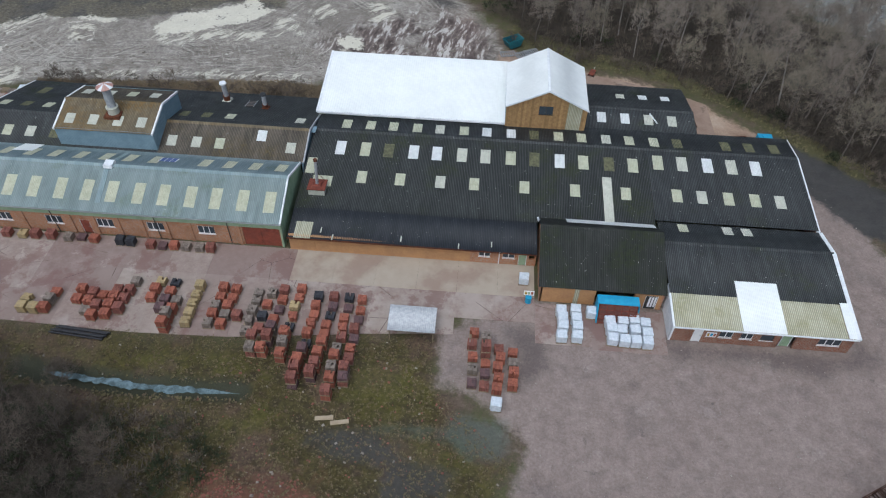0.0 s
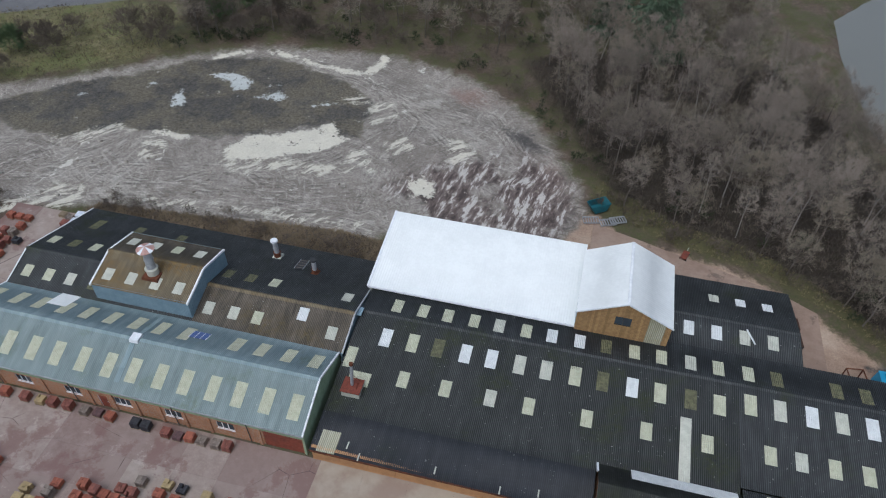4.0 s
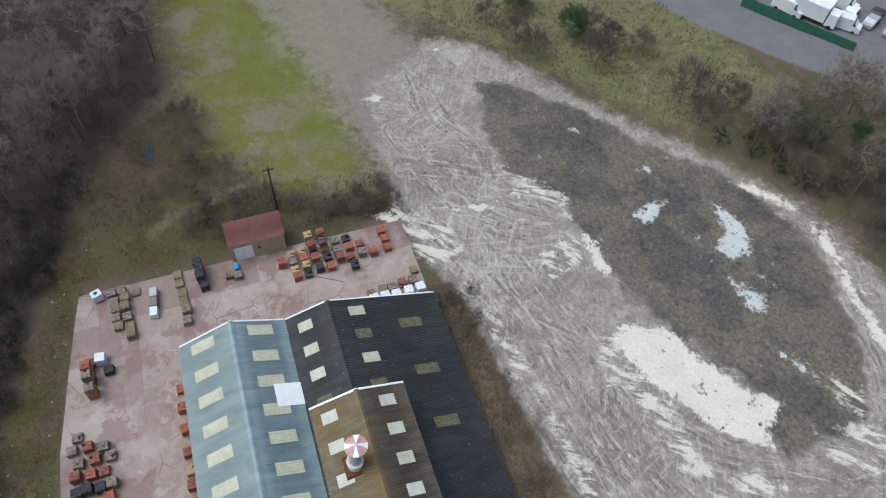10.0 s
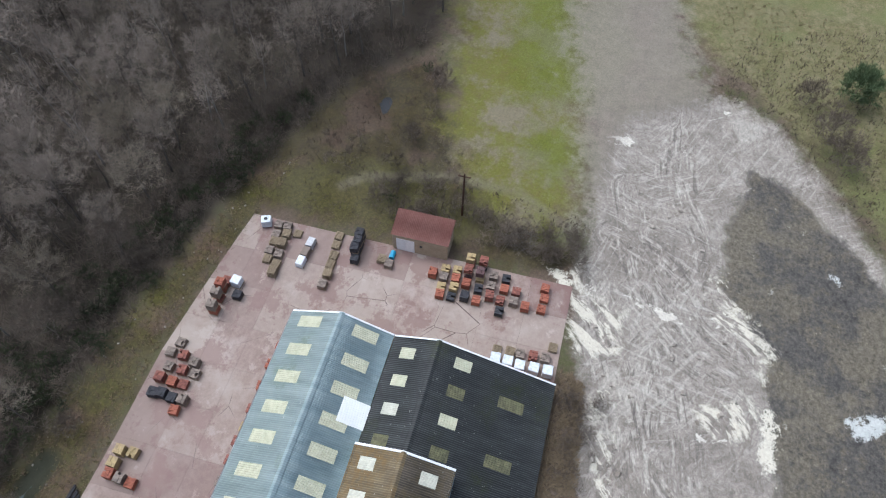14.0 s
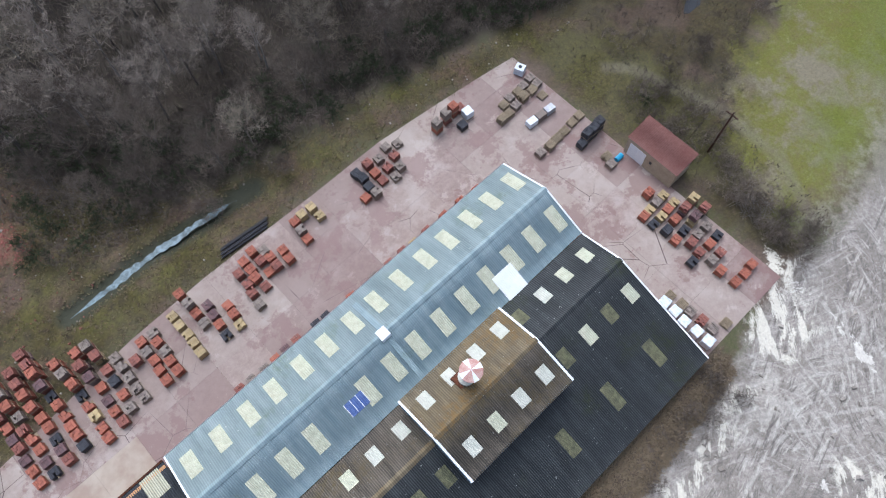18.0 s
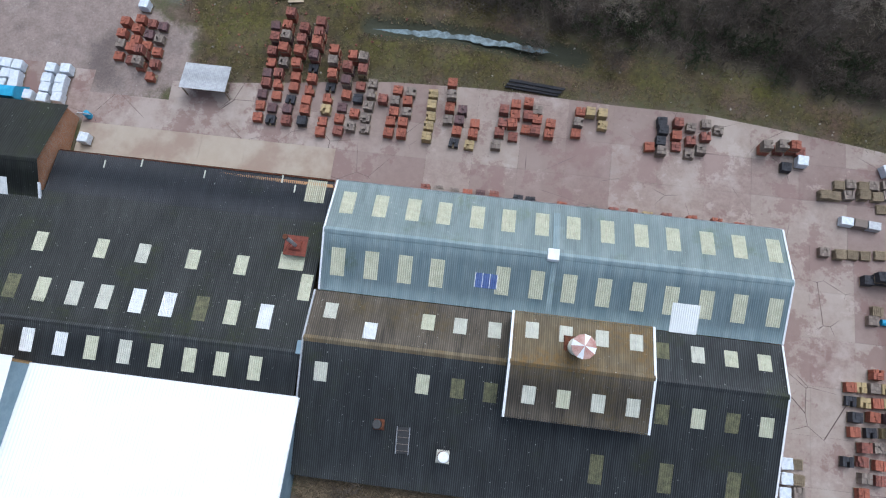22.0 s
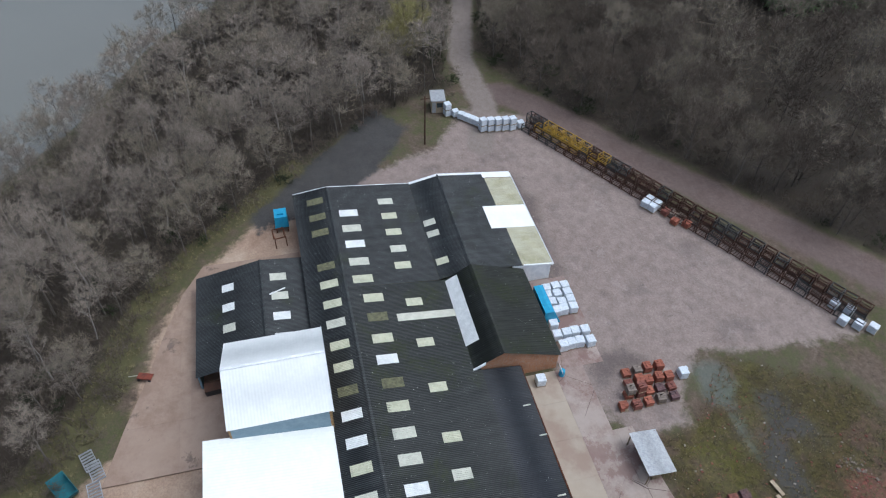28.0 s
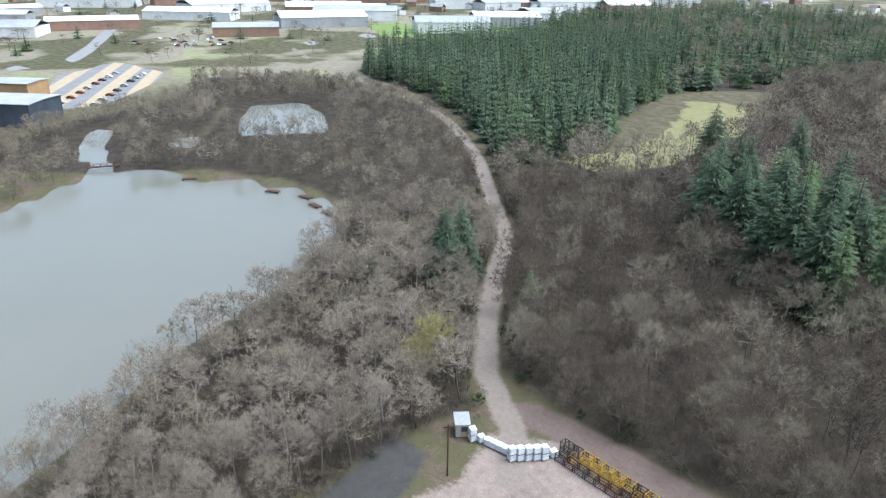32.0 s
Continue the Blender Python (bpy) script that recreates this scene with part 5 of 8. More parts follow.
near = g.mix(g.step(g.noise(0.16, 5, 0.65), 0.46, 0.60), rough_turf, dead)
c = g.mix(far_off, near, fields)
c = g.mix(area("wood", 5, -2.0, 2.0), c, litter)
waste = g.ramp(g.noise(0.7, 11, 0.82), (0.28, (0.018, 0.014, 0.009)), (0.42, (0.044, 0.035, 0.019)), (0.54, (0.066, 0.056, 0.020)), (0.64, (0.098, 0.066, 0.042)), (0.78, (0.20, 0.152, 0.108)))
waste = g.mix(g.math("MULTIPLY", g.step(g.math("ADD", g.noise(0.16, 4), g.math("MULTIPLY", fine, 0.3)), 0.50, 0.60), 0.75), waste, g.mix(g.noise(1.2, 9, 0.8), (0.056, 0.036, 0.027), (0.128, 0.084, 0.063)))
waste = g.mix(g.math("MULTIPLY", area("moss", 8, -1.5, 2.5, 8), 0.8), waste, g.mix(g.noise(1.0, 9, 0.8), (0.036, 0.038, 0.010), (0.125, 0.116, 0.028)))
waste = g.mix(0.65, waste, g.ramp(g.noise(2.4, 10, 0.85), (0.36, (0.12, 0.12, 0.11)), (0.50, (0.5, 0.5, 0.5)), (0.64, (0.90, 0.88, 0.82))), "OVERLAY")
c = g.mix(area("scrub", 5, -1, 2, 4), c, g.mix(0.35, waste, litter))
c = g.mix(area("verge", 5, -1, 2, 4), c, waste)
c = g.mix(area("grass", 12, -3, 3, 9), c, turf)
c = g.mix(g.math("MULTIPLY", area("lush", 9, -1.5, 3.5, 9), 0.6), c, g.mix(g.noise(1.3, 9, 0.8), (0.050, 0.070, 0.010), (0.140, 0.165, 0.026)))
tussock = g.ramp(g.noise(0.8, 11, 0.82), (0.30, (0.058, 0.052, 0.030)), (0.44, (0.115, 0.112, 0.048)), (0.57, (0.170, 0.150, 0.082)), (0.74, (0.250, 0.215, 0.130)))
tussock = g.mix(g.math("MULTIPLY", g.step(g.noise(0.06, 4), 0.50, 0.58), 0.55), tussock, g.mix(g.noise(1.3, 9, 0.8), (0.085, 0.105, 0.032), (0.145, 0.160, 0.062)))
c = g.mix(area("field", 8, -2, 2, 6), c, tussock)
c = g.mix(g.math("MULTIPLY", area("pale", 12, -2.5, 3, 9), 0.8), c, g.mix(g.noise(0.8, 8, 0.75), (0.105, 0.092, 0.074), (0.31, 0.280, 0.235)))
mud = g.ramp(g.noise(0.8, 11, 0.82, None, 0.6), (0.28, (0.105, 0.092, 0.080)), (0.44, (0.205, 0.184, 0.160)), (0.57, (0.290, 0.266, 0.235)), (0.72, (0.430, 0.402, 0.360)))
mud = g.mix(g.math("MULTIPLY", g.step(g.noise(0.07, 6, 0.65), 0.44, 0.60), 0.6), mud, g.mix(g.noise(1.6, 8, 0.8), (0.115, 0.100, 0.086), (0.205, 0.182, 0.155)))
mud = g.mix(g.math("MULTIPLY", g.step(g.noise(0.10, 7, 0.7), 0.55, 0.66), 0.5), mud, (0.40, 0.378, 0.335))


def ruts(turn, patch, where, scale, cut, warp):
    """Scraped marks: long streaks of one direction, bent by a slow warp, inside patches."""
    return g.math("MULTIPLY", g.step(g.streak(scale, turn, 9.0, 4, 0.6, warp), cut, cut + 0.06), g.step(g.noise(patch, 3), where, where + 0.10))


for turn, patch, where, scale, cut, warp, tone, amount in ((-24, 0.055, 0.44, 2.6, 0.545, 5.0, (0.44, 0.415, 0.370), 0.36), (38, 0.07, 0.48, 2.3, 0.55, 7.0, (0.095, 0.083, 0.075), 0.45),
                                                           (72, 0.045, 0.48, 2.2, 0.555, 7.0, (0.46, 0.435, 0.39), 0.36), (8, 0.08, 0.46, 3.0, 0.56, 5.0, (0.105, 0.092, 0.082), 0.42), (118, 0.06, 0.48, 2.4, 0.56, 6.0, (0.44, 0.415, 0.37), 0.36)):
    mud = g.mix(g.math("MULTIPLY", ruts(turn, patch, where, scale, cut, warp), amount), mud, tone)
for k, (width, where) in zip("abc", ((3.4, 0.40), (3.0, 0.42), (3.2, 0.42))):
    off = g.attr("rut_" + k)
    held = g.math("MULTIPLY", g.step(g.math("ADD", g.math("ABSOLUTE", off), g.math("MULTIPLY", wob, 5.0)), width, width * 0.4), g.step(g.noise(0.6, 5, 0.7), where, where + 0.12))
    grain = g.drawn(off, g.attr("way_" + k), 2.3, 0.22)
    mud = g.mix(g.math("MULTIPLY", g.math("MULTIPLY", g.step(grain, 0.545, 0.60), held), 0.52), mud, (0.45, 0.425, 0.375))
    mud = g.mix(g.math("MULTIPLY", g.math("MULTIPLY", g.step(grain, 0.45, 0.39), held), 0.6), mud, (0.095, 0.084, 0.076))
mud = g.mix(g.math("MULTIPLY", g.step(g.noise(0.16, 8, 0.7, None, 0.5), 0.625, 0.65), 0.85), mud, (0.56, 0.535, 0.475))
mud = g.mix(g.math("MULTIPLY", area("pink", 7, -1.5, 2.5, 6), 0.6), mud, g.mix(g.noise(1.2, 8, 0.75), (0.15, 0.085, 0.070), (0.29, 0.195, 0.165)))
mud = g.mix(0.26, mud, g.ramp(g.noise(2.6, 9, 0.8), (0.36, (0.16, 0.15, 0.14)), (0.50, (0.5, 0.5, 0.5)), (0.64, (0.85, 0.84, 0.82))), "OVERLAY")
c = g.mix(area("clay", 5, -1.4, 1.4, 4), c, mud)
slurry = g.ramp(g.noise(0.6, 11, 0.8), (0.32, (0.042, 0.040, 0.038)), (0.50, (0.078, 0.074, 0.068)), (0.62, (0.105, 0.094, 0.070)), (0.74, (0.16, 0.138, 0.100)))
slurry = g.mix(g.math("MULTIPLY", g.step(g.noise(0.10, 8, 0.75), 0.45, 0.56), 0.75), slurry, g.mix(g.noise(1.5, 9, 0.8), (0.082, 0.073, 0.056), (0.190, 0.170, 0.128)))
slurry = g.mix(g.math("MULTIPLY", g.step(g.noise(0.30, 8, 0.75), 0.635, 0.66), 0.6), slurry, (0.36, 0.35, 0.32))
slurry = g.mix(0.6, slurry, g.ramp(g.noise(2.2, 9, 0.8), (0.36, (0.12, 0.12, 0.11)), (0.50, (0.5, 0.5, 0.5)), (0.66, (0.95, 0.92, 0.84))), "OVERLAY")
slurry = g.mix(g.math("MULTIPLY", g.math("MULTIPLY", area("ice", 3.0, 0.15, 0.7, 5.0), g.step(g.noise(0.9, 7, 0.75), 0.40, 0.46)), 0.9), slurry, g.mix(g.noise(1.2, 5), (0.40, 0.43, 0.425), (0.56, 0.58, 0.56)))
c = g.mix(area("dark", 5, -0.8, 0.6, 3.5), c, slurry)
c = g.mix(g.math("MULTIPLY", area("slag", 5, -0.8, 1.2, 5), 0.85), c, g.mix(g.noise(1.8, 9, 0.8), (0.024, 0.024, 0.024), (0.085, 0.082, 0.078)))
furrow = g.ramp(g.streak(1.0, 80, 3.6, 6, 0.68, 3.0), (0.40, (0.050, 0.038, 0.036)), (0.49, (0.125, 0.098, 0.088)), (0.545, (0.20, 0.165, 0.15)), (0.58, (0.50, 0.475, 0.44)))
c = g.mix(g.math("MULTIPLY", g.math("MULTIPLY", area("soil", 8, -2.0, 3.0, 5.0), g.step(g.noise(0.14, 4), 0.34, 0.46)), 0.92), c, furrow)
cream = g.mix(g.noise(0.7, 8, 0.7), (0.64, 0.61, 0.51), (0.48, 0.455, 0.385))
cream = g.mix(g.step(g.noise(0.55, 6, 0.7), 0.64, 0.66), cream, (0.12, 0.115, 0.10))
c = g.mix(g.math("MULTIPLY", area("slip", 3.0, 0.1, 0.6, 4.5), g.step(g.noise(0.42, 9, 0.75), 0.37, 0.42)), c, cream)
torn = g.step(g.streak(0.95, 48, 4.0, 6, 0.7, 7.0), 0.47, 0.53)
c = g.mix(g.math("MULTIPLY", g.math("MULTIPLY", area("torn", 7, -0.6, 0.8, 5.0), torn), 0.9), c, cream)
c = g.mix(g.math("MULTIPLY", area("bank", 3, -0.6, 0.8, 3.0), 0.85), c, dead)
stone = g.ramp(g.noise(0.7, 11, 0.74), (0.30, (0.175, 0.137, 0.123)), (0.50, (0.235, 0.188, 0.168)), (0.70, (0.290, 0.240, 0.215)))
stone = g.mix(g.math("MULTIPLY", g.math("MULTIPLY", g.step(g.streak(0.8, 35, 16.0, 3, 0.55, 10.0), 0.56, 0.66), g.step(g.noise(0.07, 3), 0.48, 0.62)), 0.28), stone, (0.135, 0.112, 0.103))
stone = g.mix(g.math("MULTIPLY", g.step(g.noise(5.0, 3), 0.66, 0.72), 0.3), stone, (0.36, 0.32, 0.29))
stone = g.mix(g.math("MULTIPLY", g.step(g.noise(0.13, 8, 0.7), 0.52, 0.66), 0.5), stone, (0.120, 0.098, 0.092))
stone = g.mix(g.math("MULTIPLY", g.step(g.noise(0.35, 9, 0.75, None, 0.6), 0.60, 0.68), 0.55), stone, (0.095, 0.080, 0.076))
stone = g.mix(g.math("MULTIPLY", g.step(g.noise(0.22, 8, 0.7), 0.58, 0.68), 0.45), stone, (0.33, 0.285, 0.26))
stone = g.mix(g.math("MULTIPLY", area("damp", 4, -1.0, 1.5, 4), 0.7), stone, (0.085, 0.070, 0.066))
c = g.mix(area("gravel", 4, -0.8, 0.8), c, stone)
c = g.mix(area("sandy", 3), c, g.ramp(g.noise(0.22, 9, 0.68), (0.32, (0.23, 0.155, 0.112)), (0.52, (0.33, 0.24, 0.178)), (0.70, (0.41, 0.32, 0.245))))
c = g.mix(area("wet", 4), c, g.mix(g.noise(0.6, 6), (0.035, 0.036, 0.038), (0.075, 0.07, 0.065)))
c = g.mix(g.math("MULTIPLY", area("red", 7, -1.0, 2.5, 6.0), 0.85), c, g.mix(g.noise(2.5, 8, 0.8), (0.21, 0.080, 0.052), (0.075, 0.055, 0.042)))
c = g.mix(area("green_edge", 3), c, g.mix(g.noise(0.7, 6), (0.065, 0.060, 0.030), (0.105, 0.100, 0.046)))
c = g.mix(area("asphalt", 1.0, -0.4, 0.4, 0.5), c, g.mix(g.noise(0.3, 6), (0.11, 0.11, 0.115), (0.17, 0.17, 0.175)))
c = g.mix(area("carpark", 0.5, -0.4, 0.4, 0.5), c, g.mix(g.step(g.math("FRACT", g.math("MULTIPLY", g.axis(1), 0.07)), 0.5, 0.52), (0.20, 0.20, 0.21), (0.38, 0.31, 0.22)))
c = g.mix(area("meadow", 1.0), c, (0.16, 0.22, 0.07))
c = g.mix(area("glade", 6), c, g.mix(g.noise(0.1, 5), (0.15, 0.17, 0.06), (0.24, 0.20, 0.12)))
c = g.mix(area("road", 0.3, -0.4, 0.4, 0.3), c, (0.24, 0.24, 0.25))
c = g.mix(g.math("MULTIPLY", area("path", 0.7, -0.5, 0.5, 0.8), 0.45), c, (0.16, 0.145, 0.105))
c = g.mix(g.math("MULTIPLY", area("puddle", 2.5, -0.2, 1.2, 3.0), 0.62), c, (0.095, 0.118, 0.100))
c = g.mix(area("lane", 1.6, -0.9, 0.7, 1.2), c, g.mix(g.noise(1.1, 7), (0.095, 0.068, 0.060), (0.170, 0.128, 0.115)))
c = g.mix(area("track", 1.4, -0.7, 0.5, 1.0), c, g.mix(g.noise(1.1, 7), (0.150, 0.122, 0.106), (0.26, 0.222, 0.198)))
c = g.mix(area("stream", 1.5, -0.2, 0.9, 1.4), c, (0.040, 0.042, 0.026))
g.bump(g.noise(3.0, 8, 0.75), 0.6, 0.12)
c = g.mix(0.24, c, g.ramp(g.noise(4.0, 8, 0.8), (0.34, (0.10, 0.10, 0.10)), (0.50, (0.5, 0.5, 0.5)), (0.66, (0.92, 0.92, 0.92))), "OVERLAY")
MAT["ground"] = g.done(c, g.math("SUBTRACT", g.step(g.noise(0.2, 4), 0.40, 0.65, 0.65, 0.97), g.math("MULTIPLY", g.step(g.attr("puddle"), -0.2, 0.6), 0.5)))
me.materials.append(MAT["ground"])
ground = tagged(new("ground", me), "muddy ground of clay, gravel, rough grass and leaf litter", "ground", kind="structure")

# ---- water ----
w = Nodes("still_water", 0.04, 0.0, 0.8)
w.bump(w.noise(1.2, 3), 0.03, 0.02)
MAT["water"] = w.done(w.mix(w.noise(0.02), (0.148, 0.149, 0.130), (0.172, 0.172, 0.152)))
w = Nodes("dark_pool_water", 0.25, 0.0, 0.3)
MAT["pool"] = w.done(w.mix(w.noise(0.6, 5), (0.014, 0.017, 0.022), (0.034, 0.037, 0.040)))
w = Nodes("milky_stream_water", 0.35, 0.0, 0.25)
MAT["milky"] = w.done(w.mix(w.step(w.noise(1.1, 8, 0.75), 0.38, 0.62), (0.060, 0.085, 0.090), (0.17, 0.235, 0.265)))


def water(name, x0, x1, y0, y1, z, label, mat="water"):
    b = Build().add([(x0, y0, z), (x1, y0, z), (x1, y1, z), (x0, y1, z)], [(0, 1, 2, 3)])
    tagged(b.ob(name, mat), label, "lake", kind="structure")


water("lake_water", 55, 240, 0, 165, -0.75, "still grey lake reflecting an overcast sky")
water("inlet_water", 240, 300, 55, 102, -0.75, "still inlet between reedy banks")
water("hollow_water", -81, -70, -5.5, 2.5, -1.15, "small dark pool among scrub", "pool")
water("pond_water", 268, 345, -4, 52, -0.75, "pale pond reflecting the sky")
b = Build()
pts = []
for (ax, ay), (bx, by) in zip(STREAM, STREAM[1:]):
    n = max(2, int(math.hypot(bx - ax, by - ay) / 0.3))
    pts += [(ax + (bx - ax) * i / n, ay + (by - ay) * i / n) for i in range(n)]
pts = [p for p in pts if p[0] > -20]
for i, (x, y) in enumerate(pts):
    wd = 0.36 * min(1.0, max(0.2, (x + 20.5) / 5)) + 0.08 * math.sin(i * 0.37) + 0.06 * math.sin(i * 1.3) * (x > -30)
    jag = 0.12 * math.sin(i * 0.5) + 0.16 * math.sin(i * 1.9) * math.sin(i * 0.31)
    b.v += [(x, y - wd + jag * 0.7, -0.36), (x + 0.1 * math.sin(i), y + wd + jag * 0.4, -0.36)]
    if i:
        b.f.append((2 * i - 2, 2 * i, 2 * i + 1, 2 * i - 1))
b.mi = [0] * len(b.f)
tagged(b.ob("stream_water", "milky"), "milky blue stream in a narrow ditch", "stream", kind="structure")

# ---- trees ----


def tubes(out, pts, radii, n):
    base = len(out[0])
    q = None
    for k, (p, r) in enumerate(zip(pts, radii)):
        d = (pts[min(k + 1, len(pts) - 1)] - pts[max(k - 1, 0)]).normalized()
        q = d.to_track_quat("Z", "Y").to_matrix()
        for i in range(n):
            out[0].append(p + q @ Vector((math.cos(6.2832 * i / n), math.sin(6.2832 * i / n), 0)) * r)
    for k in range(len(pts) - 1):
        for i in range(n):
            a, b2 = base + k * n + i, base + k * n + (i + 1) % n
            out[1].append((a, b2, b2 + n, a + n))


def fans(r, start, out, count, length, thick, rise):
    """Fine twigs: thin triangles that fan out and upwards from the given points, as vertices and faces."""
    n = len(start) * count
    d = np.repeat(out, count, 0) * 0.55 + np.array([0, 0, rise]) + r.normal(0, 0.6, (n, 3))
    d /= np.linalg.norm(d, axis=1, keepdims=True)
    side = np.cross(d, r.normal(0, 1, (n, 3)))
    side *= (thick * r.uniform(0.6, 1.1, n) / (np.linalg.norm(side, axis=1) + 1e-6))[:, None]
    a = np.repeat(start, count, 0) + r.normal(0, 0.12 * length, (n, 3))
    tip = a + d * (length * r.uniform(0.5, 1.1, n))[:, None]
    v = np.stack([a - side, a + side, tip], 1).reshape(-1, 3)
    return v, np.arange(3 * n).reshape(-1, 3)


def bare_tree(rng, h, limbs, clusters, twigs, lean=0.05, wide=0.26, first=0.25, sides=5, thick=0.017, reach=0.27):
    """Trunk and limbs, and a rounded, uneven crown of fine twigs: two pairs of vertices and faces."""
    wood = ([], [])
    r = np.random.RandomState(rng.randrange(1 << 30))
    R, rz, r0 = h * wide, h * (1 - first) / 2, h * 0.012
    top = Vector((rng.uniform(-lean, lean) * h, rng.uniform(-lean, lean) * h, h * 0.86))
    mid_ = np.array([top.x * 0.75, top.y * 0.75, h * (1 + first) / 2])
    spine = [top * s + Vector((rng.uniform(-0.15, 0.15), rng.uniform(-0.15, 0.15), -0.3 if s == 0 else 0)) for s in np.linspace(0, 1, 5)]
    tubes(wood, spine, [r0, r0 * 0.8, r0 * 0.55, r0 * 0.3, r0 * 0.1], sides)
    marks = [spine[3], spine[4], spine[3].lerp(spine[4], 0.5)]
    for k in range(limbs):
        az = k * 2.4 + rng.uniform(-0.4, 0.4)
        up = -0.35 + 1.2 * (k + rng.random()) / limbs
        flat = math.sqrt(max(0.1, 1 - up * up))
        tip = Vector((mid_[0] + math.cos(az) * flat * R * 0.85, mid_[1] + math.sin(az) * flat * R * 0.85, mid_[2] + up * rz * 0.85))
        s = min(0.9, max(first * 0.7, (tip.z - flat * R * rng.uniform(0.7, 1.1)) / (0.86 * h)))
        i = min(3, int(s * 4))
        start = spine[i].lerp(spine[i + 1], s * 4 - i)
        bend = start.lerp(tip, 0.5) + Vector((rng.uniform(-0.1, 0.1), rng.uniform(-0.1, 0.1), -0.06)) * (tip - start).length
        tubes(wood, [start, bend, tip], [r0 * 0.36 * (1.1 - 0.6 * s), r0 * 0.2 * (1.1 - 0.6 * s), 0.012], 3)
        marks += [start.lerp(bend, 0.6), bend, bend.lerp(tip, 0.35), bend.lerp(tip, 0.7), tip]
    marks = np.array([tuple(p) for p in marks])
    d = r.normal(0, 1, (clusters, 3))
    d /= np.linalg.norm(d, axis=1, keepdims=True)
    d[:, 2] = np.where(d[:, 2] < -0.5, -d[:, 2], d[:, 2])
    lump = 1 + 0.10 * sum(np.sin(d @ r.normal(0, 3.2, 3) + r.uniform(0, 6)) for _ in range(3))
    pos = mid_ + d * ((0.25 + 0.78 * np.sqrt(r.rand(clusters))) * lump)[:, None] * (R, R, rz)
    gap = pos[:, None] - marks[None]
    near_ = np.argmin((gap ** 2).sum(2) + 9 * np.maximum(0, -gap[:, :, 2]), 1)
    a = marks[near_]
    side = np.cross(pos - a, r.normal(0, 1, a.shape))
    side *= thick * 1.1 / (np.linalg.norm(side, axis=1, keepdims=True) + 1e-6)
    sticks = np.stack([a - side, a + side, pos], 1).reshape(-1, 3)
    roots = np.concatenate([a + (pos - a) * f for f in (0.55, 1.0)])
    v, f = fans(r, roots, np.concatenate([d, d]), max(1, twigs // 2), R * reach + 0.12, thick, 0.6)
    return wood, (np.concatenate([sticks, v]), np.concatenate([np.arange(len(sticks)).reshape(-1, 3), f + len(sticks)]))


def conifer(rng, h, whorls=26, arms=11, sprays=5, plump=0.27):
    """A straight trunk with drooping boughs, each set with hanging sprays."""
    wood, fine_ = ([], []), ([], [])
    tubes(wood, [Vector((0, 0, -0.3)), Vector((0.1, 0, h * 0.5)), Vector((0, 0.1, h))], [h * 0.014, h * 0.009, 0.02], 6)
    wide_ = 4.2 / arms
    for k in range(whorls):
        s = 0.05 + 0.95 * (k + rng.random() * 0.6) / whorls
        ln = h * plump * (1.02 - s) ** 0.8 * rng.uniform(0.85, 1.12) + 0.12
        for j in range(arms):
            az = 6.2832 * (j + rng.random() * 0.8) / arms + k * 1.7
            l2 = ln * rng.uniform(0.65, 1.15)
            z0 = h * s + rng.uniform(-0.02, 0.02) * h
            out = Vector((math.cos(az), math.sin(az), 0))
            across = Vector((-math.sin(az), math.cos(az), 0))
            a, mid_, e = Vector((0, 0, z0)), out * l2 * 0.55 + Vector((0, 0, z0 - l2 * 0.16)), out * l2 + Vector((0, 0, z0 - l2 * rng.uniform(0.18, 0.34)))
            for q in range(sprays):
                u = 0.2 + 0.8 * (q + rng.random() * 0.5) / sprays
                c0 = a.lerp(mid_, u * 2) if u < 0.5 else mid_.lerp(e, u * 2 - 1)
                wd = l2 * wide_ * (1.15 - 0.8 * u) * rng.uniform(0.6, 1.2)
                for sg in (-1, 1):
                    tip = c0 + across * sg * wd + out * l2 * 0.2 + Vector((0, 0, -wd * rng.uniform(0.2, 0.9)))
                    b0 = len(fine_[0])
                    fine_[0].extend([c0 - out * l2 * 0.55 / sprays, c0 + out * l2 * 0.35 / sprays, tip])
                    fine_[1].append((b0, b0 + 1, b0 + 2))
            b0 = len(fine_[0])
            fine_[0].extend([mid_ - across * l2 * 0.07, mid_ + across * l2 * 0.07, e])
            fine_[1].append((b0, b0 + 1, b0 + 2))
    return wood, fine_


def twig_mat(name, a, b, rough=0.95):
    """Twigs or needles whose tone varies from tree to tree and twig to twig."""
    m = Nodes(name, rough)
    tone = m.math("FRACT", m.math("ADD", m.random(), m.attr("tone")))
    c_ = m.mix(tone, tuple(v * 0.75 for v in a), b)
    c_ = m.mix(m.math("MULTIPLY", m.island(), 0.4), c_, tuple(v * 1.2 for v in b))
    c_ = m.mix(m.math("MULTIPLY", m.step(m.noise(0.05, 3), 0.4, 0.6), 0.35), c_, tuple(v * 0.65 for v in a))
    return m.done(c_)


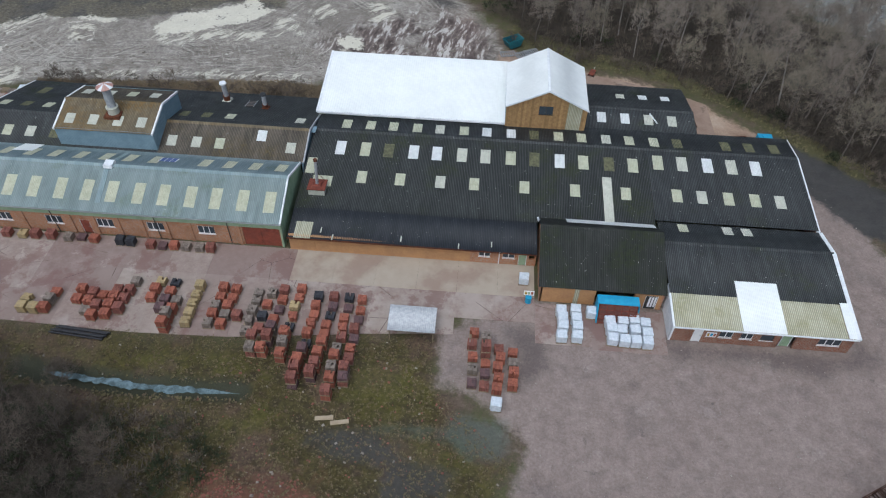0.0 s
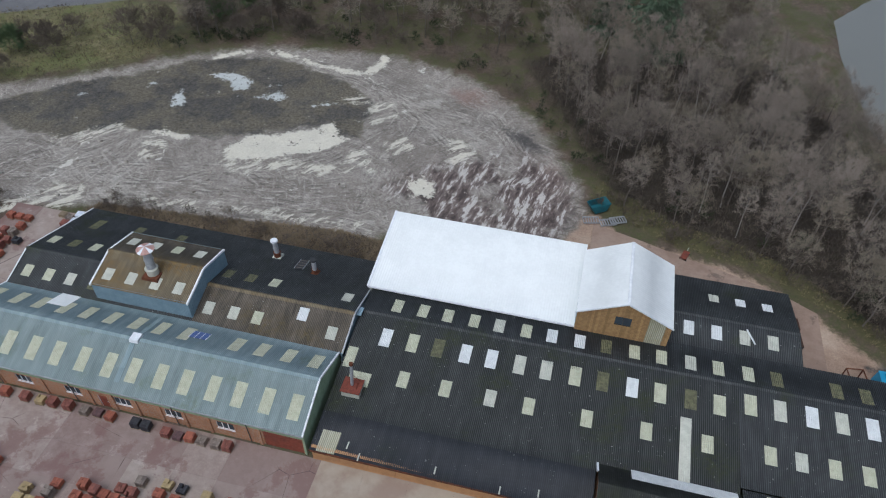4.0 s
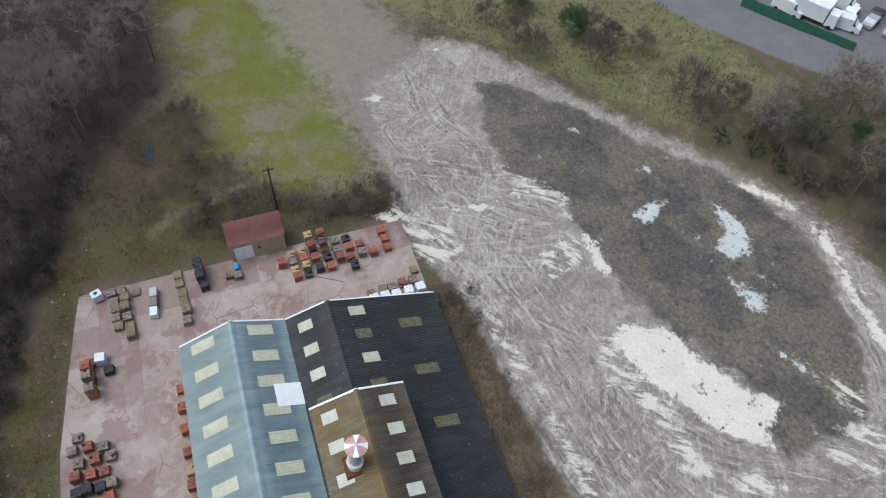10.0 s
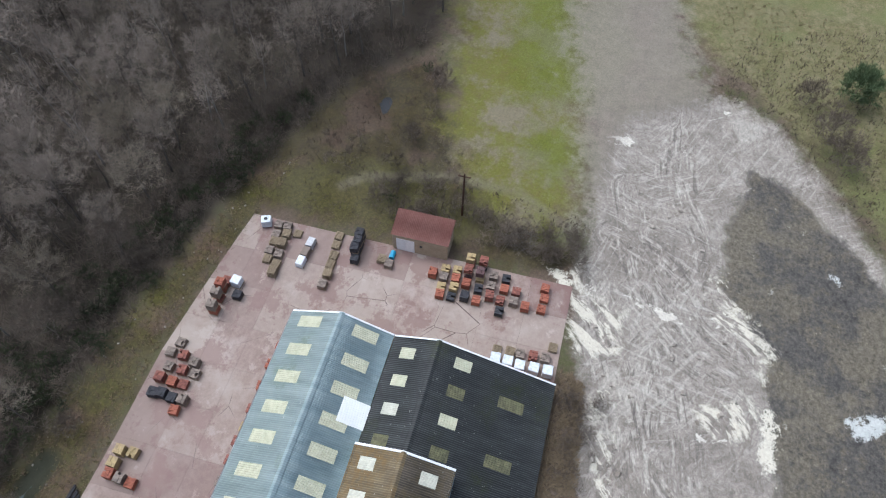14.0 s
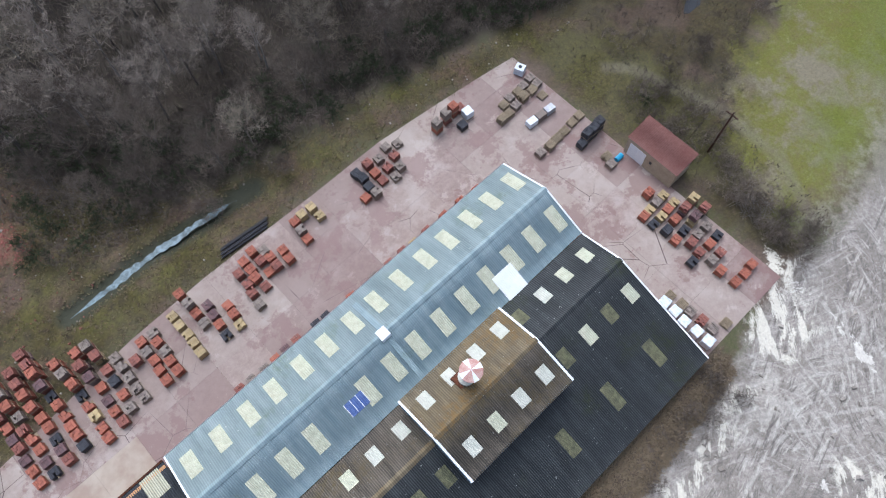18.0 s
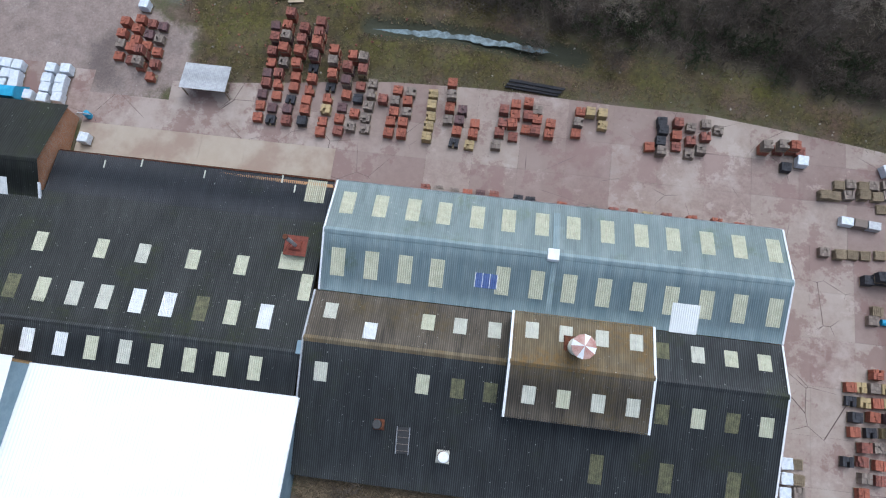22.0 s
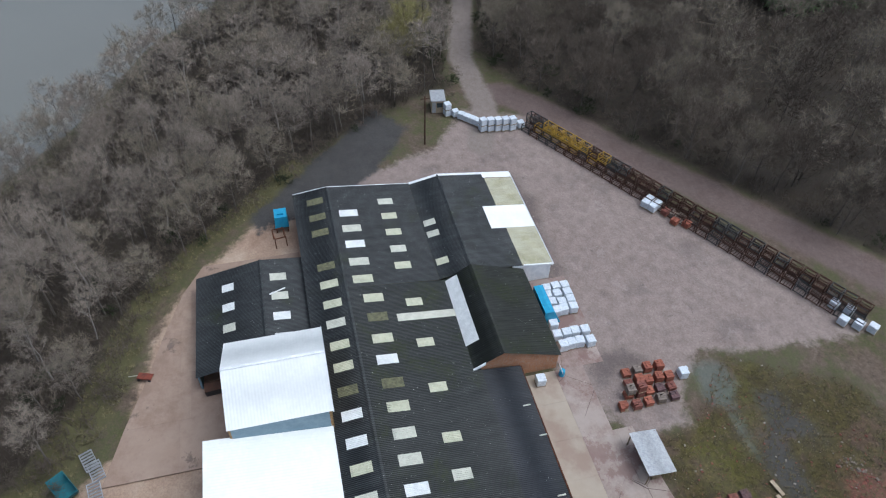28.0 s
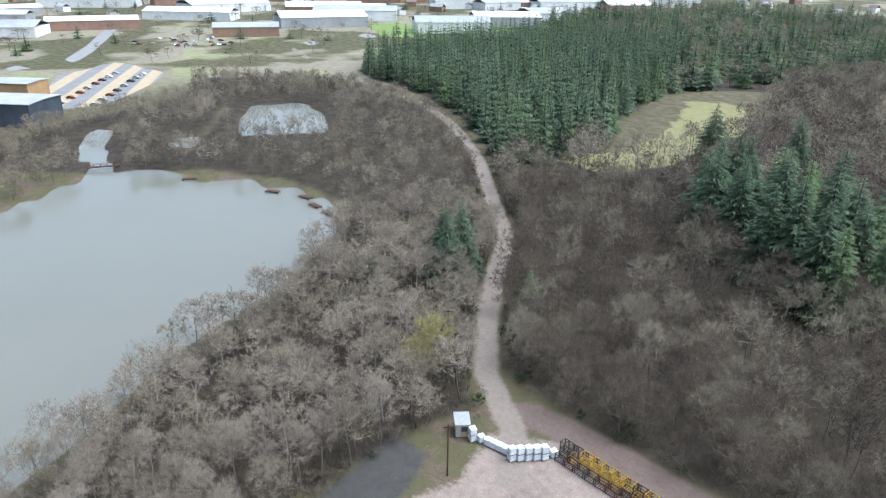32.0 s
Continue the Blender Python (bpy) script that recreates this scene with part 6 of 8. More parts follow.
MAT["twig"] = twig_mat("bare_brown_twigs", (0.195, 0.166, 0.126), (0.275, 0.238, 0.188))
MAT["twig_red"] = twig_mat("russet_bare_twigs", (0.208, 0.175, 0.146), (0.285, 0.245, 0.206))
MAT["twig_green"] = twig_mat("willow_green_twigs", (0.27, 0.245, 0.095), (0.33, 0.30, 0.135))
MAT["needle"] = twig_mat("dark_green_needles", (0.070, 0.108, 0.066), (0.108, 0.150, 0.092))
MAT["needle_pale"] = twig_mat("mid_green_needles", (0.085, 0.128, 0.060), (0.125, 0.172, 0.084))
MAT["ivy"] = twig_mat("dark_evergreen_leaves", (0.026, 0.036, 0.018), (0.05, 0.062, 0.028))


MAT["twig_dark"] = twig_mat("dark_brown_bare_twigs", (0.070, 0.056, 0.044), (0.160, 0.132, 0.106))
MAT["stem"] = twig_mat("dark_dead_stems", (0.075, 0.060, 0.047), (0.115, 0.095, 0.075))


def to_mesh(name, data, mat, smooth_=False):
    m_ = bpy.data.meshes.new(name)
    m_.from_pydata([tuple(p) for p in data[0]], [], data[1])
    m_.materials.append(MAT[mat])
    return m_


rng = random.Random(11)
KINDS = {}
for key, count, make, wood_mat, leaf_mat in (
    ("oak", 4, lambda: bare_tree(rng, 11.0, 11, 210, 14, 0.05, 0.29, 0.22), "bark", "twig"),
    ("alder", 4, lambda: bare_tree(rng, 13.0, 11, 210, 15, 0.06, 0.235, 0.27), "bark", "twig_red"),
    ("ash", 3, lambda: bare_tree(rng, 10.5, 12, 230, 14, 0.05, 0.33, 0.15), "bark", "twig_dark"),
    ("birch", 3, lambda: bare_tree(rng, 13.0, 9, 150, 14, 0.16, 0.17, 0.36, 5, 0.016), "birch", "twig_red"),
    ("willow", 2, lambda: bare_tree(rng, 8.0, 14, 240, 16, 0.03, 0.42, 0.04, 5, 0.022), "bark", "twig_green"),
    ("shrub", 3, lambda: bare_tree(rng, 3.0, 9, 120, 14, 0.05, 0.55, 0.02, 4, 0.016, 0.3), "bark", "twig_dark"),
    ("bush", 2, lambda: bare_tree(rng, 3.2, 9, 150, 20, 0.05, 0.5, 0.02, 4, 0.035, 0.3), "bark", "needle_pale"),
    ("spruce", 3, lambda: conifer(rng, 15.0, 26, 12, 5, 0.33), "rust_dark", "needle"),
    ("pine", 2, lambda: conifer(rng, 13.0, 23, 11, 5, 0.30), "rust_dark", "needle_pale"),
):
    KINDS[key] = [[(to_mesh("trunk", a, wood_mat), to_mesh("crown", b2, leaf_mat)) for a, b2 in [make()]][0] for _ in range(count)]

LABELS = {"oak": ("bare spreading tree with grey-brown winter twigs", "tree"), "alder": ("slender bare tree with russet winter twigs", "tree"),
          "ash": ("bare tree with dark brown winter twigs", "tree"), "birch": ("leaning birch with pale bark and bare twigs", "tree"), "willow": ("yellow-green willow bush without leaves", "tree"),
          "shrub": ("leafless brown shrub of fine tangled twigs", "shrub"), "bush": ("rounded green evergreen bush on the slope", "shrub"), "spruce": ("dark green spruce with drooping boughs", "tree"), "pine": ("mid-green conifer with drooping boughs", "tree")}


def plant(kind, x, y, size=1.0):
    pick = rng.choice(KINDS[kind])
    name = {"shrub": "shrub", "bush": "shrub", "spruce": "conifer", "pine": "conifer"}.get(kind, "bare_tree")
    z = float(ground_height(np.array([x]), np.array([y]))[0])
    t = tagged(new(name), *LABELS[kind], group="woodland " + name.replace("_", " ") + "s")
    t.matrix_basis = Matrix.LocRotScale((x, y, z), Euler((0, 0, rng.uniform(0, 6.28))), (size * rng.uniform(0.9, 1.1), size * rng.uniform(0.9, 1.1), size))
    child(new("trunk", pick[0]), t)
    child(new("crown", pick[1]), t)
    return t


def scatter(poly, gap, seed, keep=None):
    r = random.Random(seed)
    xs, ys = [p[0] for p in poly], [p[1] for p in poly]
    out = []
    y = min(ys)
    while y < max(ys):
        x = min(xs)
        while x < max(xs):
            out.append((x + r.uniform(-0.45, 0.45) * gap, y + r.uniform(-0.45, 0.45) * gap))
            x += gap
        y += gap
    a = np.array(out)
    ok = inside(poly, a[:, 0], a[:, 1]) > 0
    for line in TRACKS:
        ok &= along(line, a[:, 0], a[:, 1]) > 2.9
    ok &= along(STREAM, a[:, 0], a[:, 1]) > 2.5
    for key in ("lake", "pond", "inlet", "pool", "hollow"):
        ok &= inside(AREAS[key], a[:, 0], a[:, 1]) < (-0.5 if key == "lake" else -3.5)
    for key in ("clay", "gravel", "sandy", "grass", "pale", "field"):
        ok &= inside(AREAS[key], a[:, 0], a[:, 1]) < -1.0
    return a[ok]


def low_tree(kind, r, far=False):
    """A light copy of a tree for far woods."""
    if kind in ("spruce", "pine"):
        return conifer(r, 15.0 if kind == "spruce" else 13.0, 10, 7, 2, 0.22) if far else conifer(r, 14.0, 16, 8, 3)
    h, wide, first = {"oak": (11, 0.30, 0.22), "alder": (13, 0.235, 0.27), "birch": (13, 0.19, 0.34), "willow": (8, 0.42, 0.05), "shrub": (3.0, 0.6, 0.02), "thicket": (2.2, 0.7, 0.0), "ash": (10.5, 0.34, 0.15)}[kind]
    if kind in ("shrub", "thicket"):
        return bare_tree(r, h, 3, 26, 8, 0.05, wide, first, 3, 0.035 if kind == "shrub" else 0.06, 0.34)
    if far:
        return bare_tree(r, h, 4, 46, 6, 0.05, wide, first, 3, 0.07, 0.36)
    return bare_tree(r, h, 6, 125 if kind == "ash" else 90, 10, 0.06, wide, first, 3, 0.037, 0.24 if kind == "ash" else 0.30)


LOW = {}


def woodland(name, label, points, mix, seed, size=(0.8, 1.2), wide=1.0, far=False):
    """Many trees in one mesh, for woods that nobody could count."""
    r = random.Random(seed)
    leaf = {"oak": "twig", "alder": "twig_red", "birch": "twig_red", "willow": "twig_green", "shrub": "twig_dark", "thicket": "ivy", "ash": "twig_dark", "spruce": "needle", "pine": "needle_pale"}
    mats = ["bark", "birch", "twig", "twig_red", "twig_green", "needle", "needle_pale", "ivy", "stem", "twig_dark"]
    vs, tones, fs4, fs3, m4, m3, base = [], [], [], [], [], [], 0
    if not len(points):
        return
    zs = ground_height(points[:, 0], points[:, 1])
    for (x, y), z in zip(points, zs):
        kind = r.choice(mix)
        if (kind, far, 0) not in LOW:
            for k in range(4):
                a, b2 = low_tree(kind, r, far)
                LOW[kind, far, k] = (np.array([tuple(p) for p in a[0]]), np.array(a[1]), np.array([tuple(p) for p in b2[0]]), np.array(b2[1]))
        a, fa, b2, fb = LOW[kind, far, r.randrange(4)]
        q, s = r.uniform(0, 6.28), r.uniform(*size)
        rot = np.array([[math.cos(q), -math.sin(q), 0], [math.sin(q), math.cos(q), 0], [0, 0, 1]]) * s
        rot[:2] *= wide
        tone_ = r.random()
        for part_, f_, dst, md, m_ in ((a, fa, fs4, m4, 1 if kind == "birch" else 8 if kind in ("spruce", "pine") else 0), (b2, fb, fs3, m3, mats.index(leaf[kind]))):
            vs.append(part_ @ rot.T + (x, y, z))
            tones.append(np.full(len(part_), tone_))
            dst.append(f_ + base)
            md.append(np.full(len(f_), m_))
            base += len(part_)
    v = np.concatenate(vs)
    f4, f3 = np.concatenate(fs4), np.concatenate(fs3)
    m_ = bpy.data.meshes.new(name)
    m_.vertices.add(len(v))
    m_.vertices.foreach_set("co", v.ravel())
    m_.loops.add(f4.size + f3.size)
    m_.loops.foreach_set("vertex_index", np.concatenate([f4.ravel(), f3.ravel()]))
    m_.polygons.add(len(f4) + len(f3))
    m_.polygons.foreach_set("loop_start", np.concatenate([np.arange(len(f4)) * 4, f4.size + np.arange(len(f3)) * 3]))
    m_.polygons.foreach_set("material_index", np.concatenate(m4 + m3).astype(np.int32))
    m_.update(calc_edges=True)
    m_.attributes.new("tone", "FLOAT", "POINT").data.foreach_set("value", np.concatenate(tones))
    for k in mats:
        m_.materials.append(MAT[k])
    tagged(new(name, m_), label, "woodland", kind="stuff")


for x, y in scatter(SOUTH, 4.5, 1):
    if y > -37 - 6 * (x < -60) and x > -90:
        edge = float(inside(SOUTH, np.array([x]), np.array([y]))[0])
        plant(rng.choice(["oak", "alder", "alder", "birch"]) if edge > (9 if x > -35 else 5) else rng.choice(["ash", "ash", "shrub"]) if edge > 2.5 else rng.choice(["shrub", "ash", "shrub"]), x, y, rng.uniform(0.7, 1.0) if edge > 5 else rng.uniform(0.5, 0.85))
sp = scatter(SOUTH, 4.6, 2)
woodland("south_wood", "dense leafless winter wood", sp[(((sp[:, 1] < -36) & ((sp[:, 0] > -60) | (sp[:, 1] < -42))) | (sp[:, 0] < -89)) & (sp[:, 0] > -128) & (sp[:, 1] > -80)], ["oak", "alder", "alder", "birch"], 3, (0.75, 1.1), 1.1)
EDGE = [(2, -24), (-8, -21.5), (-20, -19.3), (-42, -16.5), (-56, -13), (-70, -9), (-74, -14), (-56, -20), (-40, -25), (-22, -29), (-12, -36), (-8, -44), (2, -46), (-3, -36), (-2, -30)]
woodland("undergrowth", "dark evergreen bramble and ivy under the wood's edge", scatter(EDGE, 1.9, 21), ["thicket", "thicket", "shrub"], 22, (0.4, 1.0))
HUT_SIDE = [(-57.5, 2), (-57, 6), (-58, 13), (-64, 13.5), (-72, 8.5), (-80, 5), (-86, 3), (-78, -5), (-68, -8), (-60, -4)]
woodland("hut_scrub", "leafless scrub and bramble round a small pool", scatter(HUT_SIDE, 3.3, 23), ["shrub", "shrub", "thicket", "shrub"], 24, (0.5, 1.0))
for x, y in scatter(EAST, 4.3, 4):
    if x < 80:
        plant(rng.choice(["alder", "alder", "alder", "birch", "oak", "oak"]), x, y, rng.uniform(0.65, 0.95))
ep = scatter(EAST, 3.7, 5)
woodland("lakeside_wood", "leafless wood between the track and the lake", ep[ep[:, 0] >= 79], ["oak", "alder", "oak", "alder", "oak", "birch", "shrub"], 6, (0.55, 0.9), 1.3)
for x, y in scatter(RAILS, 4.9, 7):
    if x < 104 and y > -50:
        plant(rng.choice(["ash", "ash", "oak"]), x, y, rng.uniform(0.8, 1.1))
rp = scatter(RAILS, 6.2, 8)
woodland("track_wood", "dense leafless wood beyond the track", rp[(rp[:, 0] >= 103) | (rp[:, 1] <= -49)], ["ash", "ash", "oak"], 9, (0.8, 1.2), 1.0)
woodland("north_wood", "leafless wood and scrub behind the clay field", scatter(NORTH, 4.0, 10), ["shrub", "shrub", "ash", "alder", "oak"], 11, (0.65, 1.05))
woodland("north_scrub", "low brown and green scrub behind the clay field", scatter(NORTH, 4.2, 91), ["shrub", "thicket", "shrub"], 92, (0.35, 0.9))
woodland("pond_wood", "leafless scrub round the ponds", scatter(FAR, 4.8, 12), ["oak", "ash", "shrub", "oak"], 13, (0.5, 0.85), 1.1, True)
SHORE = [(200, 101), (207, 97), (232, 85), (240, 118), (262, 132), (240, 175), (170, 165), (168, 148)]
woodland("shore_scrub", "leafless scrub along the lake shore", scatter(SHORE, 5.0, 28), ["shrub", "oak", "oak"], 29, (0.6, 0.9), 1.2, True)
woodland("bank_wood", "leafless scrub on the lake's far bank", scatter(BANK, 4.6, 25), ["oak", "shrub", "oak"], 26, (0.5, 0.85), 1.1, True)
woodland("far_wood", "leafless wood on the far slope", scatter(FAR2, 8.0, 14), ["oak", "ash"], 15, (0.9, 1.3), 1.3, True)
woodland("conifer_plantation", "dense dark green conifer plantation", scatter(PINES, 7.4, 16), ["spruce", "spruce", "pine"], 17, (1.1, 1.6), 1.0, True)
woodland("conifer_belt", "dark conifers along the far slope", scatter(PINES2, 14.0, 18), ["spruce", "pine", "pine", "oak"], 19, (1.1, 1.6), 1.7, True)
for x, y, kind, s in ((-81.5, 63, "bush", 1.6), (-82.6, 53.9, "shrub", 1.7), (-79.2, 55.7, "shrub", 1.5), (-77.2, 67.2, "shrub", 1.5), (-74.6, 71.2, "shrub", 1.4), (-62.8, 71.7, "shrub", 2.3), (-59.3, 77, "shrub", 1.7), (-53.4, 78.3, "shrub", 1.5), (-51.1, 84, "bush", 1.7), (-48.4, 90.8, "bush", 1), (-55.8, 90.5, "shrub", 1.3), (-42, 82.7, "shrub", 1.6), (-38.8, 86.4, "shrub", 1.7), (-88.7, 51.5, "shrub", 1.3), (-80, 65.9, "shrub", 1.6), (-90.9, 57.3, "bush", 1.7), (-73.6, 63.5, "shrub", 1.8), (-57.4, 71.7, "shrub", 1.8), (-44, 78, "shrub", 1.7), (-32.4, 80.8, "shrub", 1.7), (-118, 2, "spruce", 1), (-112, -4, "spruce", 0.9), (-69, 4, "shrub", 0.9), (-80, 5, "shrub", 1), (-101, 78, "shrub", 1.4), (-54, 81, "shrub", 1.3), (-48, 83, "oak", 0.6)):
    plant(kind, x, y, s)
for x, y, s in ((23, 101.6, 1.1), (29.7, 92.5, 1.2), (23.6, 120.1, 1.1), (33, 92.9, 1), (27.7, 133.2, 1.3), (14.6, 124.6, 1)):
    plant("spruce", x, y, s)
for x, y, kind, s in ((-21, -21.3, "ash", 0.8), (-25.1, -21.6, "oak", 0.75), (-17.2, -18.7, "shrub", 1), (-25.5, -16.8, "shrub", 0.9), (-14.5, -24.6, "ash", 0.7)):
    plant(kind, x, y, s)
GROVE = [(100, -82), (116, -77), (124, -77), (148, -79), (166, -92), (160, -104), (140, -112), (116, -108), (96, -94)]
for x, y in scatter(GROVE, 7.2, 27):
    plant(rng.choice(["spruce", "spruce", "pine"]), x, y, rng.uniform(1.45, 1.95))
for x, y, s in ((183, -133, 1.6), (205, -118, 1.5), (171, -108, 1.4)):
    plant("spruce", x, y, s)
plant("spruce", 134, -15.5, 1.25)
plant("spruce", 131, -12, 1.1)
plant("spruce", 139, -13, 1.1)
plant("pine", 113.4, -24.6, 0.85)
plant("pine", 138.5, 4.4, 0.6)
plant("willow", 99.5, -3.0, 1.2)
plant("willow", 96, 0.5, 0.95)

BRAMBLE = [[(-42, 28.0), (-4, 27.6), (-3, 31), (-42, 31.5)], [(-60, 13.5), (-57, 13.5), (-55, 27.5), (-60, 26)], [(-62, 2), (-57, 2), (-57, 13), (-64, 13)], [(24, 47), (34, 42), (48, 38.5), (56, 33), (63, 25.5), (66, 27), (58, 36), (48, 42.5), (34, 46.5), (26, 52)]]
for k, poly in enumerate(BRAMBLE):
    r = random.Random(40 + k)
    xs, ys = [p[0] for p in poly], [p[1] for p in poly]
    pts = np.array([(r.uniform(min(xs), max(xs)), r.uniform(min(ys), max(ys))) for _ in range(500)])
    pts = pts[inside(poly, pts[:, 0], pts[:, 1]) > 0][:55]
    woodland("bramble_scrub", "low brown bramble and dead stems", pts, ["shrub"], 50 + k, (0.3, 0.75))

def brush(name, label, poly, count, height, mat, seed):
    """Loose upright stems and dead growth on a wood's floor."""
    r = random.Random(seed)
    xs, ys = [p[0] for p in poly], [p[1] for p in poly]
    pts = np.array([(r.uniform(min(xs), max(xs)), r.uniform(min(ys), max(ys))) for _ in range(count * 3)])
    ok = inside(poly, pts[:, 0], pts[:, 1]) > 0
    for line in (*TRACKS, STREAM):
        ok &= along(line, pts[:, 0], pts[:, 1]) > 2.6
    ok &= np.maximum(inside(AREAS["lake"], pts[:, 0], pts[:, 1]), inside(AREAS["clay"], pts[:, 0], pts[:, 1])) < -0.3
    pts = pts[ok][:count]
    v, f = [], []
    for (x, y), h in zip(pts, ground_height(pts[:, 0], pts[:, 1])):
        for _ in range(4):
            a, q, u = r.uniform(0, 6.28), r.uniform(*height), r.uniform(0.03, 0.07)
            px, py = x + r.uniform(-0.5, 0.5), y + r.uniform(-0.5, 0.5)
            k = len(v)
            v += [(px - math.sin(a) * u, py + math.cos(a) * u, h - 0.05), (px + math.sin(a) * u, py - math.cos(a) * u, h - 0.05), (px + math.cos(a) * q * r.uniform(0.2, 1.0), py + math.sin(a) * q * r.uniform(0.2, 1.0), h + q * r.uniform(0.3, 1.0))]
            f.append((k, k + 1, k + 2))
    m_ = bpy.data.meshes.new(name)
    m_.from_pydata(v, [], f)
    m_.materials.append(MAT[mat])
    tagged(new(name, m_), label, "undergrowth", kind="stuff")


brush("wood_floor_stems", "dead stems and saplings on the wood floor", [(-5, -22), (-20, -20), (-58, -14), (-90, 0), (-95, -50), (0, -60), (4, -44)], 9000, (0.5, 1.8), "stem", 61)
brush("wood_floor_stems", "dead stems and saplings on the wood floor", EAST, 14000, (0.5, 1.8), "stem", 62)
brush("wood_floor_stems", "dead stems and saplings on the wood floor", RAILS, 8000, (0.5, 1.8), "stem", 63)
brush("dead_growth", "tangled dead grass and bramble stems", [(-56, 22), (-58, 28), (-86, 44), (-60, 64), (-56, 74), (-66, 90), (-110, 70), (-100, 44), (-62, 30), (-66, 8), (-90, 3), (-70, -10), (-56, -10)], 3500, (0.2, 0.6), "stem", 64)
TOWN = [(440, 40), (520, 250), (700, 420), (1300, 500), (1500, -100), (1300, -700), (900, -600), (760, -240), (600, -50)]
woodland("town_trees", "leafless trees and hedges among the far houses", scatter(TOWN, 40.0, 71), ["oak", "oak", "ash", "pine"], 72, (0.6, 1.0), 2.2, True)
for k, poly in enumerate(([(24, 50), (14, 66), (2, 77), (-15, 82), (-40, 79), (-54, 72), (-57, 76), (-40, 84), (-12, 87), (6, 81), (20, 68), (30, 52)], [(62, 27), (48, 43), (34, 48), (36, 52), (52, 46), (66, 30), (78, 15), (84, 6), (80, 4), (72, 16)], [(86, -19), (74, -26.5), (52, -42), (30, -57), (26, -62), (50, -47), (74, -32), (90, -24), (112, -27), (134, -36), (136, -32), (114, -23)])):
    woodland("edge_scrub", "brown leafless scrub along the wood's edge", scatter(poly, 2.3, 80 + k), ["shrub", "shrub", "shrub", "thicket"], 84 + k, (0.4, 1.0))

near_track = [(x, y) for x in np.arange(84, 235, 1.9) for y in np.arange(-56, -2, 1.9)]
near_track = np.array(near_track) + np.random.RandomState(6).uniform(-0.8, 0.8, (len(near_track), 2))
gap_ = along(TRACKS[0], near_track[:, 0], near_track[:, 1])
near_track = near_track[(gap_ > 2.9) & (gap_ < 6.0) & (along(TRACKS[1], near_track[:, 0], near_track[:, 1]) > 3.6)]
woodland("track_scrub", "leafless brown scrub close along the track", near_track, ["shrub", "shrub", "thicket"], 93, (0.4, 0.95))

# ---- pallets of clay goods ----


def pallet_mesh():
    return Build().prism([(-0.52, 0), (-0.40, 0), (-0.40, 0.11), (-0.06, 0.11), (-0.06, 0), (0.06, 0), (0.06, 0.11), (0.40, 0.11), (0.40, 0), (0.52, 0), (0.52, 0.135), (-0.52, 0.135)], "x", -0.55, 0.55)


def goods_mesh(seed, h, rows, cols, tiers):
    """A stack of clay goods set on edge in rows, with uneven tops, gaps and a few that lean."""
    r = random.Random(seed)
    b = Build()
    w, d, t = 1.04 / cols, 1.0 / rows, h / tiers
    for k in range(tiers):
        last = k == tiers - 1
        for i in range(cols):
            for j in range(rows):
                if last and r.random() < 0.04:
                    continue
                x, y, z = -0.52 + i * w, -0.5 + j * d, 0.137 + k * t
                a, c_ = r.uniform(0.004, 0.014), r.uniform(-0.012, 0.012)
                lift_ = r.uniform(-0.035, 0.015) if last else 0.0
                b.box(x + a + c_, x + w - a + c_, y + a, y + d - a, z, z + t - 0.006 + lift_, pose(0, 0, 0, r.uniform(-1.5, 1.5) if last else 0, 0, r.uniform(-2.0, 2.0)))
    for _ in range(r.choice([0, 0, 0, 2, 3])):
        s_ = r.uniform(0.10, 0.2)
        b.box(-s_, s_, -s_ * 0.45, s_ * 0.45, 0, 0.05, pose(r.uniform(-0.35, 0.35), r.uniform(-0.35, 0.35), 0.137 + h + 0.01, r.uniform(-8, 8), r.uniform(-8, 8), r.uniform(0, 180)))
    return b


def slatted_mesh(seed, n):
    """Empty pallets laid one on another, with open slatted decks."""
    r = random.Random(seed)
    b = Build()
    for k in range(n):
        z, m_ = 0.137 + 0.15 * k, pose(r.uniform(-0.04, 0.04), r.uniform(-0.04, 0.04), 0, 0, 0, r.uniform(-4, 4))
        for y in (-0.48, -0.05, 0.38):
            b.box(-0.52, 0.52, y, y + 0.10, z, z + 0.10, m_)
        for i in range(6):
            x = -0.53 + i * 0.19
            b.box(x, x + 0.11, -0.5, 0.5, z + 0.102, z + 0.125, m_)
    return b


def wrapped_mesh(seed):
    r = random.Random(seed)
    me_ = bpy.data.meshes.new("wrapped_load")
    bm = bmesh.new()
    bmesh.ops.create_cube(bm, size=1.0)
    bmesh.ops.subdivide_edges(bm, edges=bm.edges, cuts=3, use_grid_fill=True)
    for v in bm.verts:
        v.co = Vector((v.co.x * 1.04 + r.uniform(-0.02, 0.02), v.co.y * 1.0 + r.uniform(-0.02, 0.02), (v.co.z + 0.5) * 1.0 + 0.137 + r.uniform(-0.015, 0.015)))
    bmesh.ops.bevel(bm, geom=[e for e in bm.edges if e.calc_face_angle(0) > 1.0], offset=0.05, segments=1, affect="EDGES")
    bm.to_mesh(me_)
    bm.free()
    return me_


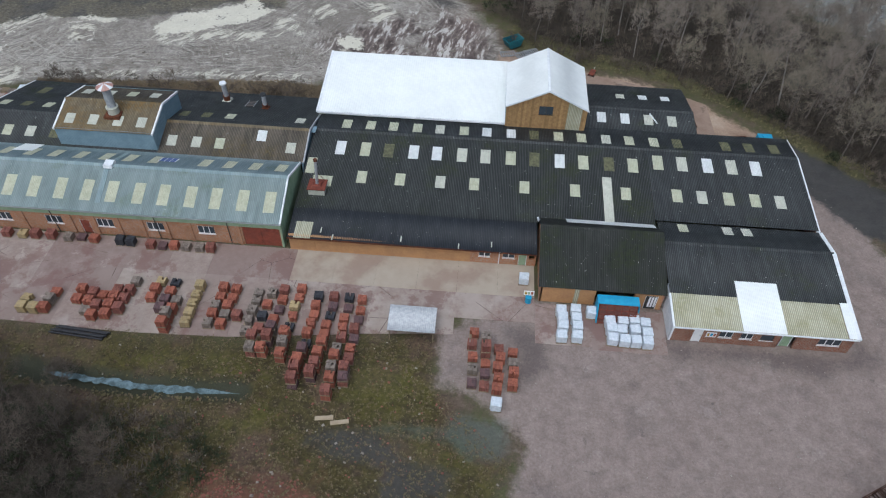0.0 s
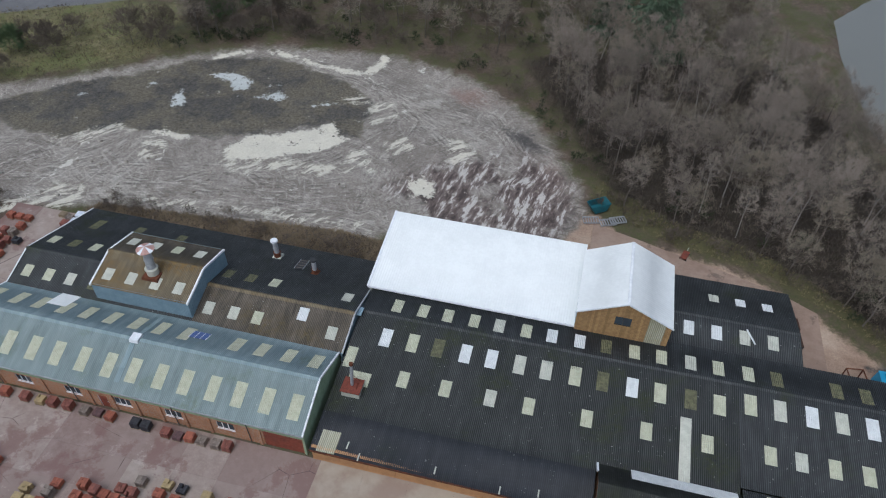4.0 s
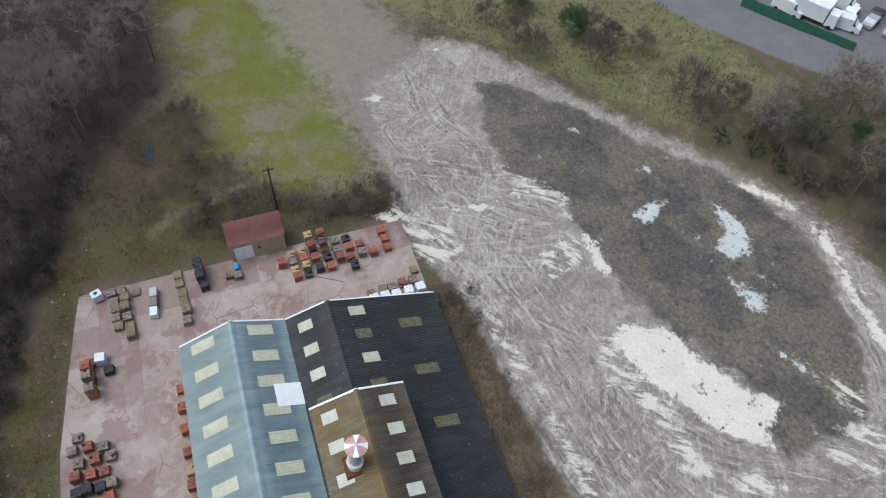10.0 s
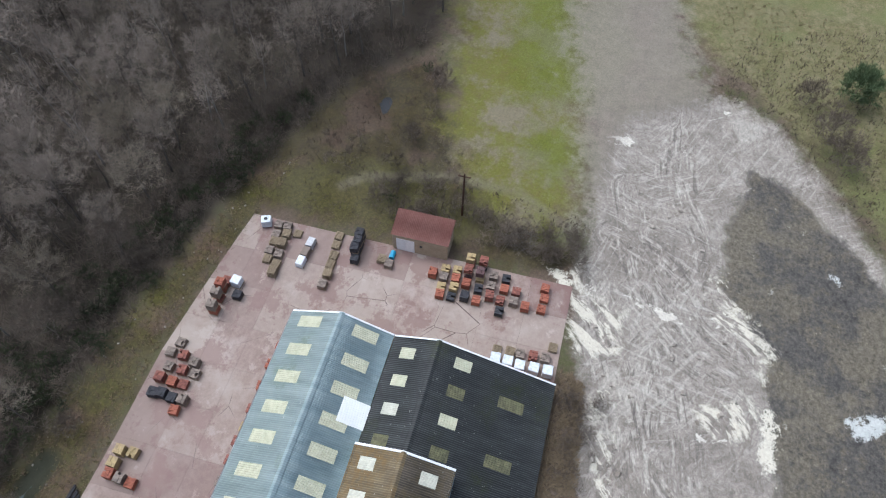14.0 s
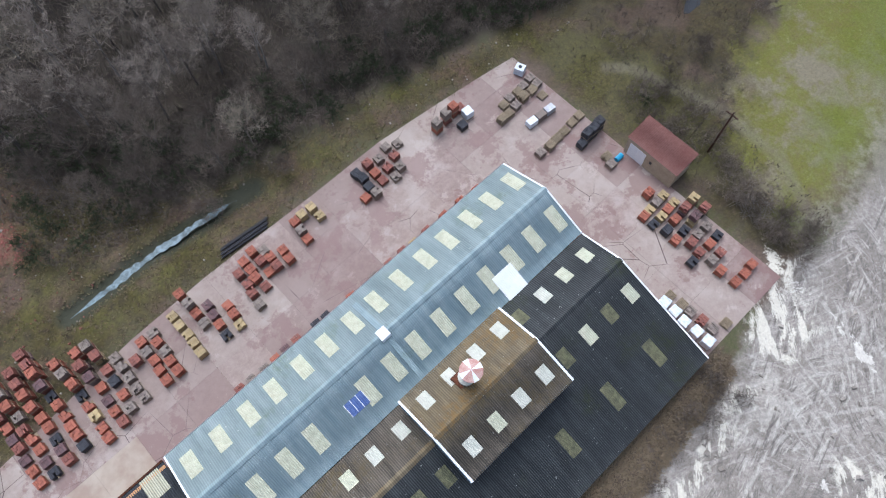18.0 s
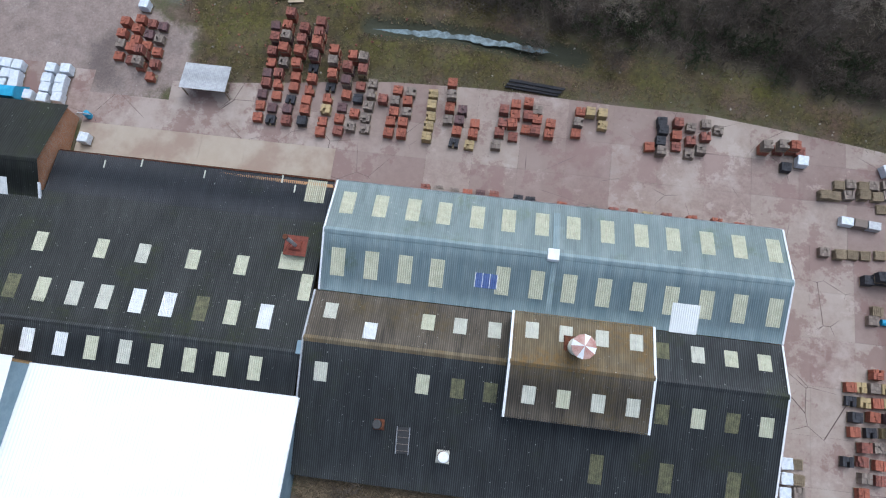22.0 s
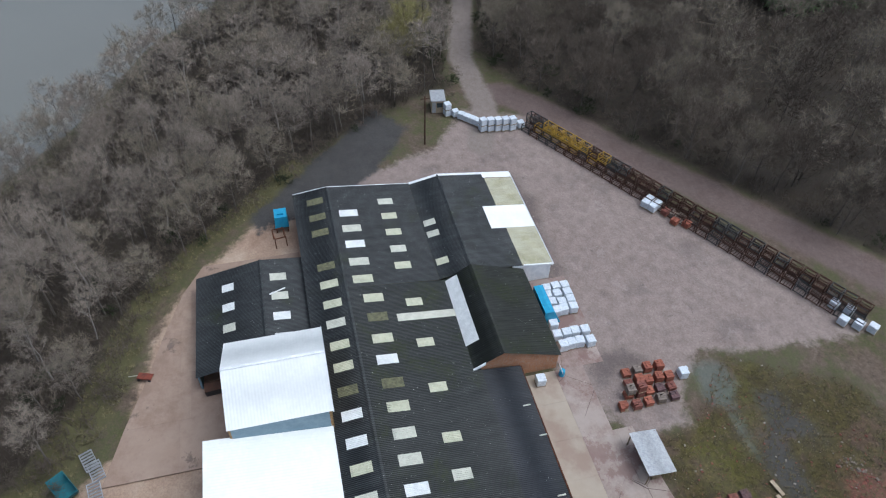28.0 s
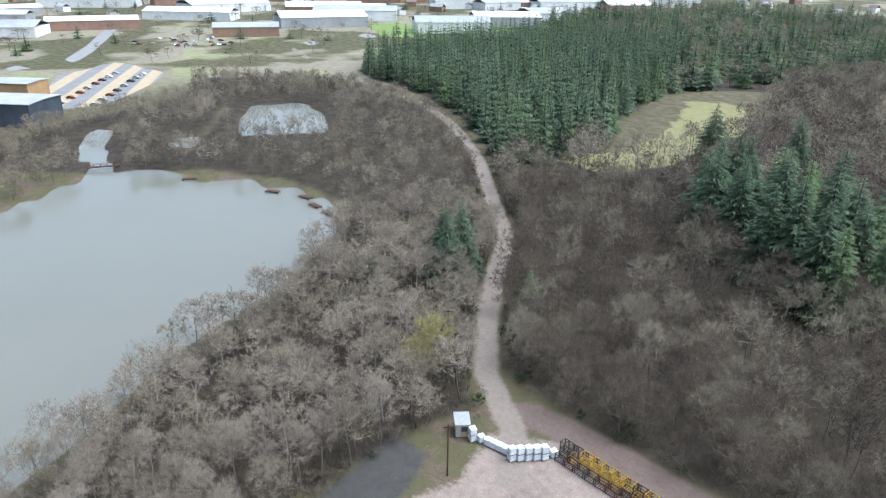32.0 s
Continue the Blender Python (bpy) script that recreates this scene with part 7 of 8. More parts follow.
pal_me = pallet_mesh().ob("pallet", "wood")
LOADS = {}
for key, mats_ in (("red", ["tile_red", "tile_red", "tile_red", "tile_dark", "tile_grey"]), ("mix", ["tile_dark", "tile_red", "tile_red", "tile_dark", "tile_dark", "tile_red", "tile_grey", "tile_dark", "tile_mauve", "tile_red"]), ("grey", ["tile_grey", "tile_grey", "tile_dark"]), ("buff", ["tile_buff"]), ("varied", ["tile_red", "tile_grey", "tile_dark", "tile_buff", "tile_blue", "tile_red", "tile_mauve"]), ("black", ["tile_blue"]), ("wood", ["tile_grey", "tile_dark", "tile_grey"])):
    LOADS[key] = []
    for k, m_ in enumerate(mats_):
        for q in range(2):
            ob_ = goods_mesh(20 + k * 7 + q + len(key), rng.choice([0.55, 0.7, 0.85]), rng.choice([2, 3, 3]), rng.choice([4, 5, 6]), rng.choice([1, 2])).ob("goods", m_)
            LOADS[key].append(ob_.data)
            bpy.data.objects.remove(ob_)
LOADS["wood"] = LOADS["wood"][:3]
for q in range(4):
    ob_ = slatted_mesh(60 + q, 2 + q).ob("goods", "wood")
    LOADS["wood"].append(ob_.data)
    bpy.data.objects.remove(ob_)
pal_data = pal_me.data
bpy.data.objects.remove(pal_me)
wraps = [wrapped_mesh(k) for k in range(3)]
for m_ in wraps:
    m_.materials.append(MAT["white_wrap"])
WORDS = {"red": "orange-red clay tiles stacked on a timber pallet", "mix": "mixed dark red and brown clay tiles on a pallet", "grey": "grey-brown clay tiles stacked on a timber pallet", "varied": "red, grey and buff clay goods on a pallet", "buff": "buff yellow clay tiles stacked on a pallet",
         "black": "blue-black clay tiles stacked on a pallet", "wood": "weathered grey goods stacked on a timber pallet"}


def stack(kind, x, y, z=0.0, turn=0.0):
    th = thing("tile_pallet", WORDS[kind], "pallet", "pallets in the yard", (x, y, z), turn + rng.uniform(-4, 4))
    th.scale = (0.90, 0.90, 0.95)
    child(new("pallet", pal_data), th)
    load = tagged(child(new("load", rng.choice(LOADS[kind])), th), kind="stuff")
    load.scale = (1, 1, rng.uniform(0.85, 1.2))
    return th


def wrapped(x, y, z=0.0, turn=0.0):
    th = thing("wrapped_pallet", "pallet load wrapped in white plastic", "pallet", "white wrapped pallets", (x, y, z), turn + rng.uniform(-4, 4))
    child(new("pallet", pal_data), th)
    child(new("wrapped_load", rng.choice(wraps)), th)
    return th


def row(x0, y0, x1, y1, n, kind, tall=0):
    """A row of pallets; the first `tall` of them are two high."""
    for i in range(n):
        s = i / max(1, n - 1)
        x, y = x0 + (x1 - x0) * s + rng.uniform(-0.12, 0.12), y0 + (y1 - y0) * s + rng.uniform(-0.1, 0.1)
        if kind == "white":
            wrapped(x, y)
            continue
        stack("varied" if kind == "mix" and rng.random() < 0.35 else kind, x, y)
        if i < tall:
            stack(kind, x + rng.uniform(-0.06, 0.06), y + rng.uniform(-0.06, 0.06), 0.99)


for r_ in ((9.7, -17.0, 10.0, -7.0, 9, "mix", 2), (8.4, -18.6, 8.7, -6.8, 10, "mix", 4), (6.7, -16.9, 7.1, -6.8, 9, "mix", 4), (5.0, -17.8, 5.4, -6.9, 10, "mix", 4), (3.1, -14.8, 3.3, -6.0, 8, "mix", 3), (1.3, -14.4, 1.6, -6.3, 7, "mix", 3), (0.0, -14.5, 0.3, -7.0, 6, "mix", 2)):
    row(*r_)
for r_ in ((-1.2, -12.0, -1.0, -6.9, 5, "grey", 0), (-2.5, -10.2, -2.5, -10.2, 1, "grey", 0), (-3.8, -11.4, -3.6, -6.8, 5, "red", 0), (-5.1, -11.5, -4.8, -6.8, 5, "red", 0), (-7.6, -11.4, -7.4, -6.7, 5, "buff", 0), (-9.4, -12.4, -9.4, -8.9, 4, "red", 2),
           (-10.6, -10.0, -10.3, -6.5, 4, "varied", 0), (-12.2, -8.6, -11.8, -6.4, 3, "varied", 0), (-14.9, -10.4, -14.5, -6.7, 4, "grey", 0), (-16.0, -11.3, -15.9, -7.8, 4, "red", 0), (-17.3, -11.5, -17.2, -8.8, 3, "red", 0), (-18.3, -11.0, -18.3, -8.6, 3, "red", 0), (-19.7, -9.6, -19.6, -8.4, 2, "red", 0)):
    row(*r_)
for r_ in ((-22.5, -11.0, -22.2, -8.8, 3, "red"), (-23.6, -11.2, -23.6, -11.2, 1, "buff"), (-24.8, -11.2, -24.8, -10.0, 2, "buff"), (-30.8, -11.0, -30.6, -8.9, 3, "black"), (-29.6, -8.2, -30.7, -7.8, 2, "red"), (-32.2, -11.0, -32.2, -8.5, 3, "red"),
           (-33.6, -10.8, -33.4, -8.0, 3, "grey"), (-35.2, -11.3, -34.7, -8.5, 3, "grey"), (-36.3, -10.8, -36.3, -10.8, 1, "grey"), (-40.8, -9.2, -43.5, -9.5, 3, "red", 3), (-44.4, -9.3, -44.4, -9.3, 1, "red"), (-44.3, -8.2, -44.3, -8.2, 1, "white"), (-43.0, -7.5, -43.0, -7.5, 1, "black")):
    row(*r_)
for r_ in ((-52.7, -6.8, -48.0, -6.4, 5, "wood"), (-52.8, -5.7, -46.5, -5.1, 6, "wood"), (-52.1, -4.3, -52.1, -4.3, 1, "wood"), (-46.6, 0.7, -53.1, 0.3, 6, "wood"), (-53.3, 2.6, -50.4, 3.0, 4, "black", 3), (-51.4, 5.7, -51.0, 6.8, 2, "wood"), (-50.9, 11.8, -50.9, 11.8, 1, "red"),
           (-51.8, 12.9, -48.6, 13.2, 4, "varied"), (-52.0, 14.2, -48.7, 14.3, 4, "varied"), (-53.4, 15.5, -49.1, 15.7, 4, "varied", 2), (-53.3, 16.8, -49.0, 17.0, 4, "varied", 2)):
    row(*r_)
for r_ in ((-52.3, 18.2, -49.8, 18.3, 3, "grey"), (-52.3, 19.6, -48.4, 19.6, 4, "varied"), (-51.0, 21.0, -49.8, 21.0, 2, "red"), (-49.6, 22.2, -49.6, 22.2, 1, "red"), (-52.3, 23.9, -49.8, 23.9, 3, "red"), (-44.1, 20.4, -44.4, 25.4, 5, "wood"), (-42.8, 20.4, -42.8, 25.8, 5, "white"), (-45.8, 25.9, -45.8, 25.9, 1, "wood"),
           (-14.8, -1.3, -8.0, -1.1, 6, "mix"), (-18.4, -1.0, -17.2, -1.0, 2, "black"), (-24.4, -0.9, -21.4, -0.9, 3, "mix"), (-31.6, -0.9, -26.4, -0.9, 4, "mix"), (-38.5, -0.9, -34.0, -0.9, 3, "red")):
    row(*r_)
for r_ in ((30.9, -6.5, 30.9, -9.8, 4, "white"), (32.5, -6.4, 32.4, -9.8, 4, "white"), (34.0, -6.6, 34.0, -6.6, 1, "white"), (35.9, -7.5, 35.9, -9.8, 3, "white"), (37.1, -7.4, 37.1, -9.9, 3, "white"), (38.3, -7.3, 38.3, -9.8, 3, "white"), (39.5, -7.5, 39.5, -9.9, 3, "white"), (26.9, -2.4, 26.9, -2.4, 1, "white"),
           (21.9, -10.2, 22.0, -16.0, 5, "mix"), (23.2, -11.2, 23.3, -16.2, 5, "mix", 2), (24.6, -11.8, 24.5, -16.6, 5, "red"), (26.0, -12.2, 25.9, -16.0, 4, "red"), (24.4, -18.2, 24.4, -18.2, 1, "white")):
    row(*r_)

# ---- yard slabs ----
m = Nodes("pinkish_worn_concrete", 0.85)
wet_ = m.step(m.noise(0.16, 9, 0.7), 0.51, 0.56)
cc = m.mix(m.step(m.noise(1.2, 10, 0.78), 0.30, 0.70), (0.195, 0.14, 0.122), (0.30, 0.235, 0.208))
cc = m.mix(m.math("MULTIPLY", m.step(m.noise(0.13, 7, 0.68), 0.47, 0.60), 0.65), cc, (0.385, 0.33, 0.295))
cc = m.mix(m.math("MULTIPLY", m.random(), 0.6), cc, (0.33, 0.285, 0.245))
cc = m.mix(m.math("MULTIPLY", m.step(m.math("FRACT", m.math("MULTIPLY", m.random(), 7.3)), 0.55, 0.75), 0.5), cc, (0.175, 0.115, 0.105))
cc = m.mix(m.math("MULTIPLY", m.step(m.noise(0.3, 9, 0.75), 0.57, 0.63), 0.42), cc, (0.41, 0.355, 0.315))
cc = m.mix(m.math("MULTIPLY", wet_, 0.62), cc, (0.160, 0.086, 0.075))
cc = m.mix(m.math("MULTIPLY", m.step(m.cells(0.23, "DISTANCE_TO_EDGE"), 0.007, 0.002), m.step(m.noise(0.11, 3), 0.50, 0.58)), cc, (0.085, 0.060, 0.052))
m.bump(m.noise(6, 6), 0.25, 0.03)
MAT["slab"] = m.done(cc, m.step(wet_, 0.0, 1.0, 0.88, 0.5))
m = Nodes("pale_beige_concrete", 0.85)
cc = m.mix(m.noise(0.9, 8, 0.7), (0.30, 0.25, 0.195), (0.40, 0.345, 0.28))
cc = m.mix(m.math("MULTIPLY", m.step(m.noise(0.16, 5), 0.48, 0.66), 0.6), cc, (0.225, 0.15, 0.12))
m.bump(m.noise(6, 6), 0.25, 0.03)
MAT["slab_pale"] = m.done(cc, m.step(m.noise(0.3, 4), 0.4, 0.6, 0.6, 0.9))
pave = tagged(new("pavement"), "worn pinkish concrete yard of large cast slabs", "pavement", kind="structure")


def slab(x0, x1, y0, y1, skew=0.0, mat="slab"):
    g_ = 0.006
    z = 0.02 + rng.uniform(-0.006, 0.006)
    Build().add([(x0 + g_, y0 + g_, z), (x1 - g_, y0 + g_ + skew, z), (x1 - g_, y1 - g_, z), (x0 + g_, y1 - g_, z), (x0 + g_, y0 + g_, -0.15), (x1 - g_, y0 + g_ + skew, -0.15), (x1 - g_, y1 - g_, -0.15), (x0 + g_, y1 - g_, -0.15)],
                [(0, 1, 2, 3), (0, 4, 5, 1), (1, 5, 6, 2), (2, 6, 7, 3), (3, 7, 4, 0)]).ob("slab", mat, pave)


def front_edge(x):
    return float(np.interp(x, [-54, -47, -35, -25, -14, -2, 12, 19], [-10.3, -11.3, -12.6, -12.6, -13.0, -12.6, -10.8, -10.2]))


x = -53.6
while x < 28:
    w_ = 4.6 if x < 15 else 4.4
    x1 = min(x + w_, 28.2)
    slab(x, x1, -4.6, 0.0, 0.0, "slab_pale" if x > -2 else "slab")
    if x < 19:
        slab(x, x1, -8.4, -4.6)
        slab(x, x1, front_edge(x), -8.4, front_edge(x1) - front_edge(x))
    x = x1
for k in range(6):
    for j in range(3):
        slab(-53.6 + j * 4.1, -53.6 + (j + 1) * 4.1, k * 4.45, (k + 1) * 4.45)
slab(28.2, 34.0, -10.5, -5.4)
slab(34.0, 41.6, -10.8, -5.4)
slab(19.2, 28.2, -8.0, -4.6)

# concrete yard behind the store
m = Nodes("pink_brown_concrete", 0.85)
cc = m.mix(m.step(m.noise(0.5, 10, 0.72), 0.32, 0.68), (0.235, 0.165, 0.125), (0.33, 0.245, 0.190))
cc = m.mix(m.math("MULTIPLY", m.step(m.noise(0.12, 6, 0.65), 0.48, 0.62), 0.6), cc, (0.37, 0.285, 0.225))
cc = m.mix(m.math("MULTIPLY", m.step(m.noise(0.28, 8, 0.7), 0.60, 0.66), 0.7), cc, (0.085, 0.070, 0.063))
cc = m.mix(m.math("MULTIPLY", m.random(), 0.35), cc, (0.20, 0.135, 0.105))
m.bump(m.noise(6, 6), 0.2, 0.02)
MAT["slab_rear"] = m.done(cc, m.step(m.noise(0.3, 4), 0.4, 0.6, 0.55, 0.9))
for x0 in (25.0, 31.0, 37.0, 43.0, 49.0):
    x1 = x0 + (6.0 if x0 < 49 else 4.0)
    far0, far1 = (float(np.interp(v, [24, 28, 35.4, 47.7, 53, 60], [43.0, 42.2, 39.6, 36.2, 33.2, 29.2])) for v in (x0, x1))
    near0 = 29.9 if x0 < 34 else 33.7 if x0 < 49 else 21.2
    cut = (near0 + min(far0, far1)) / 2 if x0 < 49 else 27.5
    slab(x0, x1, near0, cut, 0.0, "slab_rear")
    g_, z_ = 0.006, 0.02
    Build().add([(x0 + g_, cut + g_, z_), (x1 - g_, cut + g_, z_), (x1 - g_, far1, z_), (x0 + g_, far0, z_), (x0 + g_, cut + g_, -0.15), (x1 - g_, cut + g_, -0.15), (x1 - g_, far1, -0.15), (x0 + g_, far0, -0.15)],
                [(0, 1, 2, 3), (0, 4, 5, 1), (1, 5, 6, 2), (2, 6, 7, 3), (3, 7, 4, 0)]).ob("slab", "slab_rear", pave)

# ---- smaller buildings and gear ----
hut = thing("brick_hut", "small brick hut with a rusty red sheet roof", "hut")
hx0, hx1, hy0, hy1 = -56.2, -53.3, 6.5, 12.7
wall = Build().box(hx1 - 0.2, hx1, hy0, 6.9, 0, 2.75).box(hx1 - 0.2, hx1, 9.0, hy1, 0, 2.75).box(hx1 - 0.2, hx1, 6.9, 9.0, 2.2, 2.75)
wall.box(hx0, hx0 + 0.2, hy0, hy1, 0, 3.4).box(hx0 + 0.2, hx1 - 0.2, hy0, hy0 + 0.2, 0, 2.78).box(hx0 + 0.2, hx1 - 0.2, hy1 - 0.2, hy1, 0, 2.78)
wall.ob("wall", "buff_wall", hut, "buff brick wall")
v, f = corrugated(hy0 - 0.15, hy1 + 0.15, (hx1 + 0.08, 2.8), (hx0 - 0.2, 3.5), 2, 0, 0.19, 0.03)
Build().add([(p[1], p[0], p[2]) for p in v], f).ob("roof", "hut_roof", hut, "rusty red corrugated roof", True)
for y0_, y1_ in ((6.92, 7.94), (7.96, 8.98)):
    Build().box(hx1 - 0.06, hx1 + 0.03, y0_, y1_, 0.03, 2.18).ob("door", "frame_white", hut, "white painted door leaf")
Build().box(hx1 - 0.02, hx1 + 0.03, 9.6, 9.9, 1.3, 1.7).ob("vent", "dark_metal", hut)

cab = thing("gate_cabin", "small pale gate cabin with a flat roof", "cabin", at=(81.3, -3.8, 0), rz=-8)
Build().box(-1.5, 1.5, -1.05, 1.05, 0.1, 2.3).ob("body", "buff_wall", cab)
Build().box(-1.65, 1.65, -1.2, 1.2, 2.3, 2.42, taper=0.05).ob("roof", "steel", cab, "grey felt roof")
Build().box(-1.53, -1.505, -0.7, 0.2, 1.1, 1.9).ob("window", "glass", cab)
Build().box(-1.54, -1.505, 0.35, 0.95, 0.15, 2.05).ob("door", "steel", cab)

canopy = thing("open_canopy", "open pallet canopy with a grey corrugated roof", "canopy", at=(15.65, -10.05, 0))
v, f = corrugated(-2.4, 2.4, (-1.5, 1.75), (1.5, 2.1), 2, 0, 0.19, 0.03)
Build().add(v, f).ob("roof", "steel", canopy, "grey galvanised corrugated roof", True)
for px, py in ((-2.2, -1.3), (2.2, -1.3), (-2.2, 1.3), (2.2, 1.3)):
    Build().box(px - 0.05, px + 0.05, py - 0.05, py + 0.05, 0, 1.78 if py < 0 else 2.0).ob("post", "wood", canopy)
Build().box(-2.3, 2.3, -1.36, -1.26, 1.6, 1.72).box(-2.3, 2.3, 1.26, 1.36, 1.86, 2.0).ob("beam", "wood", canopy)
for k in range(3):
    stack("wood", 14.2 + k * 1.4, -9.9)

rack = thing("tarp_covered_rack", "red oxide steel rack under a bright blue tarpaulin", "rack", at=(36.6, -6.35, 0))
rb = Build()
for i in range(6):
    x = -1.95 + i * 0.76
    rb.add([(x, -1.15, 0.1), (x + 0.09, -1.15, 0.1), (x + 0.09, -0.25, 2.3), (x, -0.25, 2.3), (x, -1.05, 0.06), (x + 0.09, -1.05, 0.06), (x + 0.09, -0.15, 2.26), (x, -0.15, 2.26)],
           [(0, 1, 2, 3), (4, 7, 6, 5), (0, 4, 5, 1), (1, 5, 6, 2), (2, 6, 7, 3), (3, 7, 4, 0)])
for k in range(5):
    y, z = -1.18 + 0.2 * k, 0.2 + k * 0.48
    rb.box(-1.95, 1.95, y, y + 0.07, z, z + 0.09)
rb.ob("frame", "rust_red", rack)
Build().prism([(-1.02, 0.05), (-0.16, 2.2), (0.72, 2.2), (0.72, 0.05)], "x", -1.95, 1.95).ob("load", "hut_roof", rack, "stacked dull red goods")
Build().prism([(-0.30, 2.32), (-0.28, 2.42), (0.2, 2.52), (0.85, 2.45), (0.88, 1.2), (0.78, 1.2), (0.75, 2.36), (0.2, 2.42), (-0.22, 2.34)], "x", -2.1, 2.1).prism([(-1.25, 0.3), (-0.30, 2.42), (0.85, 2.42), (0.85, 0.3)], "x", -2.16, -2.04).prism([(-0.6, 1.6), (-0.30, 2.42), (0.85, 2.42), (0.85, 0.8)], "x", 2.04, 2.12).ob("tarpaulin", "blue", rack, "bright blue tarpaulin")

timbers = thing("pipe_bundle", "bundle of long black pipes on the grass", "pipes", at=(-17.9, -13.55, 0.05), rz=-4.5)
for k in range(5):
    Build().tube((-2.9 + 0.15 * k, -0.45 + k * 0.22, 0.14 + 0.12 * (k % 2)), (2.8 + 0.1 * k, -0.45 + k * 0.22, 0.14 + 0.12 * (k % 2)), 0.11, n=8).ob("pipe", "black_plastic", timbers)

# stillage racks along the track
r2_ = random.Random(3)
RACK = Build()
for px in (-0.78, 0.68):
    for py in (-0.58, 0.48):
        RACK.box(px, px + 0.10, py, py + 0.10, 0, 1.26)
for z in (0.12, 1.14):
    for py in (-0.57, 0.49):
        RACK.box(-0.68, 0.68, py, py + 0.08, z, z + 0.09)
    for px in (-0.77, 0.69):
        RACK.box(px, px + 0.08, -0.48, 0.48, z, z + 0.09)
for px in (-0.36, 0.0, 0.34):
    RACK.box(px, px + 0.07, -0.49, 0.49, 0.13, 0.19)
RACK.box(-0.68, 0.68, 0.51, 0.55, 0.6, 0.67)
rack_me = {}
for m_ in ("rust_dark", "yellow", "dark_metal"):
    o = RACK.ob("frame", m_)
    rack_me[m_] = o.data
    bpy.data.objects.remove(o)
YELLOW_LANE = 1
line_a, line_b = Vector((73.5, -17.4, 0)), Vector((26.0, -44.5, 0))
d_ = (line_b - line_a).normalized()
nrm_ = Vector((d_.y, -d_.x, 0))
turn_ = math.degrees(math.atan2(d_.y, d_.x))
length = (line_b - line_a).length
for k in range(int(length / 1.75)):
    for lane in range(3):
        p = line_a + d_ * (k * 1.75 + 0.3 * lane) + nrm_ * (lane * 1.35 - 0.9)
        for tier in range(2 if lane == 1 else 1):
            col = "yellow" if (k < 9 and r2_.random() < 0.6 and lane == YELLOW_LANE) else r2_.choice(["rust_dark", "rust_dark", "rust_dark", "dark_metal"])
            th = thing("stillage", "yellow painted steel stillage" if col == "yellow" else "rusty open steel stillage frame", "stillage", "stillages along the track", (p.x, p.y, 1.28 * tier), turn_ + r2_.uniform(-4, 4))
            child(new("frame", rack_me[col]), th)
for z_ in (0.0, 1.14):
    wrapped(79.0, -4.9, z_, 12)
    for k in range(5):
        wrapped(73.7 - 0.14 * k, -9.3 - 1.16 * k, z_, -82)
wrapped(78.5, -6.1, 0, 12)
for k in range(4):
    wrapped(77.6 - 0.8 * k, -6.9 - 0.72 * k, 0, -42)
wrapped(73.4, -15.4, 0, -80)
for x, y in ((51.6, -26.6), (50.6, -27.2), (52.2, -27.5), (51.2, -28.1), (29.5, -41.2), (28.2, -42.3), (27.0, -40.6), (26.0, -42.0), (25.2, -43.4)):
    wrapped(x, y, 0, turn_)
for x, y in ((49.5, -28.6), (48.6, -29.4), (47.5, -29.0), (46.6, -30.3)):
    stack("red", x, y, 0, turn_)

# ---- distance: estate, town and roads ----
MAT["teal"] = plain("teal_paint", (0.02, 0.14, 0.17), (0.03, 0.10, 0.12), 2.0, 0.55)
MAT["fence_green"] = plain("dark_green_paint", (0.025, 0.10, 0.06), (0.035, 0.13, 0.08), 1.0, 0.6)
MAT["far_white"] = plain("white_metal_roof", (0.72, 0.73, 0.74), (0.58, 0.60, 0.62), 0.05, 0.6, 0.0, 0.0)
MAT["far_grey"] = plain("grey_metal_cladding", (0.36, 0.38, 0.40), (0.28, 0.29, 0.31), 0.05, 0.6, 0.0, 0.0)
MAT["far_brick"] = plain("dull_brick", (0.30, 0.19, 0.14), (0.22, 0.15, 0.12), 0.1, 0.85, 0.0, 0.0)
MAT["far_roof"] = plain("grey_brown_roof", (0.20, 0.16, 0.145), (0.15, 0.125, 0.12), 0.1, 0.85, 0.0, 0.0)
MAT["far_dark"] = plain("dark_blue_cladding", (0.04, 0.05, 0.07), (0.07, 0.085, 0.11), 0.2, 0.4, 0.0, 0.0)
MAT["far_timber"] = plain("timber_cladding", (0.38, 0.25, 0.13), (0.28, 0.18, 0.10), 0.2, 0.8, 0.0, 0.0)


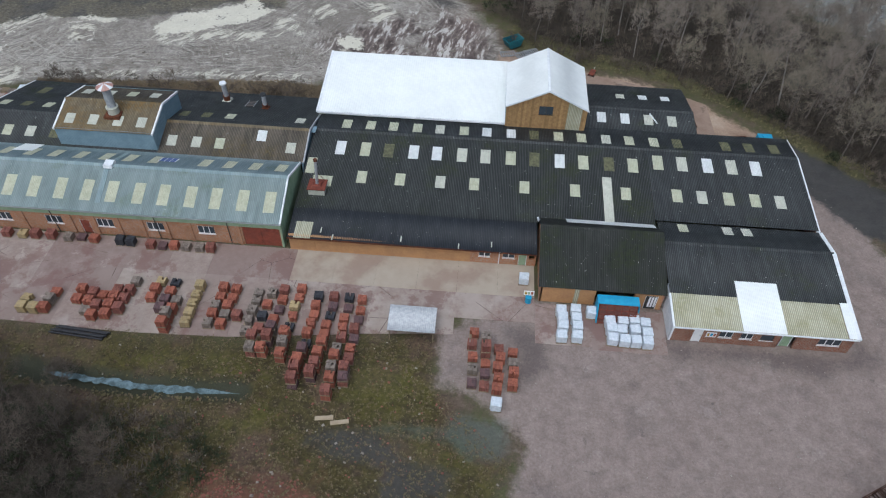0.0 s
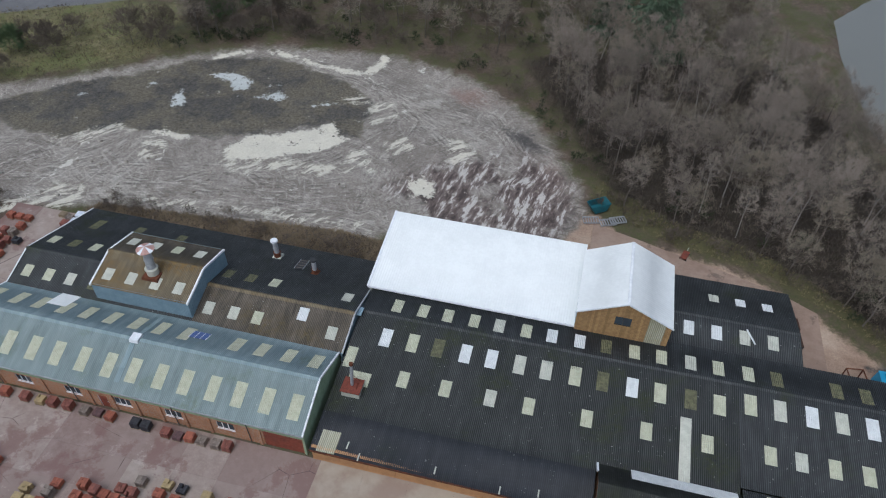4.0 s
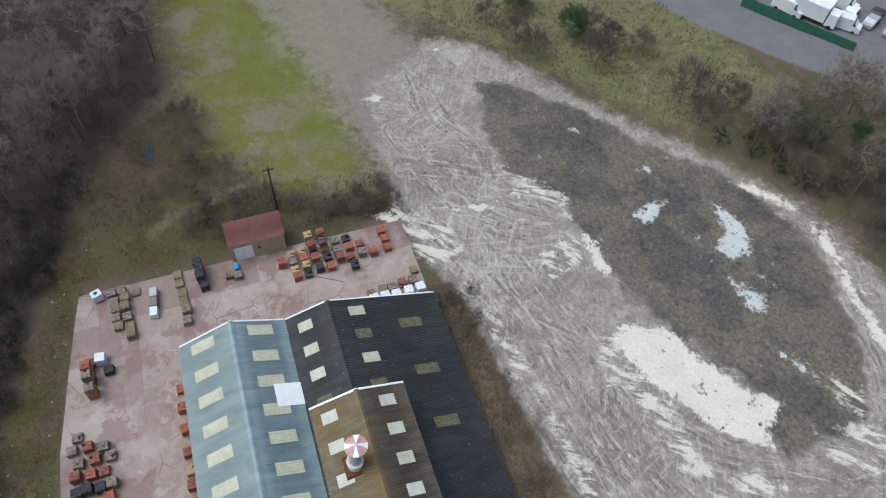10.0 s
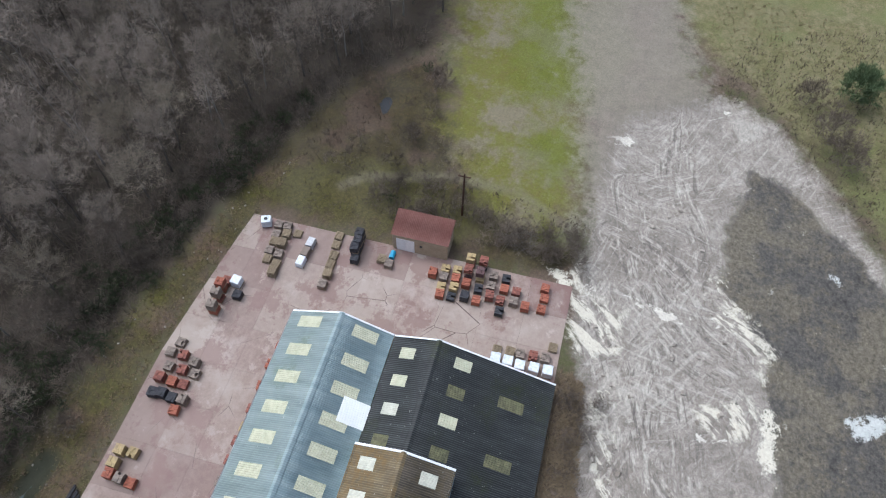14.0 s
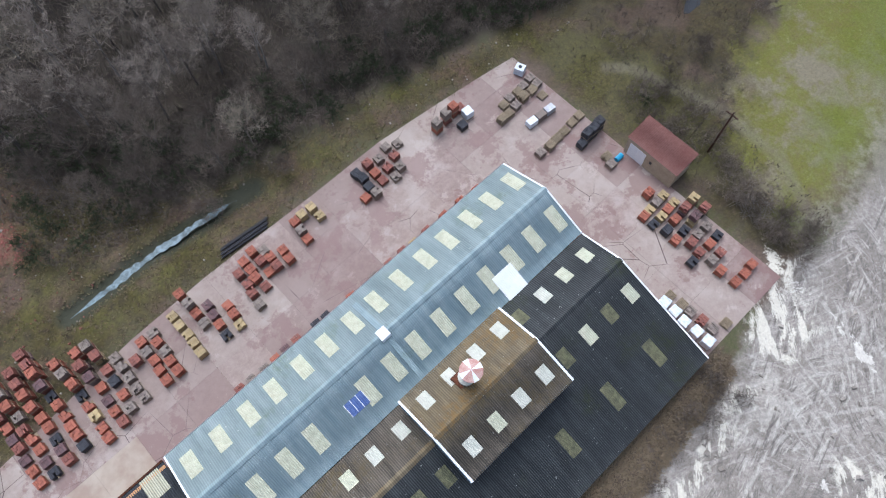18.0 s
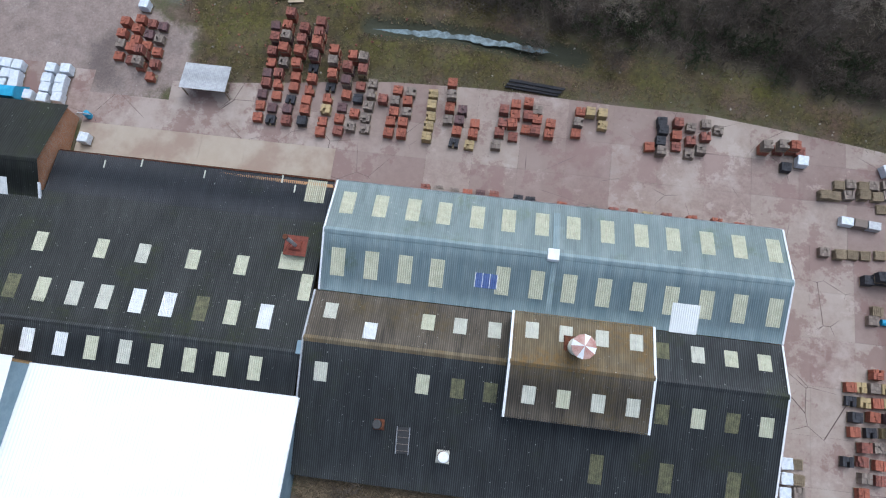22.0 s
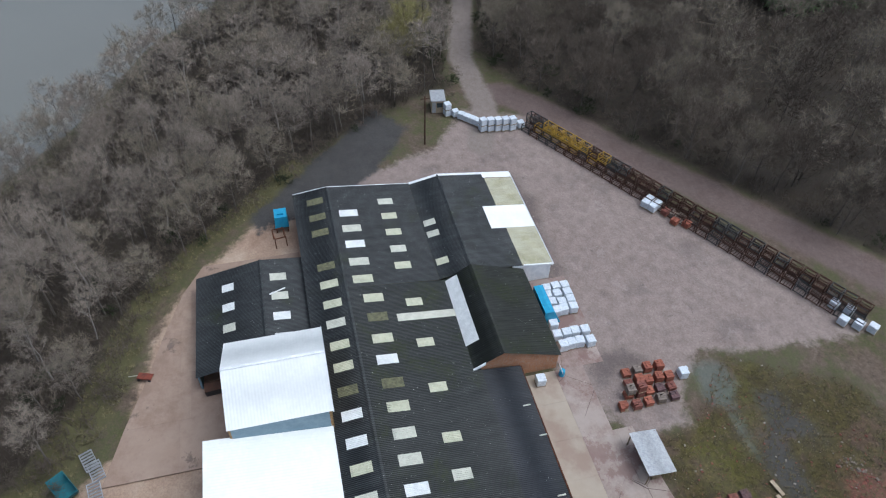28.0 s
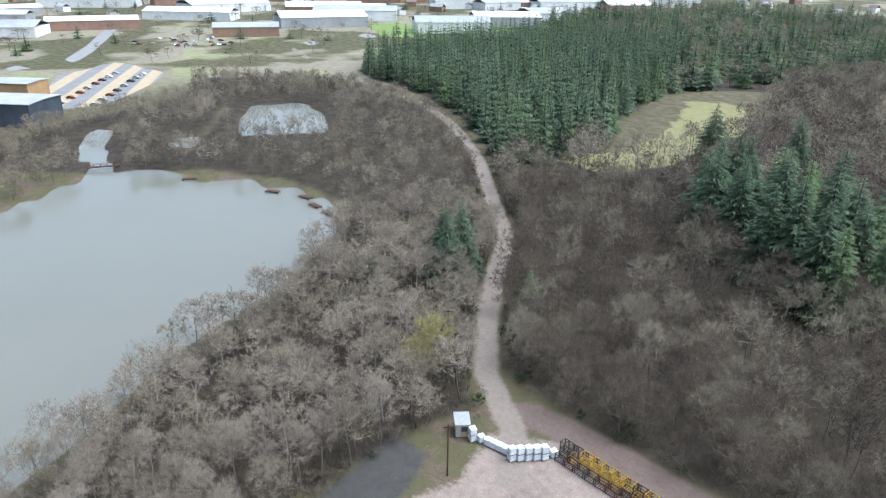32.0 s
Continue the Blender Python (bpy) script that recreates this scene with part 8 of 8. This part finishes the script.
def far_building(name, label, x, y, w_, d_, h, turn, wall_, roof_, pitch=0.12, storeys=1):
    z = float(ground_height(np.array([x]), np.array([y]))[0]) - 1.0
    th = thing(name, label, "building", "distant buildings", (x, y, z), turn)
    h += 1.0
    Build().box(-w_ / 2, w_ / 2, -d_ / 2, d_ / 2, 0, h).ob("wall", wall_, th)
    top = h + d_ * pitch
    Build().prism([(-d_ / 2 - 0.4, h - 0.05), (0, top), (d_ / 2 + 0.4, h - 0.05), (d_ / 2 + 0.4, h + 0.25), (0, top + 0.3), (-d_ / 2 - 0.4, h + 0.25)], "x", -w_ / 2 - 0.4, w_ / 2 + 0.4).ob("roof", roof_, th)
    n = max(2, int(w_ / 7))
    for s in range(storeys):
        for i in range(min(n, 8)):
            cx = -w_ / 2 + (i + 0.5) * w_ / min(n, 8)
            Build().box(cx - 0.9, cx + 0.9, -d_ / 2 - 0.06, -d_ / 2 + 0.02, 2.0 + 3 * s, 3.4 + 3 * s).ob("window", "glass", th)
    return th


fr = random.Random(77)
for k in range(9):
    far_building("industrial_unit", "wide pale industrial unit with a low white roof", 640 + 70 * (k % 3) + fr.uniform(-20, 20), 250 - 62 * k + fr.uniform(-15, 15), fr.uniform(45, 90), fr.uniform(25, 40), fr.uniform(7, 10), fr.uniform(70, 110), fr.choice(["far_grey", "far_brick", "far_white"]), fr.choice(["far_white", "far_white", "far_grey"]))
for k in range(26):
    far_building("industrial_unit", "distant pale warehouse with a low roof", fr.uniform(760, 1150), 400 - 36 * k + fr.uniform(-20, 20), fr.uniform(40, 110), fr.uniform(22, 45), fr.uniform(6, 11), fr.uniform(60, 120), fr.choice(["far_grey", "far_white", "far_brick"]), fr.choice(["far_white", "far_grey", "far_white"]))
for k in range(150):
    far_building("house", "small pitched-roof house in the distance", fr.uniform(700, 1500), fr.uniform(-800, 520), fr.uniform(9, 22), fr.uniform(8, 10), 5.2, fr.uniform(0, 180), fr.choice(["far_brick", "far_white", "far_white"]), fr.choice(["far_roof", "far_grey"]), 0.35, 1)
office = far_building("estate_office", "dark clad office block with a flat roof", 318, 139, 44, 22, 9, 74, "far_dark", "far_grey", 0.02, 3)
far_building("estate_office", "timber clad office wing with a flat roof", 362, 145, 22, 16, 9, 74, "far_timber", "far_grey", 0.02, 3)
far_building("cottage", "small white cottage among the conifers", 128.5, -119, 9, 7, 4, 30, "far_white", "far_roof", 0.35)

CAR = Build().prism([(-2.1, 0.35), (-2.1, 0.85), (-1.3, 0.95), (-0.7, 1.42), (0.9, 1.42), (1.5, 0.98), (2.1, 0.85), (2.1, 0.35)], "y", -0.85, 0.85)
car_me = {}
for m_ in ("far_white", "dark_metal", "steel", "rust_red", "far_grey"):
    o = CAR.ob("body", m_)
    car_me[m_] = o.data
    bpy.data.objects.remove(o)
GL = Build().prism([(-1.15, 0.98), (-0.66, 1.36), (0.86, 1.36), (1.35, 0.98)], "y", -0.87, 0.87).ob("window", "glass")
WH = Build().tube((0, -0.1, 0), (0, 0.1, 0), 0.33, n=10).ob("wheel", "black_plastic")
gl_me, wh_me = GL.data, WH.data
bpy.data.objects.remove(GL)
bpy.data.objects.remove(WH)


def car(x, y, turn):
    z = float(ground_height(np.array([x]), np.array([y]))[0])
    col = fr.choice(list(car_me))
    th = thing("car", {"far_white": "white", "dark_metal": "black", "steel": "silver", "rust_red": "dark red", "far_grey": "grey"}[col] + " car parked on tarmac", "car", "parked cars", (x, y, z), turn)
    child(new("body", car_me[col]), th)
    child(new("window", gl_me), th)
    for px in (-1.3, 1.3):
        for py in (-0.8, 0.8):
            child(new("wheel", wh_me), th).location = (px, py, 0.33)


for k in range(16):
    car(345 + k * 6.2 + fr.uniform(-1, 1), 108 - k * 0.4 + (k % 2) * 16, fr.uniform(60, 80))
for k in range(30):
    car(fr.uniform(560, 620), fr.uniform(60, 140), fr.uniform(0, 180))
for k in range(12):
    car(-82 + (k % 4) * 3.1 + (k // 4) * 5.0 + fr.uniform(-0.4, 0.4), 103 + (k % 4) * 1.6 + (k // 4) * 5.5, 118 + fr.uniform(-4, 4))
lorry = thing("lorry", "white box lorry parked in the far yard", "lorry", at=(-74.5, 103, 0), rz=30)
Build().box(-3.2, 2.2, -1.2, 1.2, 0.9, 3.4).ob("box", "far_white", lorry)
Build().box(2.35, 4.0, -1.15, 1.15, 0.6, 2.7, taper=0.1).ob("cab", "far_white", lorry)
for px in (-2.3, -1.2, 3.2):
    for py in (-1.05, 1.05):
        child(new("wheel", wh_me), lorry).matrix_basis = pose(px, py, 0.45) @ Matrix.Scale(1.35, 4)
for x, y in ((-77.5, 100.5), (-71, 106.5), (-76, 110)):
    vn = thing("van", "white panel van parked in the far yard", "van", "vans in the far yard", (x, y, 0), fr.uniform(25, 40))
    Build().prism([(-2.6, 0.4), (-2.6, 2.2), (-2.5, 2.35), (1.1, 2.35), (1.9, 1.35), (2.6, 1.15), (2.65, 0.4)], "y", -0.95, 0.95).ob("body", "far_white", vn)
    Build().prism([(1.2, 1.4), (1.25, 2.2), (1.8, 1.42)], "y", -0.97, 0.97).ob("window", "glass", vn)
    for px in (-1.6, 1.7):
        for py in (-0.9, 0.9):
            child(new("wheel", wh_me), vn).location = (px, py, 0.33)
fe = thing("green_fence", "dark green sheet fence along the far yard", "fence", at=(-73, 98.9, 0), rz=31)
for i in range(9):
    Build().box(-9.5 + i * 2.1, -7.5 + i * 2.1, -0.03, 0.03, 0.05, 1.8).ob("panel", "fence_green", fe)
    Build().box(-9.56 + i * 2.1, -9.48 + i * 2.1, -0.05, 0.05, 0, 1.9).ob("post", "dark_metal", fe)
for k, (x, y, m_) in enumerate(((-112, 74, "rust_red"), (-106, 80, "rust_red"))):
    cn = thing("container", ("blue" if m_ == "blue" else "rusty red") + " steel shipping container", "container", at=(x, y, 0), rz=45)
    Build().box(-3.0, 3.0, -1.2, 1.2, 0.1, 2.6).ob("body", m_, cn)
    for i in range(12):
        Build().box(-2.9 + i * 0.49, -2.7 + i * 0.49, -1.25, -1.2, 0.2, 2.5).ob("rib", m_, cn)

# ---- lake edge ----
for k, (x, y, a) in enumerate(((198, 16.5, 40), (190, 14, 30), (183, 10.7, 20), (178, 8.0, 10), (205, 26, 60), (222, 52, 95))):
    j = thing("fishing_jetty", "small dark timber fishing jetty", "jetty", "jetties round the lake", (x, y, -0.75), a)
    Build().box(-2.2, 2.2, -0.9, 0.9, 0.35, 0.45).ob("deck", "rust_dark", j)
    for px in (-2, 2):
        for py in (-0.8, 0.8):
            Build().box(px - 0.07, px + 0.07, py - 0.07, py + 0.07, -0.8, 0.35).ob("post", "rust_dark", j)
br = thing("footbridge", "low dark footbridge over the lake inlet", "bridge", at=(238, 80.5, 0), rz=-80)
Build().box(-5, 5, -0.8, 0.8, 0.2, 0.4).ob("deck", "rust_dark", br)
for py in (-0.75, 0.75):
    Build().box(-5, 5, py - 0.04, py + 0.04, 1.2, 1.28).ob("rail", "rust_dark", br)
    for i in range(6):
        Build().box(-5 + 2 * i - 0.04, -4.92 + 2 * i, py - 0.04, py + 0.04, 0.4, 1.2).ob("post", "rust_dark", br)

# ---- poles and wires ----


def pole(x, y, h, lean=0.0):
    th = thing("utility_pole", "weathered timber utility pole", "pole", "utility poles", (x, y, 0))
    Build().tube((0, 0, -0.3), (lean, 0, h), 0.14, 0.09, n=8).ob("shaft", "rust_dark", th)
    Build().box(lean - 0.05, lean + 0.05, -0.7, 0.7, h - 0.5, h - 0.38).ob("crossarm", "rust_dark", th)
    return Vector((x + lean, y, h - 0.4))


tops = [pole(72.2, 0.3, 8.5), pole(104, -6.5, 8.5, 0.3), pole(133, -19.6, 8.5)]
pole(-59.7, 12.8, 7.0, -0.4)
for a, b2 in zip(tops, tops[1:]):
    wv = Build()
    pts_ = [a.lerp(b2, s) - Vector((0, 0, 1.2 * 4 * s * (1 - s))) for s in np.linspace(0, 1, 9)]
    for p, q in zip(pts_, pts_[1:]):
        wv.tube(p, q, 0.02, n=4)
    tagged(wv.ob("overhead_wire", "dark_metal"), "thin sagging overhead wire between poles", "wire")

# ---- rear yard gear ----
tank = thing("blue_hopper", "bright blue steel hopper tank on a rusty stand", "hopper", at=(58.1, 22.9, 0))
Build().box(-1.0, 1.0, -0.9, 0.9, 0.9, 2.5, taper=0.12).ob("tank", "blue", tank)
Build().box(-0.9, 0.9, -0.8, 0.8, 2.5, 2.62).box(-0.4, 0.4, -0.4, 0.4, 2.62, 2.85).ob("lid", "blue", tank)
for px in (-0.85, 0.85):
    for py in (-0.75, 0.75):
        Build().box(px - 0.07, px + 0.07, py - 0.07, py + 0.07, 0, 0.95).ob("leg", "rust", tank)
st = thing("steel_stand", "rusty open steel frame beside the hopper", "frame", at=(55.3, 23.4, 0), rz=8)
for px in (-0.9, 0.9):
    for py in (-0.7, 0.7):
        Build().box(px - 0.05, px + 0.05, py - 0.05, py + 0.05, 0, 1.7).ob("post", "rust", st)
Build().box(-0.95, 0.95, -0.75, -0.65, 1.6, 1.7).box(-0.95, 0.95, 0.65, 0.75, 1.6, 1.7).box(-0.95, -0.85, -0.65, 0.65, 1.6, 1.7).box(0.85, 0.95, -0.65, 0.65, 1.6, 1.7).ob("top_rail", "rust", st)
sk = thing("waste_skip", "teal painted steel waste skip", "skip", at=(25.3, 46.0, 0), rz=35)
Build().prism([(-1.5, 1.3), (-0.9, 0.1), (0.9, 0.1), (1.5, 1.3), (1.42, 1.3), (0.85, 0.18), (-0.85, 0.18), (-1.42, 1.3)], "y", -0.85, 0.85).ob("shell", "teal", sk)
for py in (-0.86, 0.80):
    Build().prism([(-1.5, 1.3), (-0.9, 0.1), (0.9, 0.1), (1.5, 1.3)], "y", py, py + 0.06).ob("side", "teal", sk)
for k, (x, y, a) in enumerate(((28.2, 44.2, 25), (26.9, 43.4, 22), (24.6, 43.3, 15))):
    pn = thing("panel_stack", "stack of pale steel fence panels lying flat", "panels", "fence panels", (x, y, 0.0), a)
    for i in range(3):
        fb = Build()
        for q in range(7):
            fb.box(-1.1 + q * 0.36, -1.05 + q * 0.36, -0.6, 0.6, 0.05 + i * 0.1, 0.09 + i * 0.1)
        fb.box(-1.1, 1.1, -0.62, -0.57, 0.05 + i * 0.1, 0.1 + i * 0.1).box(-1.1, 1.1, 0.57, 0.62, 0.05 + i * 0.1, 0.1 + i * 0.1)
        tagged(fb.ob("panel", "steel", pn), kind="stuff")
tr = thing("hand_trolley", "rusty red flat trolley with a drawbar", "trolley", at=(37.2, 39.3, 0), rz=70)
Build().box(-0.8, 0.8, -0.4, 0.4, 0.3, 0.4).ob("deck", "rust_red", tr)
Build().tube((0.8, 0, 0.35), (1.9, 0.1, 0.1), 0.04, n=6).ob("drawbar", "lit_pale", tr)
for px in (-0.6, 0.6):
    for py in (-0.4, 0.4):
        Build().tube((px, py - 0.05, 0.16), (px, py + 0.05, 0.16), 0.16, n=10).ob("wheel", "black_plastic", tr)
for k, (x, y) in enumerate(((33.9, 32.1), (49.6, 30.0), (49.7, 27.4))):
    bn = thing("scrap_bin", "dark steel bin against the wall", "bin", "bins behind the store", (x, y, 0), 5)
    Build().box(-0.55, 0.55, -0.8, 0.8, 0.05, 0.9, taper=-0.08).ob("body", "dark_metal", bn)
    Build().box(-0.62, 0.62, -0.87, 0.87, 0.9, 0.95).ob("lid", "rust_dark", bn)

# ---- yard bits ----
for k, (x, y, a) in enumerate(((8.6, -20.9, 8), (10.1, -21.2, 12))):
    pk = thing("timber_plank", "pale sawn timber plank lying on the grass", "plank", "planks on the grass", (x, y, 0.12), a)
    Build().box(-0.85, 0.85, -0.2, 0.2, 0.0, 0.1).ob("board", "buff_wall", pk)
sg = thing("yard_sign", "small printed sign board on a blue drum", "sign", at=(27.5, -5.2, 0))
Build().tube((0, 0, 0), (0, 0, 0.85), 0.33, 0.33, 16).ob("drum", "blue", sg)
Build().box(-0.55, 0.55, -0.06, -0.02, 0.95, 1.5, pose(0, 0, 0, -12)).ob("board", "frame_white", sg)
for i in range(3):
    Build().box(-0.45 + 0.32 * i, -0.2 + 0.32 * i, -0.075, -0.062, 1.05, 1.4, pose(0, 0, 0, -12)).ob("print_bar", ["yellow", "green_clad", "tile_red"][i], sg)
bd = thing("wrapped_bundle", "long silver wrapped bundle on bearers", "bundle", at=(-49.9, -2.55, 0), rz=-4)
for i in range(3):
    Build().box(-1.9 + i * 1.28, -0.68 + i * 1.28, -0.42, 0.42, 0.14, 0.85, taper=0.04).ob("pack", ["steel", "tile_grey", "white_wrap"][i % 3], bd)
for i in range(4):
    Build().box(-1.8 + i * 1.15, -1.7 + i * 1.15, -0.5, 0.5, 0, 0.14).ob("bearer", "wood", bd)
ib = thing("water_tank", "white caged water tank with a dark hatch", "tank", at=(-52.6, -8.3, 0), rz=20)
Build().box(-0.5, 0.5, -0.55, 0.55, 0.15, 1.1, taper=0.03).ob("body", "white_wrap", ib)
Build().tube((0, 0, 1.1), (0, 0, 1.18), 0.2, n=12).ob("hatch", "black_plastic", ib)
dr = thing("blue_drum", "bright blue plastic drum on its side", "drum", at=(-52.2, 6.75, 0.3))
Build().tube((-0.45, 0, 0), (0.45, 0, 0), 0.3, n=14).ob("shell", "blue", dr)

# ---- loose stuff ----


def stones(name, label, poly, count, size, mat, seed, z=0.0, sparse=-9.0):
    r = random.Random(seed)
    b = Build()
    xs, ys = [p[0] for p in poly], [p[1] for p in poly]
    pts = np.array([(r.uniform(min(xs), max(xs)), r.uniform(min(ys), max(ys))) for _ in range(count * 3)])
    pts = pts[(inside(poly, pts[:, 0], pts[:, 1]) > 0) & (value_noise(pts[:, 0], pts[:, 1], 1.7) + 0.6 * value_noise(pts[:, 1], pts[:, 0], 0.7) > sparse)][:count]
    hs = ground_height(pts[:, 0], pts[:, 1])
    for (x, y), h in zip(pts, hs):
        s = size[0] + (size[1] - size[0]) * r.random() ** 2.5
        b.box(-s, s, -s * r.uniform(0.5, 1), s * r.uniform(0.5, 1), -s * 0.4, s * r.uniform(0.4, 0.9), pose(x, y, h + z, r.uniform(-20, 20), r.uniform(-20, 20), r.uniform(0, 180)), taper=s * 0.25)
    me_ = bpy.data.meshes.new(name)
    me_.from_pydata(b.v, [], b.f)
    me_.materials.append(MAT[mat])
    tagged(new(name, me_), label, "rubble", kind="stuff")


MAT["stone_pale"] = stack_mat("pale_broken_concrete", (0.40, 0.365, 0.32), (0.20, 0.175, 0.145))
stones("red_rubble", "heaps of broken red clay tile", AREAS["red"], 1500, (0.03, 0.14), "tile_dark", 1, 0.0, 0.02)
stones("pale_rubble", "pale broken concrete and stone", [(5, -40), (9, -38), (8, -34), (2, -34), (-2, -33), (-2, -36.5), (2, -39)], 420, (0.03, 0.34), "stone_pale", 2, 0.0, 0.06)
stones("grey_rubble", "broken grey and brown rubble among weeds", [(10, -27), (12, -30), (9, -36), (4, -40), (1, -37), (8, -33)], 600, (0.03, 0.22), "tile_grey", 7, 0.0, 0.0)
stones("scattered_stone", "scattered pale stones on the rough ground", AREAS["verge"], 300, (0.03, 0.16), "stone_pale", 3)
stones("red_scatter", "scattered broken red tile", [(-2, -14), (14, -12), (24, -22), (14, -34), (-2, -40), (-6, -26)], 320, (0.04, 0.16), "tile_dark", 4)
stones("clay_lump", "clods of pale grey clay", [(-50, 29), (-62, 29), (-70, 33), (-66, 41), (-46, 45), (-30, 40), (-5, 46), (10, 60), (20, 48), (12, 38), (-5, 33)], 350, (0.05, 0.32), "stone_pale", 5)
stones("gravel_stone", "loose stones on the gravel yard", AREAS["gravel"], 700, (0.03, 0.08), "stone_pale", 6)

MAT["blade"] = twig_mat("rough_winter_grass", (0.120, 0.108, 0.050), (0.20, 0.17, 0.095))


MAT["straw"] = twig_mat("dead_brown_grass", (0.120, 0.090, 0.058), (0.205, 0.160, 0.105))


def tufts(name, label, poly, count, size, seed, mat="blade"):
    r = random.Random(seed)
    xs, ys = [p[0] for p in poly], [p[1] for p in poly]
    pts = np.array([(r.uniform(min(xs), max(xs)), r.uniform(min(ys), max(ys))) for _ in range(count * 3)])
    pts = pts[(inside(poly, pts[:, 0], pts[:, 1]) > 0) & (along(STREAM, pts[:, 0], pts[:, 1]) > 0.7) & (inside(AREAS["gravel"], pts[:, 0], pts[:, 1]) < -0.5)][:count]
    hs = ground_height(pts[:, 0], pts[:, 1])
    v, f = [], []
    for (x, y), h in zip(pts, hs):
        s = r.uniform(*size)
        for _ in range(9):
            a, q = r.uniform(0, 6.28), r.uniform(0.2, 1.0)
            px, py = x + math.cos(a) * s * 0.35 * q, y + math.sin(a) * s * 0.35 * q
            k = len(v)
            v += [(px - math.sin(a) * 0.05, py + math.cos(a) * 0.05, h - 0.03), (px + math.sin(a) * 0.05, py - math.cos(a) * 0.05, h - 0.03), (px + math.cos(a) * s * 0.7, py + math.sin(a) * s * 0.7, h + s * r.uniform(0.3, 0.9))]
            f.append((k, k + 1, k + 2))
    me_ = bpy.data.meshes.new(name)
    me_.from_pydata(v, [], f)
    me_.materials.append(MAT[mat])
    tagged(new(name, me_), label, "grass", kind="stuff")


tufts("rough_grass", "rough winter grass tufts", AREAS["verge"], 4500, (0.08, 0.24), 1)
tufts("dead_grass", "tufts of dead brown grass on the waste ground", AREAS["verge"], 3500, (0.08, 0.26), 6, "straw")
tufts("bank_grass", "dead brown grass on the bank behind the kiln shed", PATCHES["bank"][0], 2600, (0.3, 0.7), 4, "straw")
tufts("field_grass", "tussocks of pale winter grass", [(-88, 47), (-73, 58), (-61, 65), (-55, 72), (-62, 86), (-104, 76), (-110, 40), (-96, 38)], 1800, (0.15, 0.4), 5)
tufts("edge_grass", "mossy grass along the yard edge", AREAS["green_edge"], 1400, (0.2, 0.5), 2)
brush = thing("brush_heap", "heap of cut brushwood", "brushwood", at=(-57.8, 20.2, 0))
bw = Build()
for k in range(90):
    a = fr.uniform(0, 3.14)
    c0 = Vector((fr.uniform(-1.6, 1.6), fr.uniform(-1.8, 1.8), fr.uniform(0.05, 0.7)))
    e_ = Vector((math.cos(a), math.sin(a), fr.uniform(-0.15, 0.25))) * fr.uniform(0.5, 1.3)
    bw.tube(c0 - e_, c0 + e_, 0.03, 0.012, n=3, caps=False)
tagged(bw.ob("brushwood", "bark", brush), kind="stuff")
